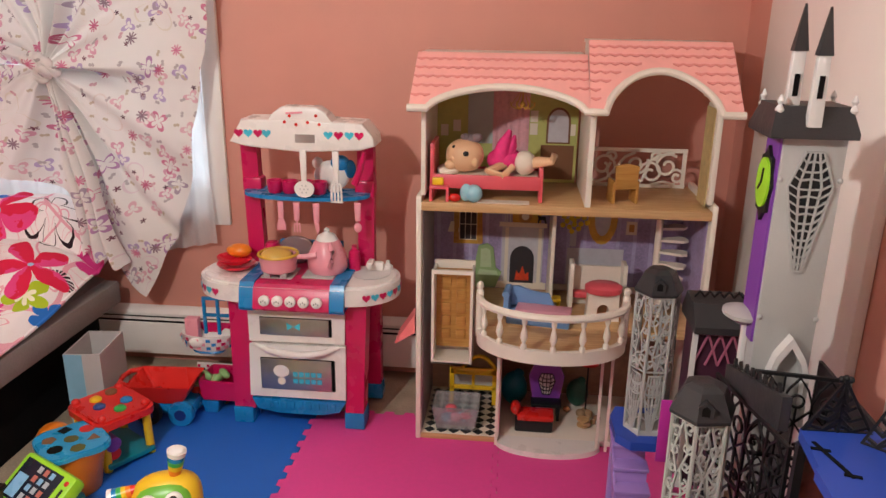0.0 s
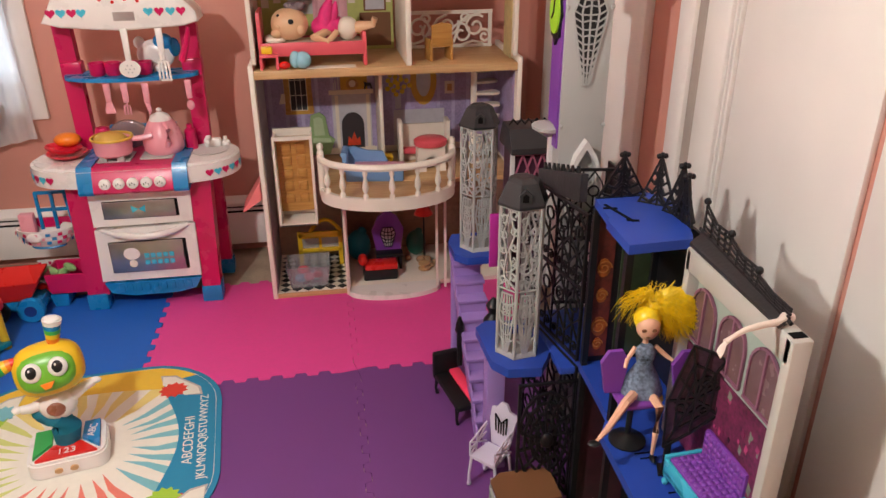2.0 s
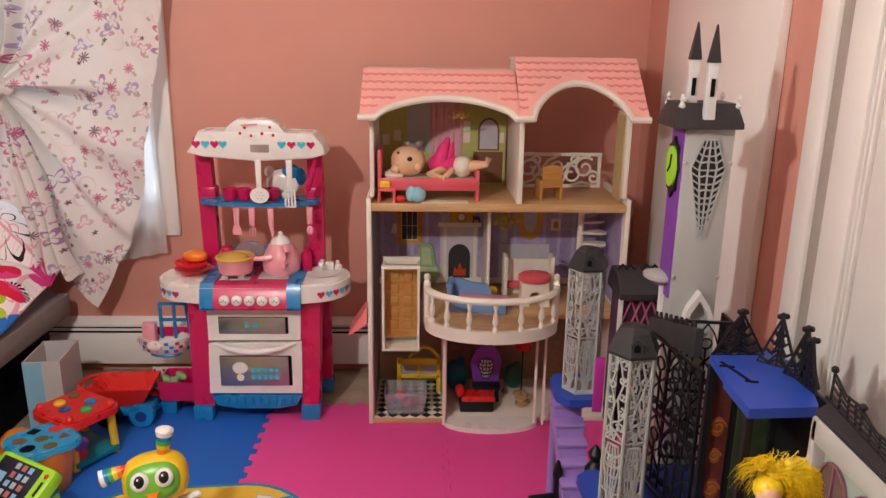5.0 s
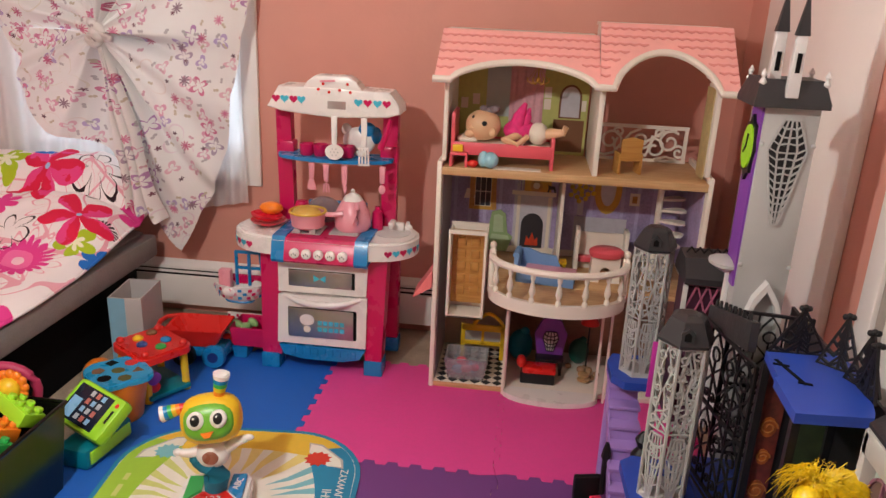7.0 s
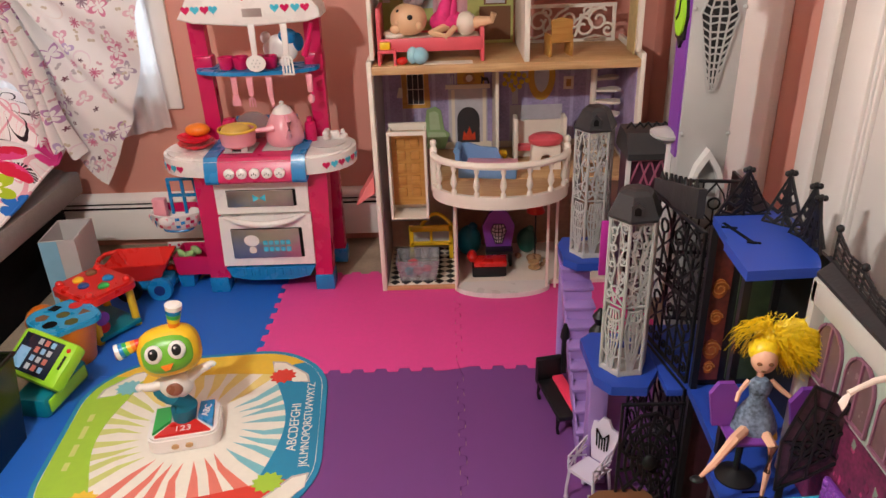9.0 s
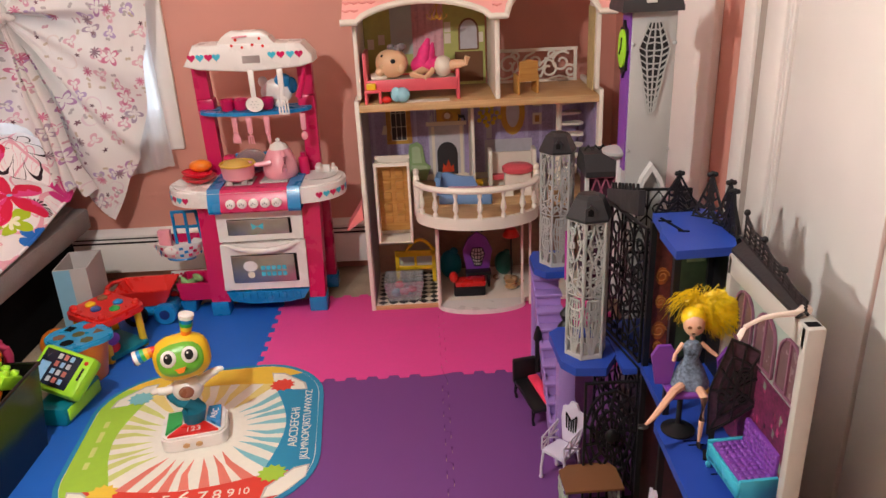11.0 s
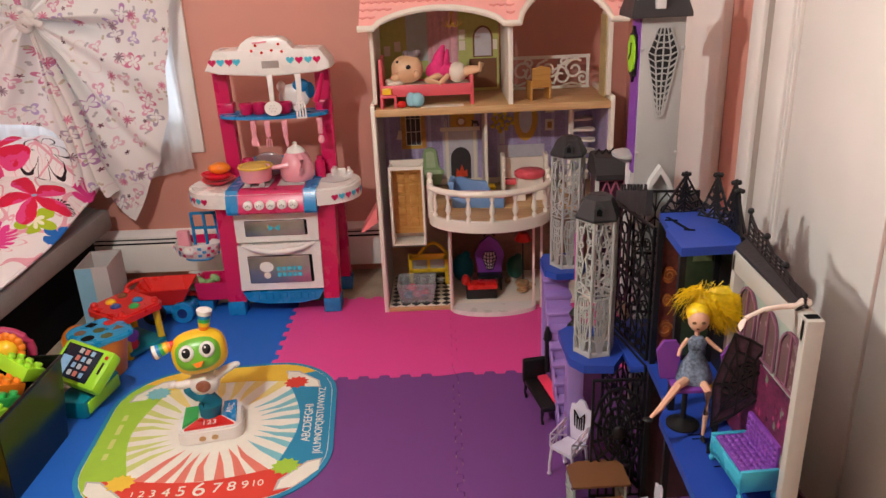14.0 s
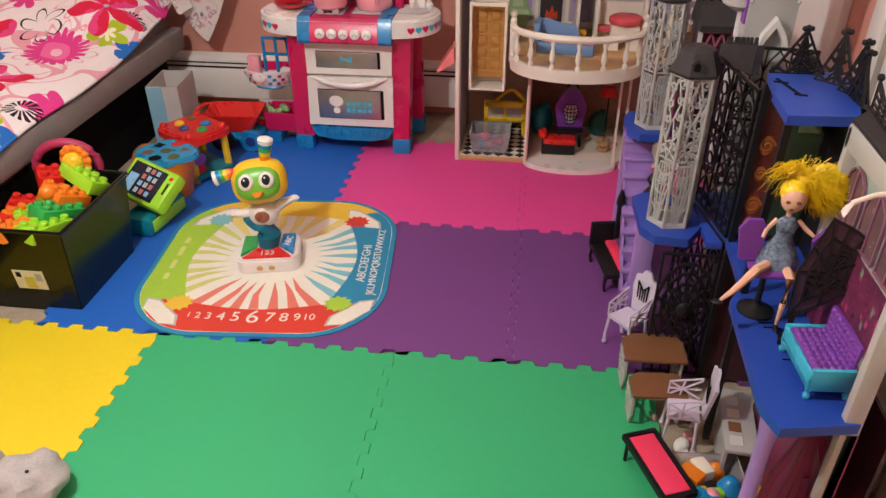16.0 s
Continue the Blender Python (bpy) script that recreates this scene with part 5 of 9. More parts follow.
part("side_panel", B().box(TX0 - 0.004, TX0, TY0 + 0.006, TY1 - 0.004, 0.75, 1.112), PURP, tw, "purple side panel")
star = []
for i in range(16):
    r = 0.052 if i % 2 == 0 else 0.043
    star.append((1.090 + r * 0.68 * math.cos(i * math.pi / 8), 1.03 + r * 1.25 * math.sin(i * math.pi / 8)))
ck = part("clock", B().prism(star, "x", TX0 - 0.010, TX0 - 0.004), BLACKP, tw, "black spiky clock surround")
part("dial", B().prism(arc(1.088, 1.032, 0.030, 0.043, 0, 360, 20)[:-1], "x", TX0 - 0.014, TX0 - 0.010), LIME, tw, "lime green clock dial")
part("clock_hand", B().bars([[(0, 0), (0.012, -0.012)], [(0, 0), (-0.004, 0.024)]], (TX0 - 0.015, 1.088, 1.032), (0, 1, 0), (0, 0, 1), 0.004, 0.002), BLACKP, tw)
ra = B()
base = [(0.432, 1.026), (0.569, 1.026), (0.569, 1.150), (0.432, 1.150)]
topq = [(0.442, 1.046), (0.558, 1.046), (0.558, 1.130), (0.442, 1.130)]
vs = [ra.bm.verts.new((x, y, 1.116)) for x, y in base] + [ra.bm.verts.new((x, y, 1.126)) for x, y in base] + [ra.bm.verts.new((x, y, 1.166)) for x, y in topq]
for k in range(4):
    n_ = (k + 1) % 4
    ra.bm.faces.new((vs[k], vs[n_], vs[n_ + 4], vs[k + 4]))
    ra.bm.faces.new((vs[k + 4], vs[n_ + 4], vs[n_ + 8], vs[k + 8]))
ra.bm.faces.new(vs[:4])
ra.bm.faces.new(vs[8:])
bmesh.ops.recalc_face_normals(ra.bm, faces=ra.bm.faces)
part("tower_roof", ra, SLATE, tw, "black tiled tower roof")
for x, y in ((0.446, 1.046), (0.560, 1.046), (0.446, 1.132), (0.560, 1.132)):
    part("finial", B().lathe([(0.006, 0), (0.004, 0.012), (0.008, 0.02), (0.003, 0.028), (0.006, 0.034), (0.001, 0.044)], (x, y, 1.14), 8), PALEGREY, tw)
for x, y, dz in ((0.470, 1.066, 0.0), (0.496, 1.032, -0.005)):
    sp = part("spire", B().box(x - 0.011, x + 0.011, y - 0.008, y + 0.008, 1.135, 1.25 + dz, 0.001, None, 0.85), PALEGREY, tw, "pale grey spire")
    part("spire_tip", B().box(x - 0.0115, x + 0.0115, y - 0.0085, y + 0.0085, 1.25 + dz, 1.322 + dz, 0, None, 0.12), SLATE, tw, "black pointed spire tip")
    part("slit", B().box(x - 0.004, x + 0.004, y - 0.0095, y - 0.0075, 1.18, 1.215), DARK, tw)
# gothic arch at the foot of the tower
ga = [(0.486, 0.60), (0.488, 0.70), (0.497, 0.735), (0.520, 0.772), (0.545, 0.735), (0.558, 0.70), (0.560, 0.60)]
gi = [(0.552, 0.60), (0.550, 0.69), (0.540, 0.722), (0.521, 0.752), (0.503, 0.722), (0.495, 0.69), (0.494, 0.60)]
part("gothic_arch", B().prism(ga + gi, "y", TY0 - 0.022, TY0 + 0.0), PALEGREY, tw, "pale pointed arch")
part("arch_recess", B().prism(gi, "y", TY0 - 0.002, TY0 + 0.002), GREYP, tw)
part("bracket_shelf", B().lathe([(0.012, -0.020), (0.030, -0.012), (0.052, -0.003), (0.053, 0.004), (0.03, 0.010), (0.004, 0.012)], (0.452, 1.10, 0.787), 20, None, (0.66, 0.8)), GREYP, cs, "grey half-round bracket shelf")
part("bracket_post", B().box(0.452, 0.462, 1.085, 1.10, 0.40, 0.775, 0.002), PALEGREY, cs)
# dark room behind the turrets
dk = part("dark_room", B().box(0.42, 0.52, 1.27, 1.36, 0.30, 0.676), mat("aubergine_plastic", (0.06, 0.015, 0.035), 0.5), cs)
part("dark_roof", B().prism([(1.25, 0.675), (1.25, 0.69), (1.285, 0.73), (1.35, 0.735), (1.38, 0.69), (1.38, 0.675)], "x", 0.412, 0.528), SLATE, dk, "black roof with a crest")
part("crest", B().bars([[(0, 0), (0.01, 0.012), (0.02, 0), (0.03, 0.012), (0.04, 0), (0.05, 0.012), (0.06, 0), (0.07, 0.012), (0.08, 0), (0.09, 0.012), (0.1, 0)]], (0.42, 1.315, 0.735), (1, 0, 0), (0, 0, 1), 0.004, 0.004), BLACKP, dk)
part("lattice", B().bars([[(0.0, 0), (0.025, 0.07), (0.05, 0), (0.075, 0.07), (0.1, 0)], [(0.0, 0.07), (0.1, 0.07)], [(0.025, 0.0), (0.05, 0.07), (0.075, 0.0)]], (0.42, 1.266, 0.60), (1, 0, 0), (0, 0, 1), 0.004, 0.004), mat("dusky_pink_plastic", (0.42, 0.12, 0.20), 0.5), dk)
for x in (0.418, 0.522):
    part("post", B().box(x - 0.005, x + 0.005, 1.26, 1.27, 0.30, 0.68), PALEGREY, dk)


def turret(cx, cy, z0, z1, R, rot, name="turret"):
    t = part(name, B().lathe([(R * 1.06, 0), (R * 1.06, 0.008), (R * 0.98, 0.012)], (cx, cy, z0), 6, Matrix.Translation((cx, cy, 0)) @ Matrix.Rotation(rot, 4, "Z") @ Matrix.Translation((-cx, -cy, 0))), GREYP, cs, "grey pierced hexagonal turret")
    H = z1 - z0
    zm = z0 + H * 0.47
    cor = [Vector((cx + R * math.cos(rot + k * math.pi / 3), cy + R * math.sin(rot + k * math.pi / 3), 0)) for k in range(6)]
    for k in range(6):
        a, b = cor[k], cor[(k + 1) % 6]
        u = b - a
        w = u.length
        u.normalize()
        part("corner_post", B().tube([(a.x, a.y, z0), (a.x, a.y, z1)], 0.0038, 6), GREYP, t)
        if k == 1:
            continue
        st = [[(0, zm), (w, zm)], [(0, z1 - 0.003), (w, z1 - 0.003)], [(0, z0 + 0.006), (w, z0 + 0.006)]]
        c = w / 2
        st += web(c, zm - 0.01, zm - 0.055, z0 + 0.01, 0.012, c * 0.78, 0.005, 5)
        st += [[(c, zm - 0.05), (c + 0.012 * math.cos(q), zm - 0.05 + 0.014 * math.sin(q))] for q in (0.5, 1.3, 1.9, 2.7, 3.8, 5.6)]
        st += [[(0, zm - 0.02), (c * 0.5, zm - 0.035)], [(w, zm - 0.02), (w - c * 0.5, zm - 0.035)], [(0, z0 + 0.05), (c * 0.55, z0 + 0.04)], [(w, z0 + 0.05), (w - c * 0.55, z0 + 0.04)], [(0, zm - 0.075), (c * 0.4, zm - 0.07)], [(w, zm - 0.075), (w - c * 0.4, zm - 0.07)]]
        hh = z1 - zm
        st += [[(c, zm), (c * 0.55, zm + hh * 0.2), (c * 0.85, zm + hh * 0.45), (c * 0.35, zm + hh * 0.65), (c * 0.9, zm + hh * 0.95)],
               [(c, zm), (c * 1.4, zm + hh * 0.25), (c * 1.1, zm + hh * 0.5), (c * 1.6, zm + hh * 0.7), (c * 1.05, zm + hh * 0.97)],
               [(0, zm + hh * 0.3), (c * 0.6, zm + hh * 0.22)], [(w, zm + hh * 0.35), (c * 1.35, zm + hh * 0.24)], [(0, zm + hh * 0.72), (c * 0.5, zm + hh * 0.62)], [(w, zm + hh * 0.8), (c * 1.5, zm + hh * 0.7)],
               [(c * 0.6, zm + hh * 0.2), (c * 1.4, zm + hh * 0.25)], [(c * 0.85, zm + hh * 0.45), (c * 1.1, zm + hh * 0.5)]]
        for k_ in range(5):
            zz = zm + hh * (0.10 + 0.19 * k_)
            st += [curl(c * 0.46, zz, 0.0105, 0.4 + k_, 1.0), curl(c * 1.54, zz + 0.012, 0.0105, 2.6 - k_, 1.0, -1), [(0, zz + 0.010), (c * 0.4, zz - 0.004)], [(w, zz + 0.022), (c * 1.6, zz + 0.008)]]
        st += [[(0.0, zm + 0.004), (c, zm + hh * 0.12), (w, zm + 0.004)]]
        part("pierced_panel", B().bars(st, (a.x, a.y, 0), u, (0, 0, 1), 0.0034, 0.003), GREYP, t, smooth=0)
    cap = part("cap", B().lathe([(R * 1.14, 0.0), (R * 1.16, 0.006), (R * 0.74, 0.046), (R * 0.50, 0.053), (R * 0.3, 0.055)], (cx, cy, z1), 6, Matrix.Translation((cx, cy, 0)) @ Matrix.Rotation(rot, 4, "Z") @ Matrix.Translation((-cx, -cy, 0))), SLATE, t, "black hexagonal tiled cap", smooth=12)
    m = Matrix.Translation((cx, cy, z1)) @ Matrix.Rotation(-0.15, 4, "Z")
    part("dormer", B().prism([(-0.011, 0.012), (0.011, 0.012), (0.012, 0.03), (0, 0.04), (-0.012, 0.03)], "y", -R * 1.0, -R * 0.5, m), SLATE, t)
    part("dormer_opening", B().prism([(-0.006, 0.016), (0.006, 0.016), (0.006, 0.028), (0, 0.033), (-0.006, 0.028)], "y", -R * 1.0 - 0.001, -R * 0.99, m), DARK, t)


turret(0.342, 0.884, 0.360, 0.700, 0.0465, radians(8))
turret(0.356, 1.372, 0.383, 0.722, 0.0465, radians(4))
part("landing", B().prism([(0.272, 0.985), (0.278, 0.845), (0.305, 0.808), (0.375, 0.802), (0.41, 0.86), (0.405, 1.0), (0.30, 1.01)], "z", 0.338, 0.359), ROYAL, cs, "royal blue landing")
part("landing", B().prism([(0.282, 1.415), (0.285, 1.33), (0.315, 1.298), (0.385, 1.298), (0.415, 1.36), (0.41, 1.46), (0.30, 1.46)], "z", 0.362, 0.383), ROYAL, cs, "royal blue landing")
part("pillar", B().box(0.288, 0.330, 0.925, 0.965, 0, 0.345, 0.003).box(0.282, 0.336, 0.919, 0.971, 0.0, 0.015, 0.002).box(0.282, 0.336, 0.919, 0.971, 0.31, 0.345, 0.002), LILAC, cs, "lilac pillar")
part("pillar", B().lathe([(0.016, 0), (0.016, 0.02), (0.011, 0.03), (0.011, 0.33), (0.017, 0.362)], (0.297, 1.40, 0), 10), LILAC, cs, "lilac pillar")
stair = part("staircase", B().prism([(1.40, 0.30), (1.40, 0.34), (1.02, 0.02), (1.02, -0.0), (1.06, 0.0)], "x", 0.287, 0.293), LILAC, cs, "lilac winding stair")
for i in range(9):
    y, z = 1.385 - i * 0.04, 0.335 - i * 0.036
    part("step", B().box(0.286, 0.368, y - 0.024, y + 0.022, z - 0.010, z, 0.002).prism([(y + 0.020, z - 0.009), (y - 0.018, z - 0.009), (y - 0.024, z - 0.046), (y + 0.020, z - 0.046)], "x", 0.290, 0.364), LILAC, stair)
part("newel", B().lathe([(0.008, 0), (0.008, 0.1), (0.013, 0.11), (0.01, 0.13), (0.004, 0.15)], (0.283, 1.24, 0.09), 8), BLACKP, cs)
part("newel", B().lathe([(0.02, 0), (0.024, 0.03), (0.01, 0.05), (0.018, 0.07), (0.004, 0.09)], (0.33, 1.06, 0.30), 10), BLACKP, cs)
# spider gate and black traceries
gate = []
for k in range(13):
    a = k * 2 * math.pi / 13
    gate.append([(0.062 + 0.016 * math.cos(a), 0.19 + 0.016 * math.sin(a)), (0.062 + 0.04 * math.cos(a + 0.2), 0.19 + 0.075 * math.sin(a + 0.1)), (0.062 + 0.062 * math.cos(a), 0.19 + 0.12 * math.sin(a))])
for r in (0.35, 0.55, 0.78, 1.0):
    gate.append([(0.062 + 0.062 * r * math.cos(2 * math.pi * i / 13), 0.19 + 0.12 * r * math.sin(2 * math.pi * i / 13)) for i in range(14)])
gate += [[(0, 0), (0, 0.33), (0.124, 0.33), (0.124, 0), (0, 0)]] + [[(x, 0), (x, 0.08)] for x in (0.02, 0.04, 0.06, 0.08, 0.10)]
gt = part("gate", B().bars(gate, (0.325, 0.786, 0.0), (1, 0, 0), (0, 0, 1), 0.0055, 0.006), BLACKP, cs, "black web gate", smooth=0)
part("spider", B().ball((0.387, 0.776, 0.19), (0.016, 0.009, 0.02), 10), BLACKP, gt)


def tracery(x0, y0, x1, y1, z0, z1, n, name="tracery"):
    """Slim mullions with pointed arches, rings and crossed ribs between them."""
    d = Vector((x1 - x0, y1 - y0, 0))
    L_ = d.length
    H = z1 - z0
    p = L_ / n
    d.normalize()
    fr = part(name, B().bars([[(0, z0), (0, z1)], [(L_, z0), (L_, z1)], [(0, z1), (L_, z1)], [(0, z0), (L_, z0)], [(0, z0 + H * 0.5), (L_, z0 + H * 0.5)]], (x0, y0, 0), d, (0, 0, 1), 0.006, 0.006), BLACKP, cs, "black gothic tracery", smooth=0)
    for i in range(n):
        x, c = i * p, (i + 0.5) * p
        st = [[(x, z0), (x, z1)]]
        for zb in (z0, z0 + H * 0.5):
            zt = zb + H * 0.5
            st += [[(x, zt - H * 0.16), (x + p * 0.18, zt - H * 0.08), (c, zt - 0.004), (x + p * 0.82, zt - H * 0.08), (x + p, zt - H * 0.16)],
                   arc(c, zt - H * 0.15, p * 0.24, p * 0.24, 0, 360, 10), [(c, zb), (c, zt - H * 0.15 - p * 0.24)],
                   [(x, zb + H * 0.12), (c, zb + H * 0.22), (x + p, zb + H * 0.12)], [(x, zb + H * 0.30), (c, zb + H * 0.22), (x + p, zb + H * 0.30)],
                   curl(x + p * 0.28, zb + H * 0.07, p * 0.18, 0.6, 1.1), curl(x + p * 0.72, zb + H * 0.07, p * 0.18, 2.5, 1.1, -1)]
        part("bay", B().bars(st, (x0 + d.y * 0.0008, y0 - d.x * 0.0008, 0), d, (0, 0, 1), 0.0032, 0.004), BLACKP, fr, smooth=0)


tracery(0.40, 1.02, 0.445, 0.79, 0.38, 0.70, 4)
tracery(0.40, 1.02, 0.445, 0.79, 0.02, 0.36, 4)
tracery(0.455, 1.0, 0.60, 0.98, 0.40, 0.72, 3)
part("black_roof", B().prism([(1.04, 0.672), (0.775, 0.735), (0.775, 0.79), (1.04, 0.712)], "x", 0.418, 0.432), SLATE, cs, "black tiled roof with a crest")
part("roof_crest", B().bars([[(0.01 + 0.03 * i, 0), (0.016 + 0.03 * i, 0.014), (0.024 + 0.03 * i, 0.0)] for i in range(8)], (0.425, 1.03, 0.714), (0, -0.962, 0.277), (0, 0, 1), 0.005, 0.005), BLACKP, cs)
part("blue_floor", B().box(0.41, 0.60, 0.79, 1.03, 0.345, 0.362, 0.002), ROYAL, cs)
part("dark_back", B().box(0.60, 0.606, 0.78, 1.10, 0.0, 0.70), mat("dark_print_plastic", (0.03, 0.02, 0.025), 0.5, 0, 0.4, 50), cs)
part("magenta_panel", B().box(0.350, 0.374, 1.20, 1.206, 0.40, 0.545, 0.002), mat("bright_magenta_plastic", (0.50, 0.03, 0.32), 0.4), cs)
part("pink_panel", B().box(0.592, 0.598, 0.82, 0.96, 0.05, 0.33), mat("pink_print", (0.55, 0.06, 0.16), 0.5, 0, 0.4, 60), cs)
# deck tower
dt = part("deck", B().prism([(0.449, 0.777), (0.440, 0.680), (0.434, 0.676), (0.431, 0.568), (0.542, 0.574), (0.549, 0.590), (0.574, 0.672), (0.581, 0.735), (0.573, 0.770), (0.557, 0.788)], "z", 0.724, 0.741), ROYAL, cs, "royal blue roof deck")
part("slot", B().bars([[(0.455, 0.74), (0.475, 0.66)], [(0.447, 0.725), (0.468, 0.72)], [(0.467, 0.665), (0.484, 0.66)]], (0, 0, 0.7415), (1, 0, 0), (0, 1, 0), 0.006, 0.002), DARK, dt)
ORPRINT = mat("orange_dark_print", (0.30, 0.075, 0.012), 0.5, 0, 0.6, 45)
for x, y in ((0.438, 0.58), (0.45, 0.765), (0.575, 0.765)):
    part("deck_post", B().box(x - 0.006, x + 0.006, y - 0.006, y + 0.006, 0.0, 0.724), BLACKP, cs)
part("print_wall", B().box(0.45, 0.580, 0.772, 0.778, 0.38, 0.724), BLACKP, cs)
part("print_panel", B().box(0.456, 0.495, 0.768, 0.7725, 0.40, 0.72), mat("maroon_print", (0.13, 0.022, 0.015), 0.5, 0, 0.7, 60), cs)
for z, r in ((0.47, 0.022), (0.54, 0.016), (0.60, 0.02), (0.43, 0.014)):
    part("orange_motif", B().prism(arc(0.475, z, r * 0.7, r, 0, 360, 12)[:-1], "y", 0.766, 0.7675), ORPRINT, cs)
    part("orange_scroll", B().tube([(x_, 0.7655, z_) for x_, z_ in curl(0.475, z, r * 0.8, 0, 1.5)], 0.0014, 4), mat("orange_line", (0.38, 0.14, 0.022), 0.5), cs)
part("print_panel", B().box(0.51, 0.575, 0.768, 0.7725, 0.40, 0.72), mat("dark_green_print", (0.03, 0.05, 0.02), 0.5, 0, 0.6, 40), cs)
part("print_window", B().prism([(0.525, 0.63)] + arc(0.545, 0.68, 0.02, 0.02, 180, 0, 8) + [(0.565, 0.63)], "y", 0.766, 0.7675), mat("olive_print", (0.12, 0.16, 0.07), 0.5, 0, 0.4, 60), cs)
part("east_panel", B().box(0.582, 0.588, 0.60, 0.772, 0.38, 0.724), BLACKP, cs)
part("lower_panel", B().box(0.452, 0.60, 0.772, 0.778, 0.0, 0.355), mat("dark_magenta_print", (0.05, 0.012, 0.02), 0.5, 0, 0.6, 50), cs)
part("lower_panel", B().box(0.60, 0.606, 0.27, 0.772, 0.0, 0.355), mat("dark_magenta_print", (0.05, 0.012, 0.02)), cs)


def pinnacle(o, u, w, h):
    c = w / 2
    st = [[(0, 0), (w, 0)], [(0, 0), (c, h)], [(w, 0), (c, h)], [(c, 0), (c, h)]]
    for q in (0.12, 0.32, 0.52, 0.70):
        k = c * (1 - q)
        st += [[(c - k, h * q), (c - k * 0.45, h * (q - 0.09)), (c, h * (q + 0.03)), (c + k * 0.45, h * (q - 0.09)), (c + k, h * q)], [(c - k * 0.5, h * (q - 0.08)), (c, h * (q + 0.16)), (c + k * 0.5, h * (q - 0.08))]]
    pn = part("pinnacle", B().bars(st, o, u, (0, 0, 1), 0.004, 0.005), BLACKP, cs, "black pierced pinnacle", smooth=0)
    t = Vector(o) + Vector(u) * c + Vector((0, 0, h))
    part("trefoil", B().ball((t.x - 0.006, t.y, t.z + 0.002), 0.005, 8).ball((t.x + 0.006, t.y, t.z + 0.002), 0.005, 8).ball((t.x, t.y, t.z + 0.004), 0.005, 8), BLACKP, pn)


pinnacle((0.452, 0.774, 0.741), (1, 0, 0), 0.092, 0.080)
pinnacle((0.546 - 0.033 * 0.75, 0.725 + 0.033 * 0.66, 0.741), (0.75, -0.66, 0), 0.066, 0.090)
pinnacle((0.560 - 0.033 * 0.42, 0.667 + 0.033 * 0.91, 0.741), (0.42, -0.91, 0), 0.066, 0.090)
pinnacle((0.556, 0.668, 0.741), (0.06, -0.998, 0), 0.052, 0.080)
# lower deck
part("lower_deck", B().prism([(0.444, 0.775), (0.438, 0.60), (0.408, 0.550), (0.402, 0.28), (0.420, 0.230), (0.540, 0.252), (0.546, 0.275), (0.560, 0.29), (0.60, 0.775)], "z", 0.366, 0.385), ROYAL, cs, "royal blue lower deck")
for x, y, w_ in ((0.445, 0.487, 0.03), (0.45, 0.474, 0.03), (0.462, 0.39, 0.012)):
    part("deck_slot", B().box(x, x + w_, y, y + 0.003, 0.385, 0.3858), DARK, cs)
part("pillar", B().lathe([(0.02, 0), (0.02, 0.02), (0.013, 0.03), (0.013, 0.30), (0.02, 0.366)], (0.428, 0.285, 0), 10), LILAC, cs, "lilac fluted pillar")
PLUM = mat("plum_plastic", (0.20, 0.02, 0.08), 0.45, 0, 0.1, 20)
part("plum_arch", B().bars([[(0, 0), (0.02, 0.2), (0.06, 0.33)], [(0.12, 0), (0.10, 0.2), (0.06, 0.33)], [(0.0, 0), (0.12, 0)], [(0.03, 0), (0.05, 0.2), (0.06, 0.33)], [(0.06, 0), (0.06, 0.33)], [(0.09, 0), (0.07, 0.2), (0.06, 0.33)]], (0.445, 0.30, 0.012), (1, 0, 0), (0, 0, 1), 0.012, 0.008), PLUM, cs)
# white gable wall with arched windows
GW = 0.517
STONE = mat("stone_grey_plastic", (0.50, 0.48, 0.44), 0.45, 0, 0.06, 20)
MINTP = mat("pale_mint_plastic", (0.38, 0.47, 0.41), 0.45, 0, 0.05, 20)
part("gable_wall", B().box(GW + 0.02, GW + 0.026, 0.264, 0.543, 0.385, 0.742), MINTP, cs)
part("gable_beam", B().box(GW, GW + 0.028, 0.258, 0.543, 0.705, 0.744, 0.003), STONE, cs, "pale grey wall frame")
part("gable_post", B().box(GW, GW + 0.028, 0.254, 0.272, 0.20, 0.7435, 0.003), STONE, cs, "pale grey wall frame")
part("gable_post", B().box(GW, GW + 0.03, 0.528, 0.545, 0.386, 0.742, 0.003), STONE, cs, "pale grey wall frame")
part("gable_foot", B().box(GW + 0.01, GW + 0.028, 0.254, 0.61, 0.0, 0.36), PLUM, cs)
DUSKY = mat("dusky_window_print", (0.17, 0.10, 0.105), 0.25, 0, 0.3, 30)
for y in (0.284, 0.371, 0.458):
    w_ = [(y, 0.59)] + arc(y + 0.036, 0.645, 0.036, 0.042, 180, 0, 12) + [(y + 0.072, 0.59)]
    part("arched_window", B().prism(w_, "x", GW + 0.0175, GW + 0.0205), DUSKY, cs)
    part("window_surround", B().bars([w_ + w_[:1], [(y + 0.036, 0.59), (y + 0.036, 0.686)]], (GW + 0.0165, 0, 0), (0, 1, 0), (0, 0, 1), 0.004, 0.004), mat("mauve_plastic", (0.25, 0.10, 0.16), 0.4), cs)
CROWD = mat("magenta_busy_print", (0.15, 0.02, 0.07), 0.5, 0, 0.9, 140)
part("busy_print", B().box(GW + 0.017, GW + 0.0195, 0.274, 0.545, 0.386, 0.578), CROWD, cs, "magenta busy print")
fr_ = random.Random(21)
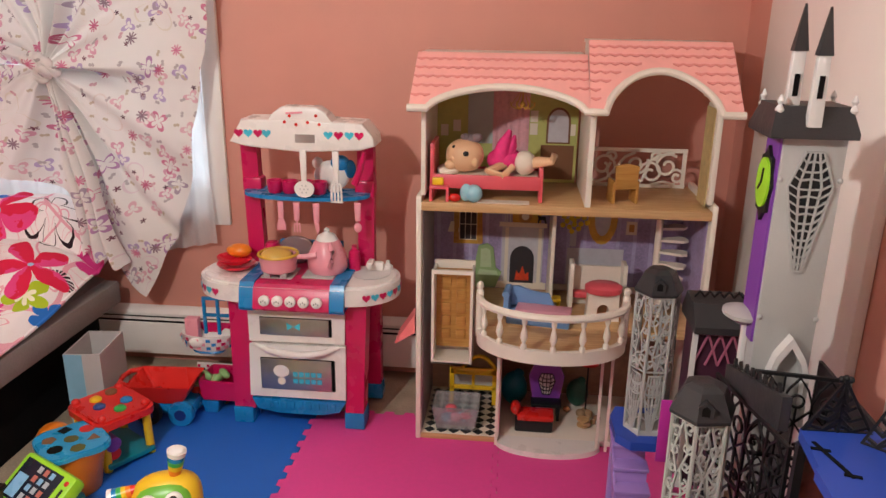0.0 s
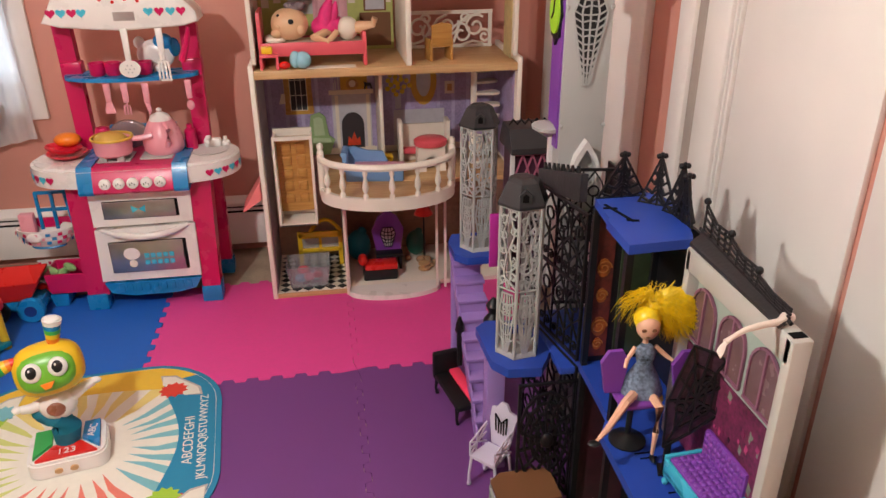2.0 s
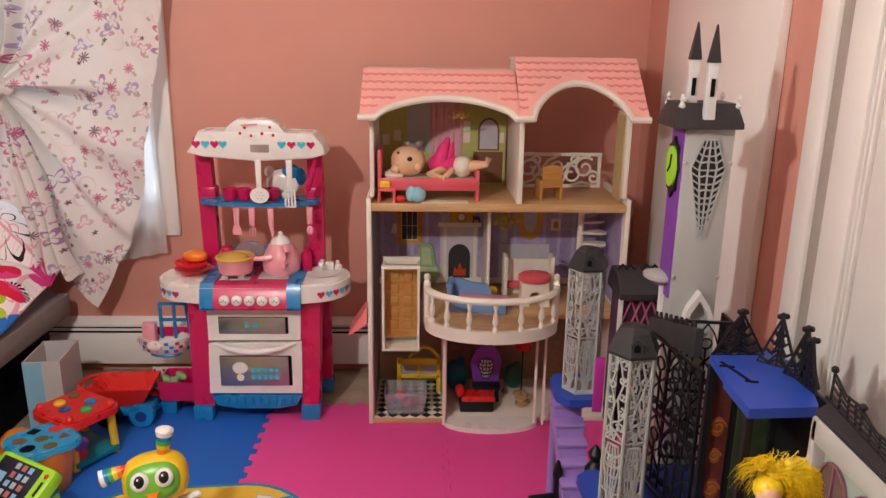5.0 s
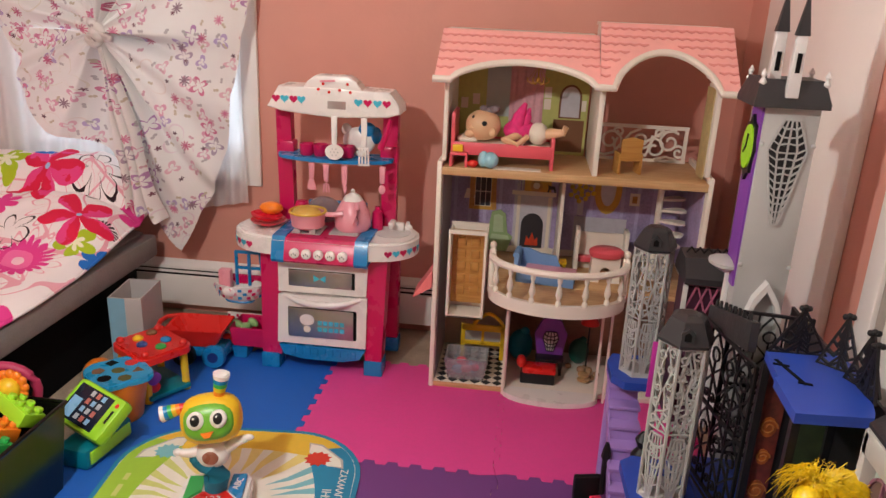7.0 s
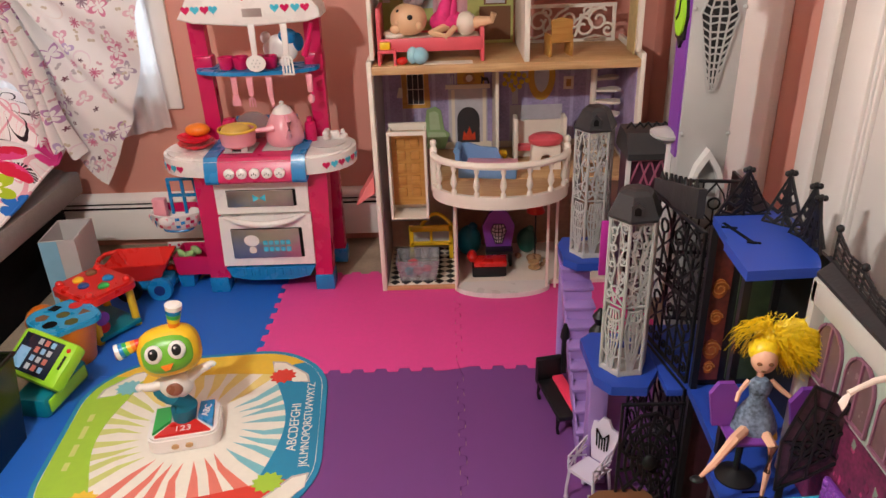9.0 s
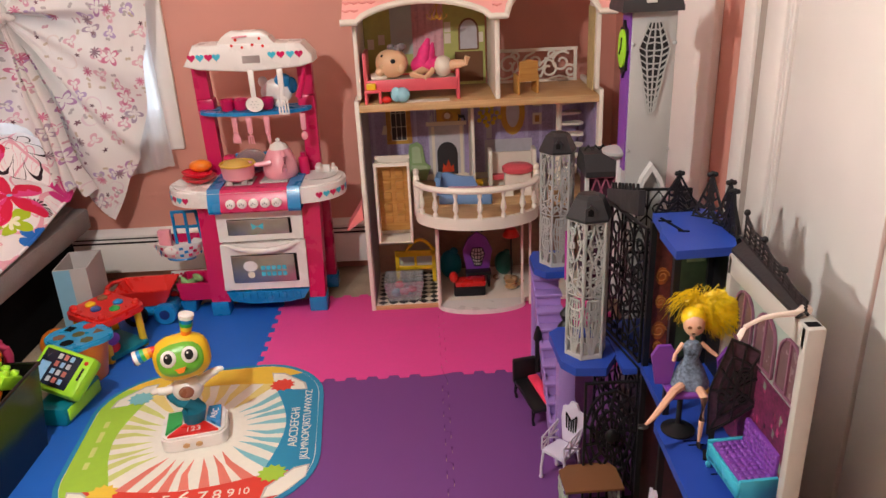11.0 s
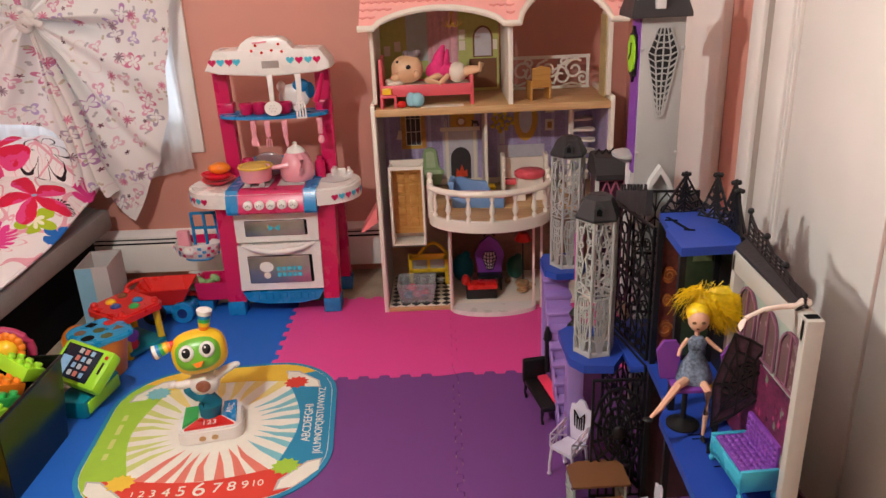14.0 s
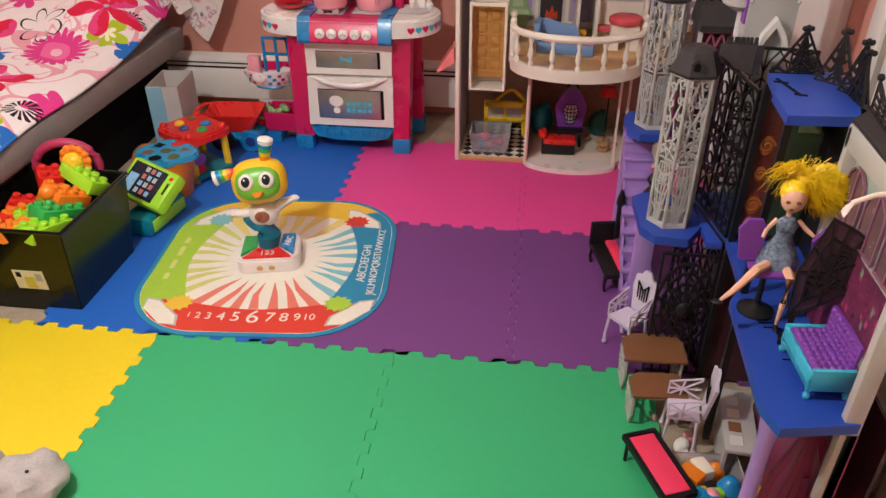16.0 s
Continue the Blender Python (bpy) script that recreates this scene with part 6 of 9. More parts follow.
PINKPRINT, MINTPRINT = mat("rose_print", (0.42, 0.05, 0.16), 0.5, 0, 0.5, 90), mat("dull_mint_print", (0.20, 0.26, 0.20), 0.5, 0, 0.4, 90)
for i in range(46):
    y, z = 0.282 + 0.25 * fr_.random(), 0.395 + 0.165 * fr_.random()
    w_, h_ = fr_.uniform(0.003, 0.008), fr_.uniform(0.008, 0.022)
    part("figure_print", B().prism([(y, z), (y + w_, z + h_ * 0.2), (y + w_ * 0.8, z + h_), (y - w_ * 0.4, z + h_ * 0.7)], "x", GW + 0.0160 + 0.00002 * i, GW + 0.0172), (PINKPRINT, PLUM, MINTPRINT, PINKPRINT, BLACKP)[i % 5], cs, smooth=0)
part("small_figure_print", B().box(GW + 0.0155, GW + 0.017, 0.345, 0.355, 0.455, 0.475), YELLOW, cs)
part("small_figure_print", B().box(GW + 0.0155, GW + 0.017, 0.345, 0.355, 0.440, 0.455), CYAN, cs)
rf = B()
quad = [(0.520, 0.543, 0.7450), (0.548, 0.551, 0.7600), (0.529, 0.288, 0.7500), (0.515, 0.286, 0.7450)]
lo_, hi_ = [rf.bm.verts.new(p) for p in quad], [rf.bm.verts.new((x, y, z + 0.006)) for x, y, z in quad]
rf.bm.faces.new(lo_), rf.bm.faces.new(hi_)
for k in range(4):
    rf.bm.faces.new((lo_[k], lo_[(k + 1) % 4], hi_[(k + 1) % 4], hi_[k]))
bmesh.ops.recalc_face_normals(rf.bm, faces=rf.bm.faces)
part("gable_roof", rf, SLATE, cs, "black sloping roof edge")
part("socket", B().box(GW + 0.004, GW + 0.024, 0.262, 0.276, 0.7442, 0.7448), DARK, cs)
fs = []
for k in range(3):
    y, h = 0.012 + k * 0.088, 0.050 - k * 0.013
    fs += [[(y, 0), (y, h)], [(y, h - 0.004), (y + 0.040, h * 0.62), (y + 0.088, h * 0.72)]]
    for q in (0.25, 0.5, 0.75):
        fs.append([(y, h * q), (y + 0.044, h * q * 0.62), (y + 0.088, h * q * 0.78)])
    for q in (0.3, 0.6, 0.85):
        fs.append([(y + 0.088 * q, 0), (y + 0.088 * q * 0.92, h * 0.68)])
fs += [[(0, 0), (0.282, 0)]]
web_u = Vector((-0.062, -0.997, -0.036)).normalized()
fence = part("roof_fence", B().tube([Vector((0.545, 0.562, 0.764)) + web_u * t_ for t_ in (0, 0.14, 0.282)], 0.003, 6), BLACKP, cs, "black web fence")
for stroke in fs:
    part("fence_bar", B().tube([Vector((0.545, 0.562, 0.764)) + web_u * a_ + Vector((0, 0, b_)) for a_, b_ in stroke], 0.0021, 5), BLACKP, fence)
for k in range(3):
    part("post_tip", B().ball((0.544 - 0.0055 * k, 0.550 - 0.088 * k, 0.815 - k * 0.016), 0.006, 8), BLACKP, fence)

# things on the castle decks
stl = thing("doll_stool", "black pedestal doll stool with purple quilted seats", "doll chair", (0.446, 0.525, 0.3855))
part("foot", B().lathe([(0.032, 0), (0.032, 0.003), (0.02, 0.008), (0.006, 0.016), (0.005, 0.02)], (0, 0, 0), 20), BLACKP, stl)
part("stem", B().tube([(0, 0, 0.016), (0, 0, 0.095)], 0.0055, 8), BLACKP, stl)
part("seat", B().box(-0.034, 0.036, -0.040, 0.03, 0.093, 0.102, 0.004), PURP, stl, "purple quilted seat")
part("backrest", B().prism(coffin(-0.036, 0.185, 0.165, 0.105, 0.012, 0.024, 0.014)[:-1], "y", 0.0, 0.008), PURP, stl, "purple coffin-shaped backrest")
part("backrest", B().prism(coffin(0.085, 0.185, 0.160, 0.10, 0.014, 0.030, 0.018)[:-1], "y", -0.02, -0.012), PURP, stl, "purple coffin-shaped backrest")
dress = mat("blue_grey_dress", (0.17, 0.23, 0.32), 0.6, 0, 0.95, 170)
hair = mat("yellow_doll_hair", (0.90, 0.64, 0.015), 0.38, 0, 0.35, 160)
rng = random.Random(5)
hb = B()
hb.ball((0.050, 0.016, 0.146), (0.032, 0.020, 0.030), 14).ball((0.0, 0.005, 0.127), (0.0225, 0.0215, 0.0225), 18).ball((0.008, 0.010, 0.148), (0.013, 0.012, 0.010), 12)
root = Vector((0.008, 0.010, 0.150))
for i in range(1500):
    side = rng.random()
    if side < 0.88:
        c, rad = Vector((0.056, 0.014, 0.138)), Vector((0.044, 0.030, 0.044))
    elif side < 0.97:
        c, rad = Vector((-0.020, 0.012, 0.158)), Vector((0.032, 0.020, 0.022))
    else:
        c, rad = Vector((0.020, 0.012, 0.172)), Vector((0.050, 0.022, 0.022))
    w = Vector((rng.gauss(0, 1), rng.gauss(0, 1), rng.gauss(0, 1))).normalized() * rng.uniform(0.3, 1.0) ** 0.5
    goal = c + Vector((w.x * rad.x, w.y * rad.y, w.z * rad.z))
    mid = (root + goal) / 2 + Vector((rng.uniform(-0.01, 0.01), rng.uniform(-0.008, 0.008), 0.022))
    ph_, coil, turns = rng.uniform(0, 6.3), rng.uniform(0.002, 0.0075), rng.uniform(0.8, 2.4)
    turn_in = (c - goal).cross(Vector((0.2, 1, 0.1))).normalized() * (rng.choice((-1, 1)) * rng.uniform(0.015, 0.035))
    q = []
    for k in range(9):
        t = k / 8
        p = root.lerp(mid, t).lerp(mid.lerp(goal, t), t) + Vector((0, 0, -0.05 * max(0.0, t - 0.55) ** 1.3))
        p += turn_in * max(0.0, t - 0.45) ** 1.5 * 2 + (c - goal) * max(0.0, t - 0.6) ** 2
        g = coil * t
        q.append(p + Vector((g * math.cos(ph_ + turns * 6.3 * t), g * math.sin(ph_ + turns * 6.3 * t) * 0.6, g * math.sin(ph_ + turns * 6.3 * t + 1))))
    thick = rng.uniform(0.0004, 0.0008)
    hb.tube(q, [thick] * 7 + [thick * 0.8, thick * 0.3], 3)
sk = B().ball((0.0, -0.004, 0.118), (0.0195, 0.0185, 0.0235), 16).tube([(0, 0, 0.075), (0, 0, 0.105)], 0.005, 8)
sk.tube([(-0.016, -0.004, 0.078), (-0.03, -0.012, 0.06), (-0.034, -0.02, 0.048)], [0.0045, 0.004, 0.003], 6).tube([(0.016, -0.004, 0.08), (0.034, -0.006, 0.064), (0.045, -0.012, 0.058)], [0.0045, 0.004, 0.003], 6)
sk.tube([(-0.008, -0.015, 0.0), (-0.036, -0.055, 0.005), (-0.068, -0.08, -0.03), (-0.085, -0.09, -0.045)], [0.009, 0.008, 0.0055, 0.003], 7)
sk.tube([(0.01, -0.015, 0.0), (0.02, -0.055, -0.005), (0.018, -0.06, -0.05), (0.016, -0.062, -0.095)], [0.009, 0.008, 0.0055, 0.003], 7)
dr_ = B().lathe([(0.034, -0.012), (0.036, 0.0), (0.024, 0.03), (0.013, 0.05), (0.018, 0.075), (0.010, 0.085)], (0, -0.008, 0), 18, None, (1, 0.8))
sh = B().ball((-0.090, -0.094, -0.047), (0.011, 0.008, 0.004), 8).ball((0.016, -0.068, -0.1), (0.005, 0.011, 0.004), 8)
hem = B().lathe([(0.038, -0.016), (0.035, -0.008)], (0, -0.010, 0), 18, None, (1, 0.85))
lips = B().ball((-0.003, -0.0215, 0.107), (0.004, 0.002, 0.0016), 6).ball((-0.010, -0.0205, 0.119), (0.0045, 0.002, 0.003), 6).ball((0.006, -0.0212, 0.120), (0.0045, 0.002, 0.003), 6)
multi("fashion_doll", [(sk, SKIN), (hb, hair), (dr_, dress), (hem, YELLOW), (sh, BLACKP), (lips, BROWN)], "yellow-haired fashion doll in a blue-grey dress seated on a stool", "doll", (0.461, 0.532, 0.494), -10)
sofa = thing("doll_sofa", "light blue doll sofa with a purple quilted cushion", "doll sofa", (0.501, 0.360, 0.3855), 4)
part("frame", B().box(-0.036, 0.034, -0.062, -0.055, 0.018, 0.06, 0.002).box(-0.036, -0.03, -0.062, 0.062, 0.02, 0.05, 0.002).box(-0.036, 0.034, 0.055, 0.062, 0.018, 0.055, 0.002).box(-0.036, 0.034, -0.06, 0.06, 0.02, 0.028), AQUA, sofa)
for x in (-0.032, 0.028):
    for y in (-0.056, 0.056):
        part("leg", B().lathe([(0.004, 0), (0.006, 0.006), (0.003, 0.012), (0.006, 0.022)], (x, y, 0), 8), AQUA, sofa)
qb = B().box(-0.03, 0.03, -0.055, 0.055, 0.028, 0.054, 0.004)
for i in range(5):
    for j in range(9):
        qb.ball((-0.022 + i * 0.011, -0.046 + j * 0.0115, 0.054), (0.006, 0.006, 0.003), 6)
part("cushion", qb, PURP, sofa, "purple quilted cushion")
qb = B().box(0.024, 0.034, -0.055, 0.055, 0.054, 0.10, 0.004)
for i in range(4):
    for j in range(9):
        qb.ball((0.024, -0.046 + j * 0.0115, 0.06 + i * 0.011), (0.003, 0.006, 0.006), 6)
part("cushion_back", qb, PURP, sofa, "purple quilted backrest")
scr = thing("doll_screen", "dark plastic doll folding panel with a web edge", "doll screen", (0.500, 0.432, 0.3855), -20)
SCR = [(-0.033, 0.052), (-0.036, 0.141), (-0.024, 0.190), (-0.009, 0.246), (0.016, 0.238), (0.040, 0.225), (0.042, 0.18), (0.041, 0.125), (0.004, 0.085)]
part("panel", B().prism(SCR, "y", -0.001, 0.001), mat("dark_plum_print", (0.055, 0.022, 0.04), 0.4, 0, 0.7, 120), scr)
wv = [SCR + SCR[:1]] + [[(0.006, 0.15), p] for p in SCR] + [curl(0.018, 0.18, 0.014, 0.4, 1.4), curl(-0.014, 0.13, 0.014, 2.4, 1.4, -1), curl(0.02, 0.13, 0.011, 1.0, 1.3)]
for q in (0.35, 0.65):
    wv.append([(0.006 + (x - 0.006) * q, 0.15 + (z - 0.15) * q) for x, z in SCR + SCR[:1]])
part("web_edge", B().bars(wv, (0, -0.003, 0), (1, 0, 0), (0, 0, 1), 0.0035, 0.004), BLACKP, scr, smooth=0)
part("foot", B().box(-0.030, -0.020, -0.004, 0.004, 0.0, 0.062, 0.001).box(-0.036, 0.026, -0.014, 0.014, 0, 0.004), BLACKP, scr)
# Detached doll arm with its hand, lying across the gable beam.
ab = B().tube([(0.540, 0.299, 0.753), (0.530, 0.296, 0.753), (0.518, 0.292, 0.7515), (0.485, 0.281, 0.756), (0.460, 0.273, 0.757), (0.440, 0.267, 0.752), (0.430, 0.264, 0.748)], [0.006, 0.0095, 0.005, 0.0042, 0.0036, 0.003, 0.004], 8)
for k in range(4):
    ab.tube([(0.431, 0.264, 0.748), (0.424, 0.262 - 0.002 * k, 0.745 - 0.002 * k), (0.419, 0.261 - 0.003 * k, 0.737 - 0.001 * k)], [0.002, 0.0018, 0.0012], 5)
solo("toy_bone_limb", ab, mat("pale_bone_plastic", (0.78, 0.66, 0.58), 0.4), "loose pale plastic doll arm resting on the castle roof", "toy")

# ---------------------------------------------------------------- play rug
RCX, RCY = -0.700, 1.140
rug = thing("play_rug", "rounded square cloth play rug with colourful rays and numbers", "play rug", (RCX, RCY, 0), 5)
R_BLUE = mat("rug_blue_print", (0.02, 0.24, 0.42), 0.8, 0, 0.06, 60, 0.3, 600)
R_CREAM = mat("rug_cream_print", (0.80, 0.76, 0.67), 0.8, 0, 0.05, 60, 0.3, 600)
R_YEL = mat("rug_yellow_print", (0.80, 0.52, 0.05), 0.8, 0, 0.06, 60, 0.3, 600)
R_LIME = mat("rug_lime_print", (0.36, 0.58, 0.05), 0.8, 0, 0.06, 60, 0.3, 600)
R_PALELIME = mat("rug_pale_lime_print", (0.60, 0.64, 0.20), 0.8, 0, 0.06, 60, 0.3, 600)
R_RED = mat("rug_red_print", (0.68, 0.05, 0.03), 0.8, 0, 0.06, 60, 0.3, 600)
R_PALERED = mat("rug_pale_red_print", (0.74, 0.20, 0.15), 0.8, 0, 0.06, 60, 0.3, 600)
R_AQUA = mat("rug_aqua_print", (0.20, 0.50, 0.56), 0.8, 0, 0.06, 60, 0.3, 600)
R_PALEYEL = mat("rug_pale_yellow_print", (0.78, 0.64, 0.22), 0.8, 0, 0.06, 60, 0.3, 600)
R_GREY = mat("rug_grey_print", (0.48, 0.45, 0.42), 0.8, 0, 0.06, 60, 0.3, 600)


def rrect(hx, hy, r, n=8, bulge=0.012):
    pts = []
    for cx, cy, a in ((hx - r, hy - r, 0), (-hx + r, hy - r, 90), (-hx + r, -hy + r, 180), (hx - r, -hy + r, 270)):
        pts += arc(cx, cy, r, r, a, a + 90, n)
    return [(x * (1 + bulge * (1 - (y / hy) ** 2) / hx), y * (1 + bulge * (1 - (x / hx) ** 2) / hy)) for x, y in pts]


HX, HY = 0.337, 0.348
part("backing", B().prism(rrect(HX, HY, 0.195), "z", 0.0005, 0.0040), R_BLUE, rug, "blue bound edge")
part("ground", B().prism(rrect(HX - 0.014, HY - 0.014, 0.182), "z", 0.0035, 0.0046), R_CREAM, rug, "cream printed ground")


def band(side, inset, depth, material, z, wave=0.02, ends=0.70):
    """A coloured field along one side, with a wavy inner edge."""
    n = 30
    half = (HX if side in "ns" else HY)
    dep = (HY if side in "ns" else HX)
    out, inn = [], []
    R_ = 0.182
    for i in range(n + 1):
        s = -ends + 2 * ends * i / n
        x = s * half
        over = max(0.0, abs(x) - (half - 0.014 - R_))
        out.append((x, dep - inset + 0.010 * (1 - s * s) - (R_ - math.sqrt(max(0.0, R_ * R_ - over * over)))))
        inn.append((x * 0.93, min(out[-1][1] - 0.004, dep - depth + wave * math.cos(s * 3.3))))
    pts = out + inn[::-1]
    turn = {"n": lambda p: p, "s": lambda p: (-p[0], -p[1]), "e": lambda p: (p[1], -p[0]), "w": lambda p: (-p[1], p[0])}[side]
    return part("field", B().prism([turn(p) for p in pts], "z", 0.0042, z), material, rug)


def rays(a0, a1, n, r0, reach, material, z):
    for i in range(n):
        a = radians(a0 + (a1 - a0) * (i + 0.5) / n)
        w = radians((a1 - a0) / n * 0.27)
        pts = []
        for s in (-1, 1):
            ang = a + s * w
            m = min(reach[0] / max(abs(math.cos(ang)), 1e-4), reach[1] / max(abs(math.sin(ang)), 1e-4))
            pts.append((m * math.cos(ang), m * math.sin(ang)))
        mid = a + 0.05 * math.sin(i * 1.7)
        rm = (r0 + min(reach)) * 0.5
        inner = (r0 * math.cos(a + 0.04), r0 * math.sin(a + 0.04))
        q0 = (rm * math.cos(mid - w * 0.8), rm * math.sin(mid - w * 0.8))
        q1 = (rm * math.cos(mid + w * 0.8), rm * math.sin(mid + w * 0.8))
        part("ray", B().prism([inner, q0, pts[0], pts[1], q1], "z", 0.0044, z), material, rug, smooth=0)


rays(45, 135, 6, 0.13, (0.36, 0.255), R_PALEYEL, 0.0050)
rays(135, 225, 8, 0.13, (0.255, 0.36), R_PALELIME, 0.0050)
rays(228, 312, 7, 0.12, (0.36, 0.245), R_PALERED, 0.0050)
rays(-46, 45, 8, 0.13, (0.255, 0.36), R_AQUA, 0.0050)
band("n", 0.015, 0.112, R_YEL, 0.0054, 0.016, 0.86)
band("w", 0.015, 0.125, R_LIME, 0.0055, 0.03, 0.80)
band("s", 0.015, 0.12, R_RED, 0.0056, 0.02, 0.84)
band("e", 0.015, 0.125, R_BLUE, 0.0055, 0.03, 0.80)
for (x, y), m_, a in (((0.235, 0.235), R_RED, 0.3), ((-0.238, 0.235), R_AQUA, 1.0), ((-0.225, -0.245), R_YEL, 0.5), ((0.242, -0.235), R_LIME, 0.0)):
    k = 1 if x * y > 0 else -1
    mm = Matrix.Translation((x * 1.04, y * 1.04, 0)) @ Matrix.Rotation(radians(-45 * k), 4, "Z")
    part("corner_patch", B().prism([(-0.085, -0.012), (-0.05, 0.012), (0.05, 0.012), (0.085, -0.012), (0.05, -0.035), (-0.05, -0.035)], "z", 0.0044, 0.0058, mm), R_GREY, rug)
    part("corner_patch", B().prism([(-0.075, -0.012), (-0.045, 0.006), (0.045, 0.006), (0.075, -0.012), (0.045, -0.04), (-0.045, -0.04)], "z", 0.0044, 0.0062, mm), R_CREAM, rug)
    blob = []
    for i in range(22):
        r = 0.030 if i % 2 else 0.040
        blob.append((x * 0.92 + r * math.cos(a + i * math.pi / 11), y * 0.92 + r * 0.9 * math.sin(a + i * math.pi / 11)))
    part("corner_motif", B().prism(blob, "z", 0.0044, 0.0068), m_, rug)
xs = (-0.168, -0.143, -0.115, -0.081, -0.043, 0.003, 0.048, 0.085, 0.119, 0.150)
sz = (0.026, 0.034, 0.038, 0.046, 0.054, 0.074, 0.054, 0.050, 0.042, 0.034)
for i in range(10):
    yy = -0.282 + 0.022 * (i / 9 - 0.5) ** 2
    words("number", str(i + 1), sz[i], Matrix.Translation((xs[i] + 0.005, yy, 0.0059)), R_CREAM, rug, 0.0004)
words("lettering", "ABCDEFGHI", 0.036, Matrix.Translation((0.268, -0.015, 0.0058)) @ Matrix.Rotation(radians(90), 4, "Z"), R_CREAM, rug, 0.0004)
words("lettering", "JKLMNOPQRSTUVWXYZ", 0.031, Matrix.Translation((0.302, 0.0, 0.0058)) @ Matrix.Rotation(radians(90), 4, "Z"), R_CREAM, rug, 0.0004)
for i, (y, w_) in enumerate(((0.09, 0.03), (0.03, 0.05), (-0.04, 0.045), (-0.10, 0.03))):
    part("faint_bar", B().box(-0.292, -0.278, y - w_ / 2, y + w_ / 2, 0.0054, 0.0058), R_PALELIME, rug)

# ---------------------------------------------------------------- toy robot
rb = thing("toy_robot", "yellow and white toy robot with striped ears on a white base", "toy robot", (-0.708, 1.135, 0.0068), 12)
rb.matrix_basis = rb.matrix_basis @ Matrix.Scale(0.94, 4)
bs = part("base", B().prism(rrect(0.092, 0.075, 0.028, 6, 0.004), "z", 0, 0.038).prism(rrect(0.088, 0.071, 0.026, 6, 0.004), "z", 0.038, 0.045), WHITEP, rb, "white rounded base")
part("red_key", B().prism([(-0.072, -0.067), (0.072, -0.067), (0.032, -0.016), (-0.032, -0.016)], "z", 0.043, 0.052), RED, bs, "red key")
part("green_key", B().prism([(-0.078, -0.055), (-0.036, -0.008), (-0.036, 0.055), (-0.078, 0.055)], "z", 0.043, 0.053), GREEN, bs, "green key")
part("blue_key", B().prism([(0.078, -0.055), (0.036, -0.008), (0.04, 0.058), (0.078, 0.058)], "z", 0.043, 0.055), CYAN, bs, "blue key")
words("lettering", "123", 0.031, Matrix.Translation((0, -0.049, 0.0525)), WHITEP, bs)
words("lettering", "ABC", 0.027, Matrix.Translation((0.06, 0.012, 0.0555)) @ Matrix.Rotation(radians(80), 4, "Z"), WHITEP, bs)
for x in (-0.022, 0.014):
    part("socket", B().prism(arc(x, 0.018, 0.010, 0.007, 0, 360, 12)[:-1], "y", -0.082, -0.076), OAK, bs)
part("lower_body", B().tube([(0.0, 0.0, 0.05), (0.006, 0.0, 0.09), (-0.002, 0.0, 0.13), (-0.03, 0.004, 0.125), (-0.045, 0.0, 0.142)], [0.03, 0.036, 0.034, 0.022, 0.018], 12).ball((-0.046, 0, 0.146), 0.018, 10), mat("robot_teal", (0.005, 0.17, 0.26), 0.6), rb, "teal legs")
part("collar", B().lathe([(0.031, 0), (0.031, 0.008), (0.027, 0.012)], (0, 0.006, 0.046), 16), WHITEP, rb)
part("torso", B().ball((0, 0, 0.165), (0.046, 0.038, 0.042), 16), WHITEP, rb, "white torso")
part("badge", B().ball((-0.001, -0.033, 0.168), (0.022, 0.008, 0.02), 12), mat("brown_badge", (0.28, 0.10, 0.06), 0.3), rb)
part("arm", B().tube([(0.035, 0, 0.178), (0.065, 0.0, 0.198), (0.09, 0, 0.208)], [0.016, 0.013, 0.011], 10).ball((0.096, -0.002, 0.212), (0.015, 0.01, 0.009), 8), WHITEP, rb)
part("arm", B().tube([(-0.035, 0, 0.172), (-0.06, -0.006, 0.168), (-0.082, -0.01, 0.172)], [0.016, 0.013, 0.011], 10).ball((-0.09, -0.01, 0.174), (0.013, 0.012, 0.01), 8), WHITEP, rb)
tilt = Matrix.Rotation(radians(-6), 4, "Y")
hd = part("head", B().blob((0, 0, 0.268), (0.080, 0.056, 0.067), 2.7, 28, tilt), YELLOW, rb, "yellow hooded head")
part("face", B().blob((0, -0.030, 0.264), (0.066, 0.034, 0.051), 2.6, 26, tilt), mat("robot_face_green", (0.16, 0.46, 0.04), 0.35), hd, "green face")
for x in (-0.029, 0.029):
    z = 0.270 + 0.1 * x
    part("eye", B().ball((x, -0.0625, z), (0.0225, 0.011, 0.0245), 14), WHITEP, hd)
    part("pupil", B().ball((x, -0.070, z + 0.001), (0.013, 0.006, 0.0155), 12), BLACKP, hd)
    part("glint", B().ball((x - 0.003, -0.0755, z + 0.007), (0.003, 0.002, 0.003), 6), WHITEP, hd)
hd.matrix_basis = Matrix.Translation((0, 0.006, 0.262)) @ Matrix.Rotation(radians(-24), 4, "X") @ Matrix.Translation((0, 0, -0.262))
part("mouth", B().prism([(-0.014, 0.236), (0.018, 0.241), (0.009, 0.225), (-0.004, 0.223)], "y", -0.0715, -0.055), ORANGE, hd)
STRIPES = (RED, ORANGE, YELLOW, GREEN, CYAN, WHITEP)
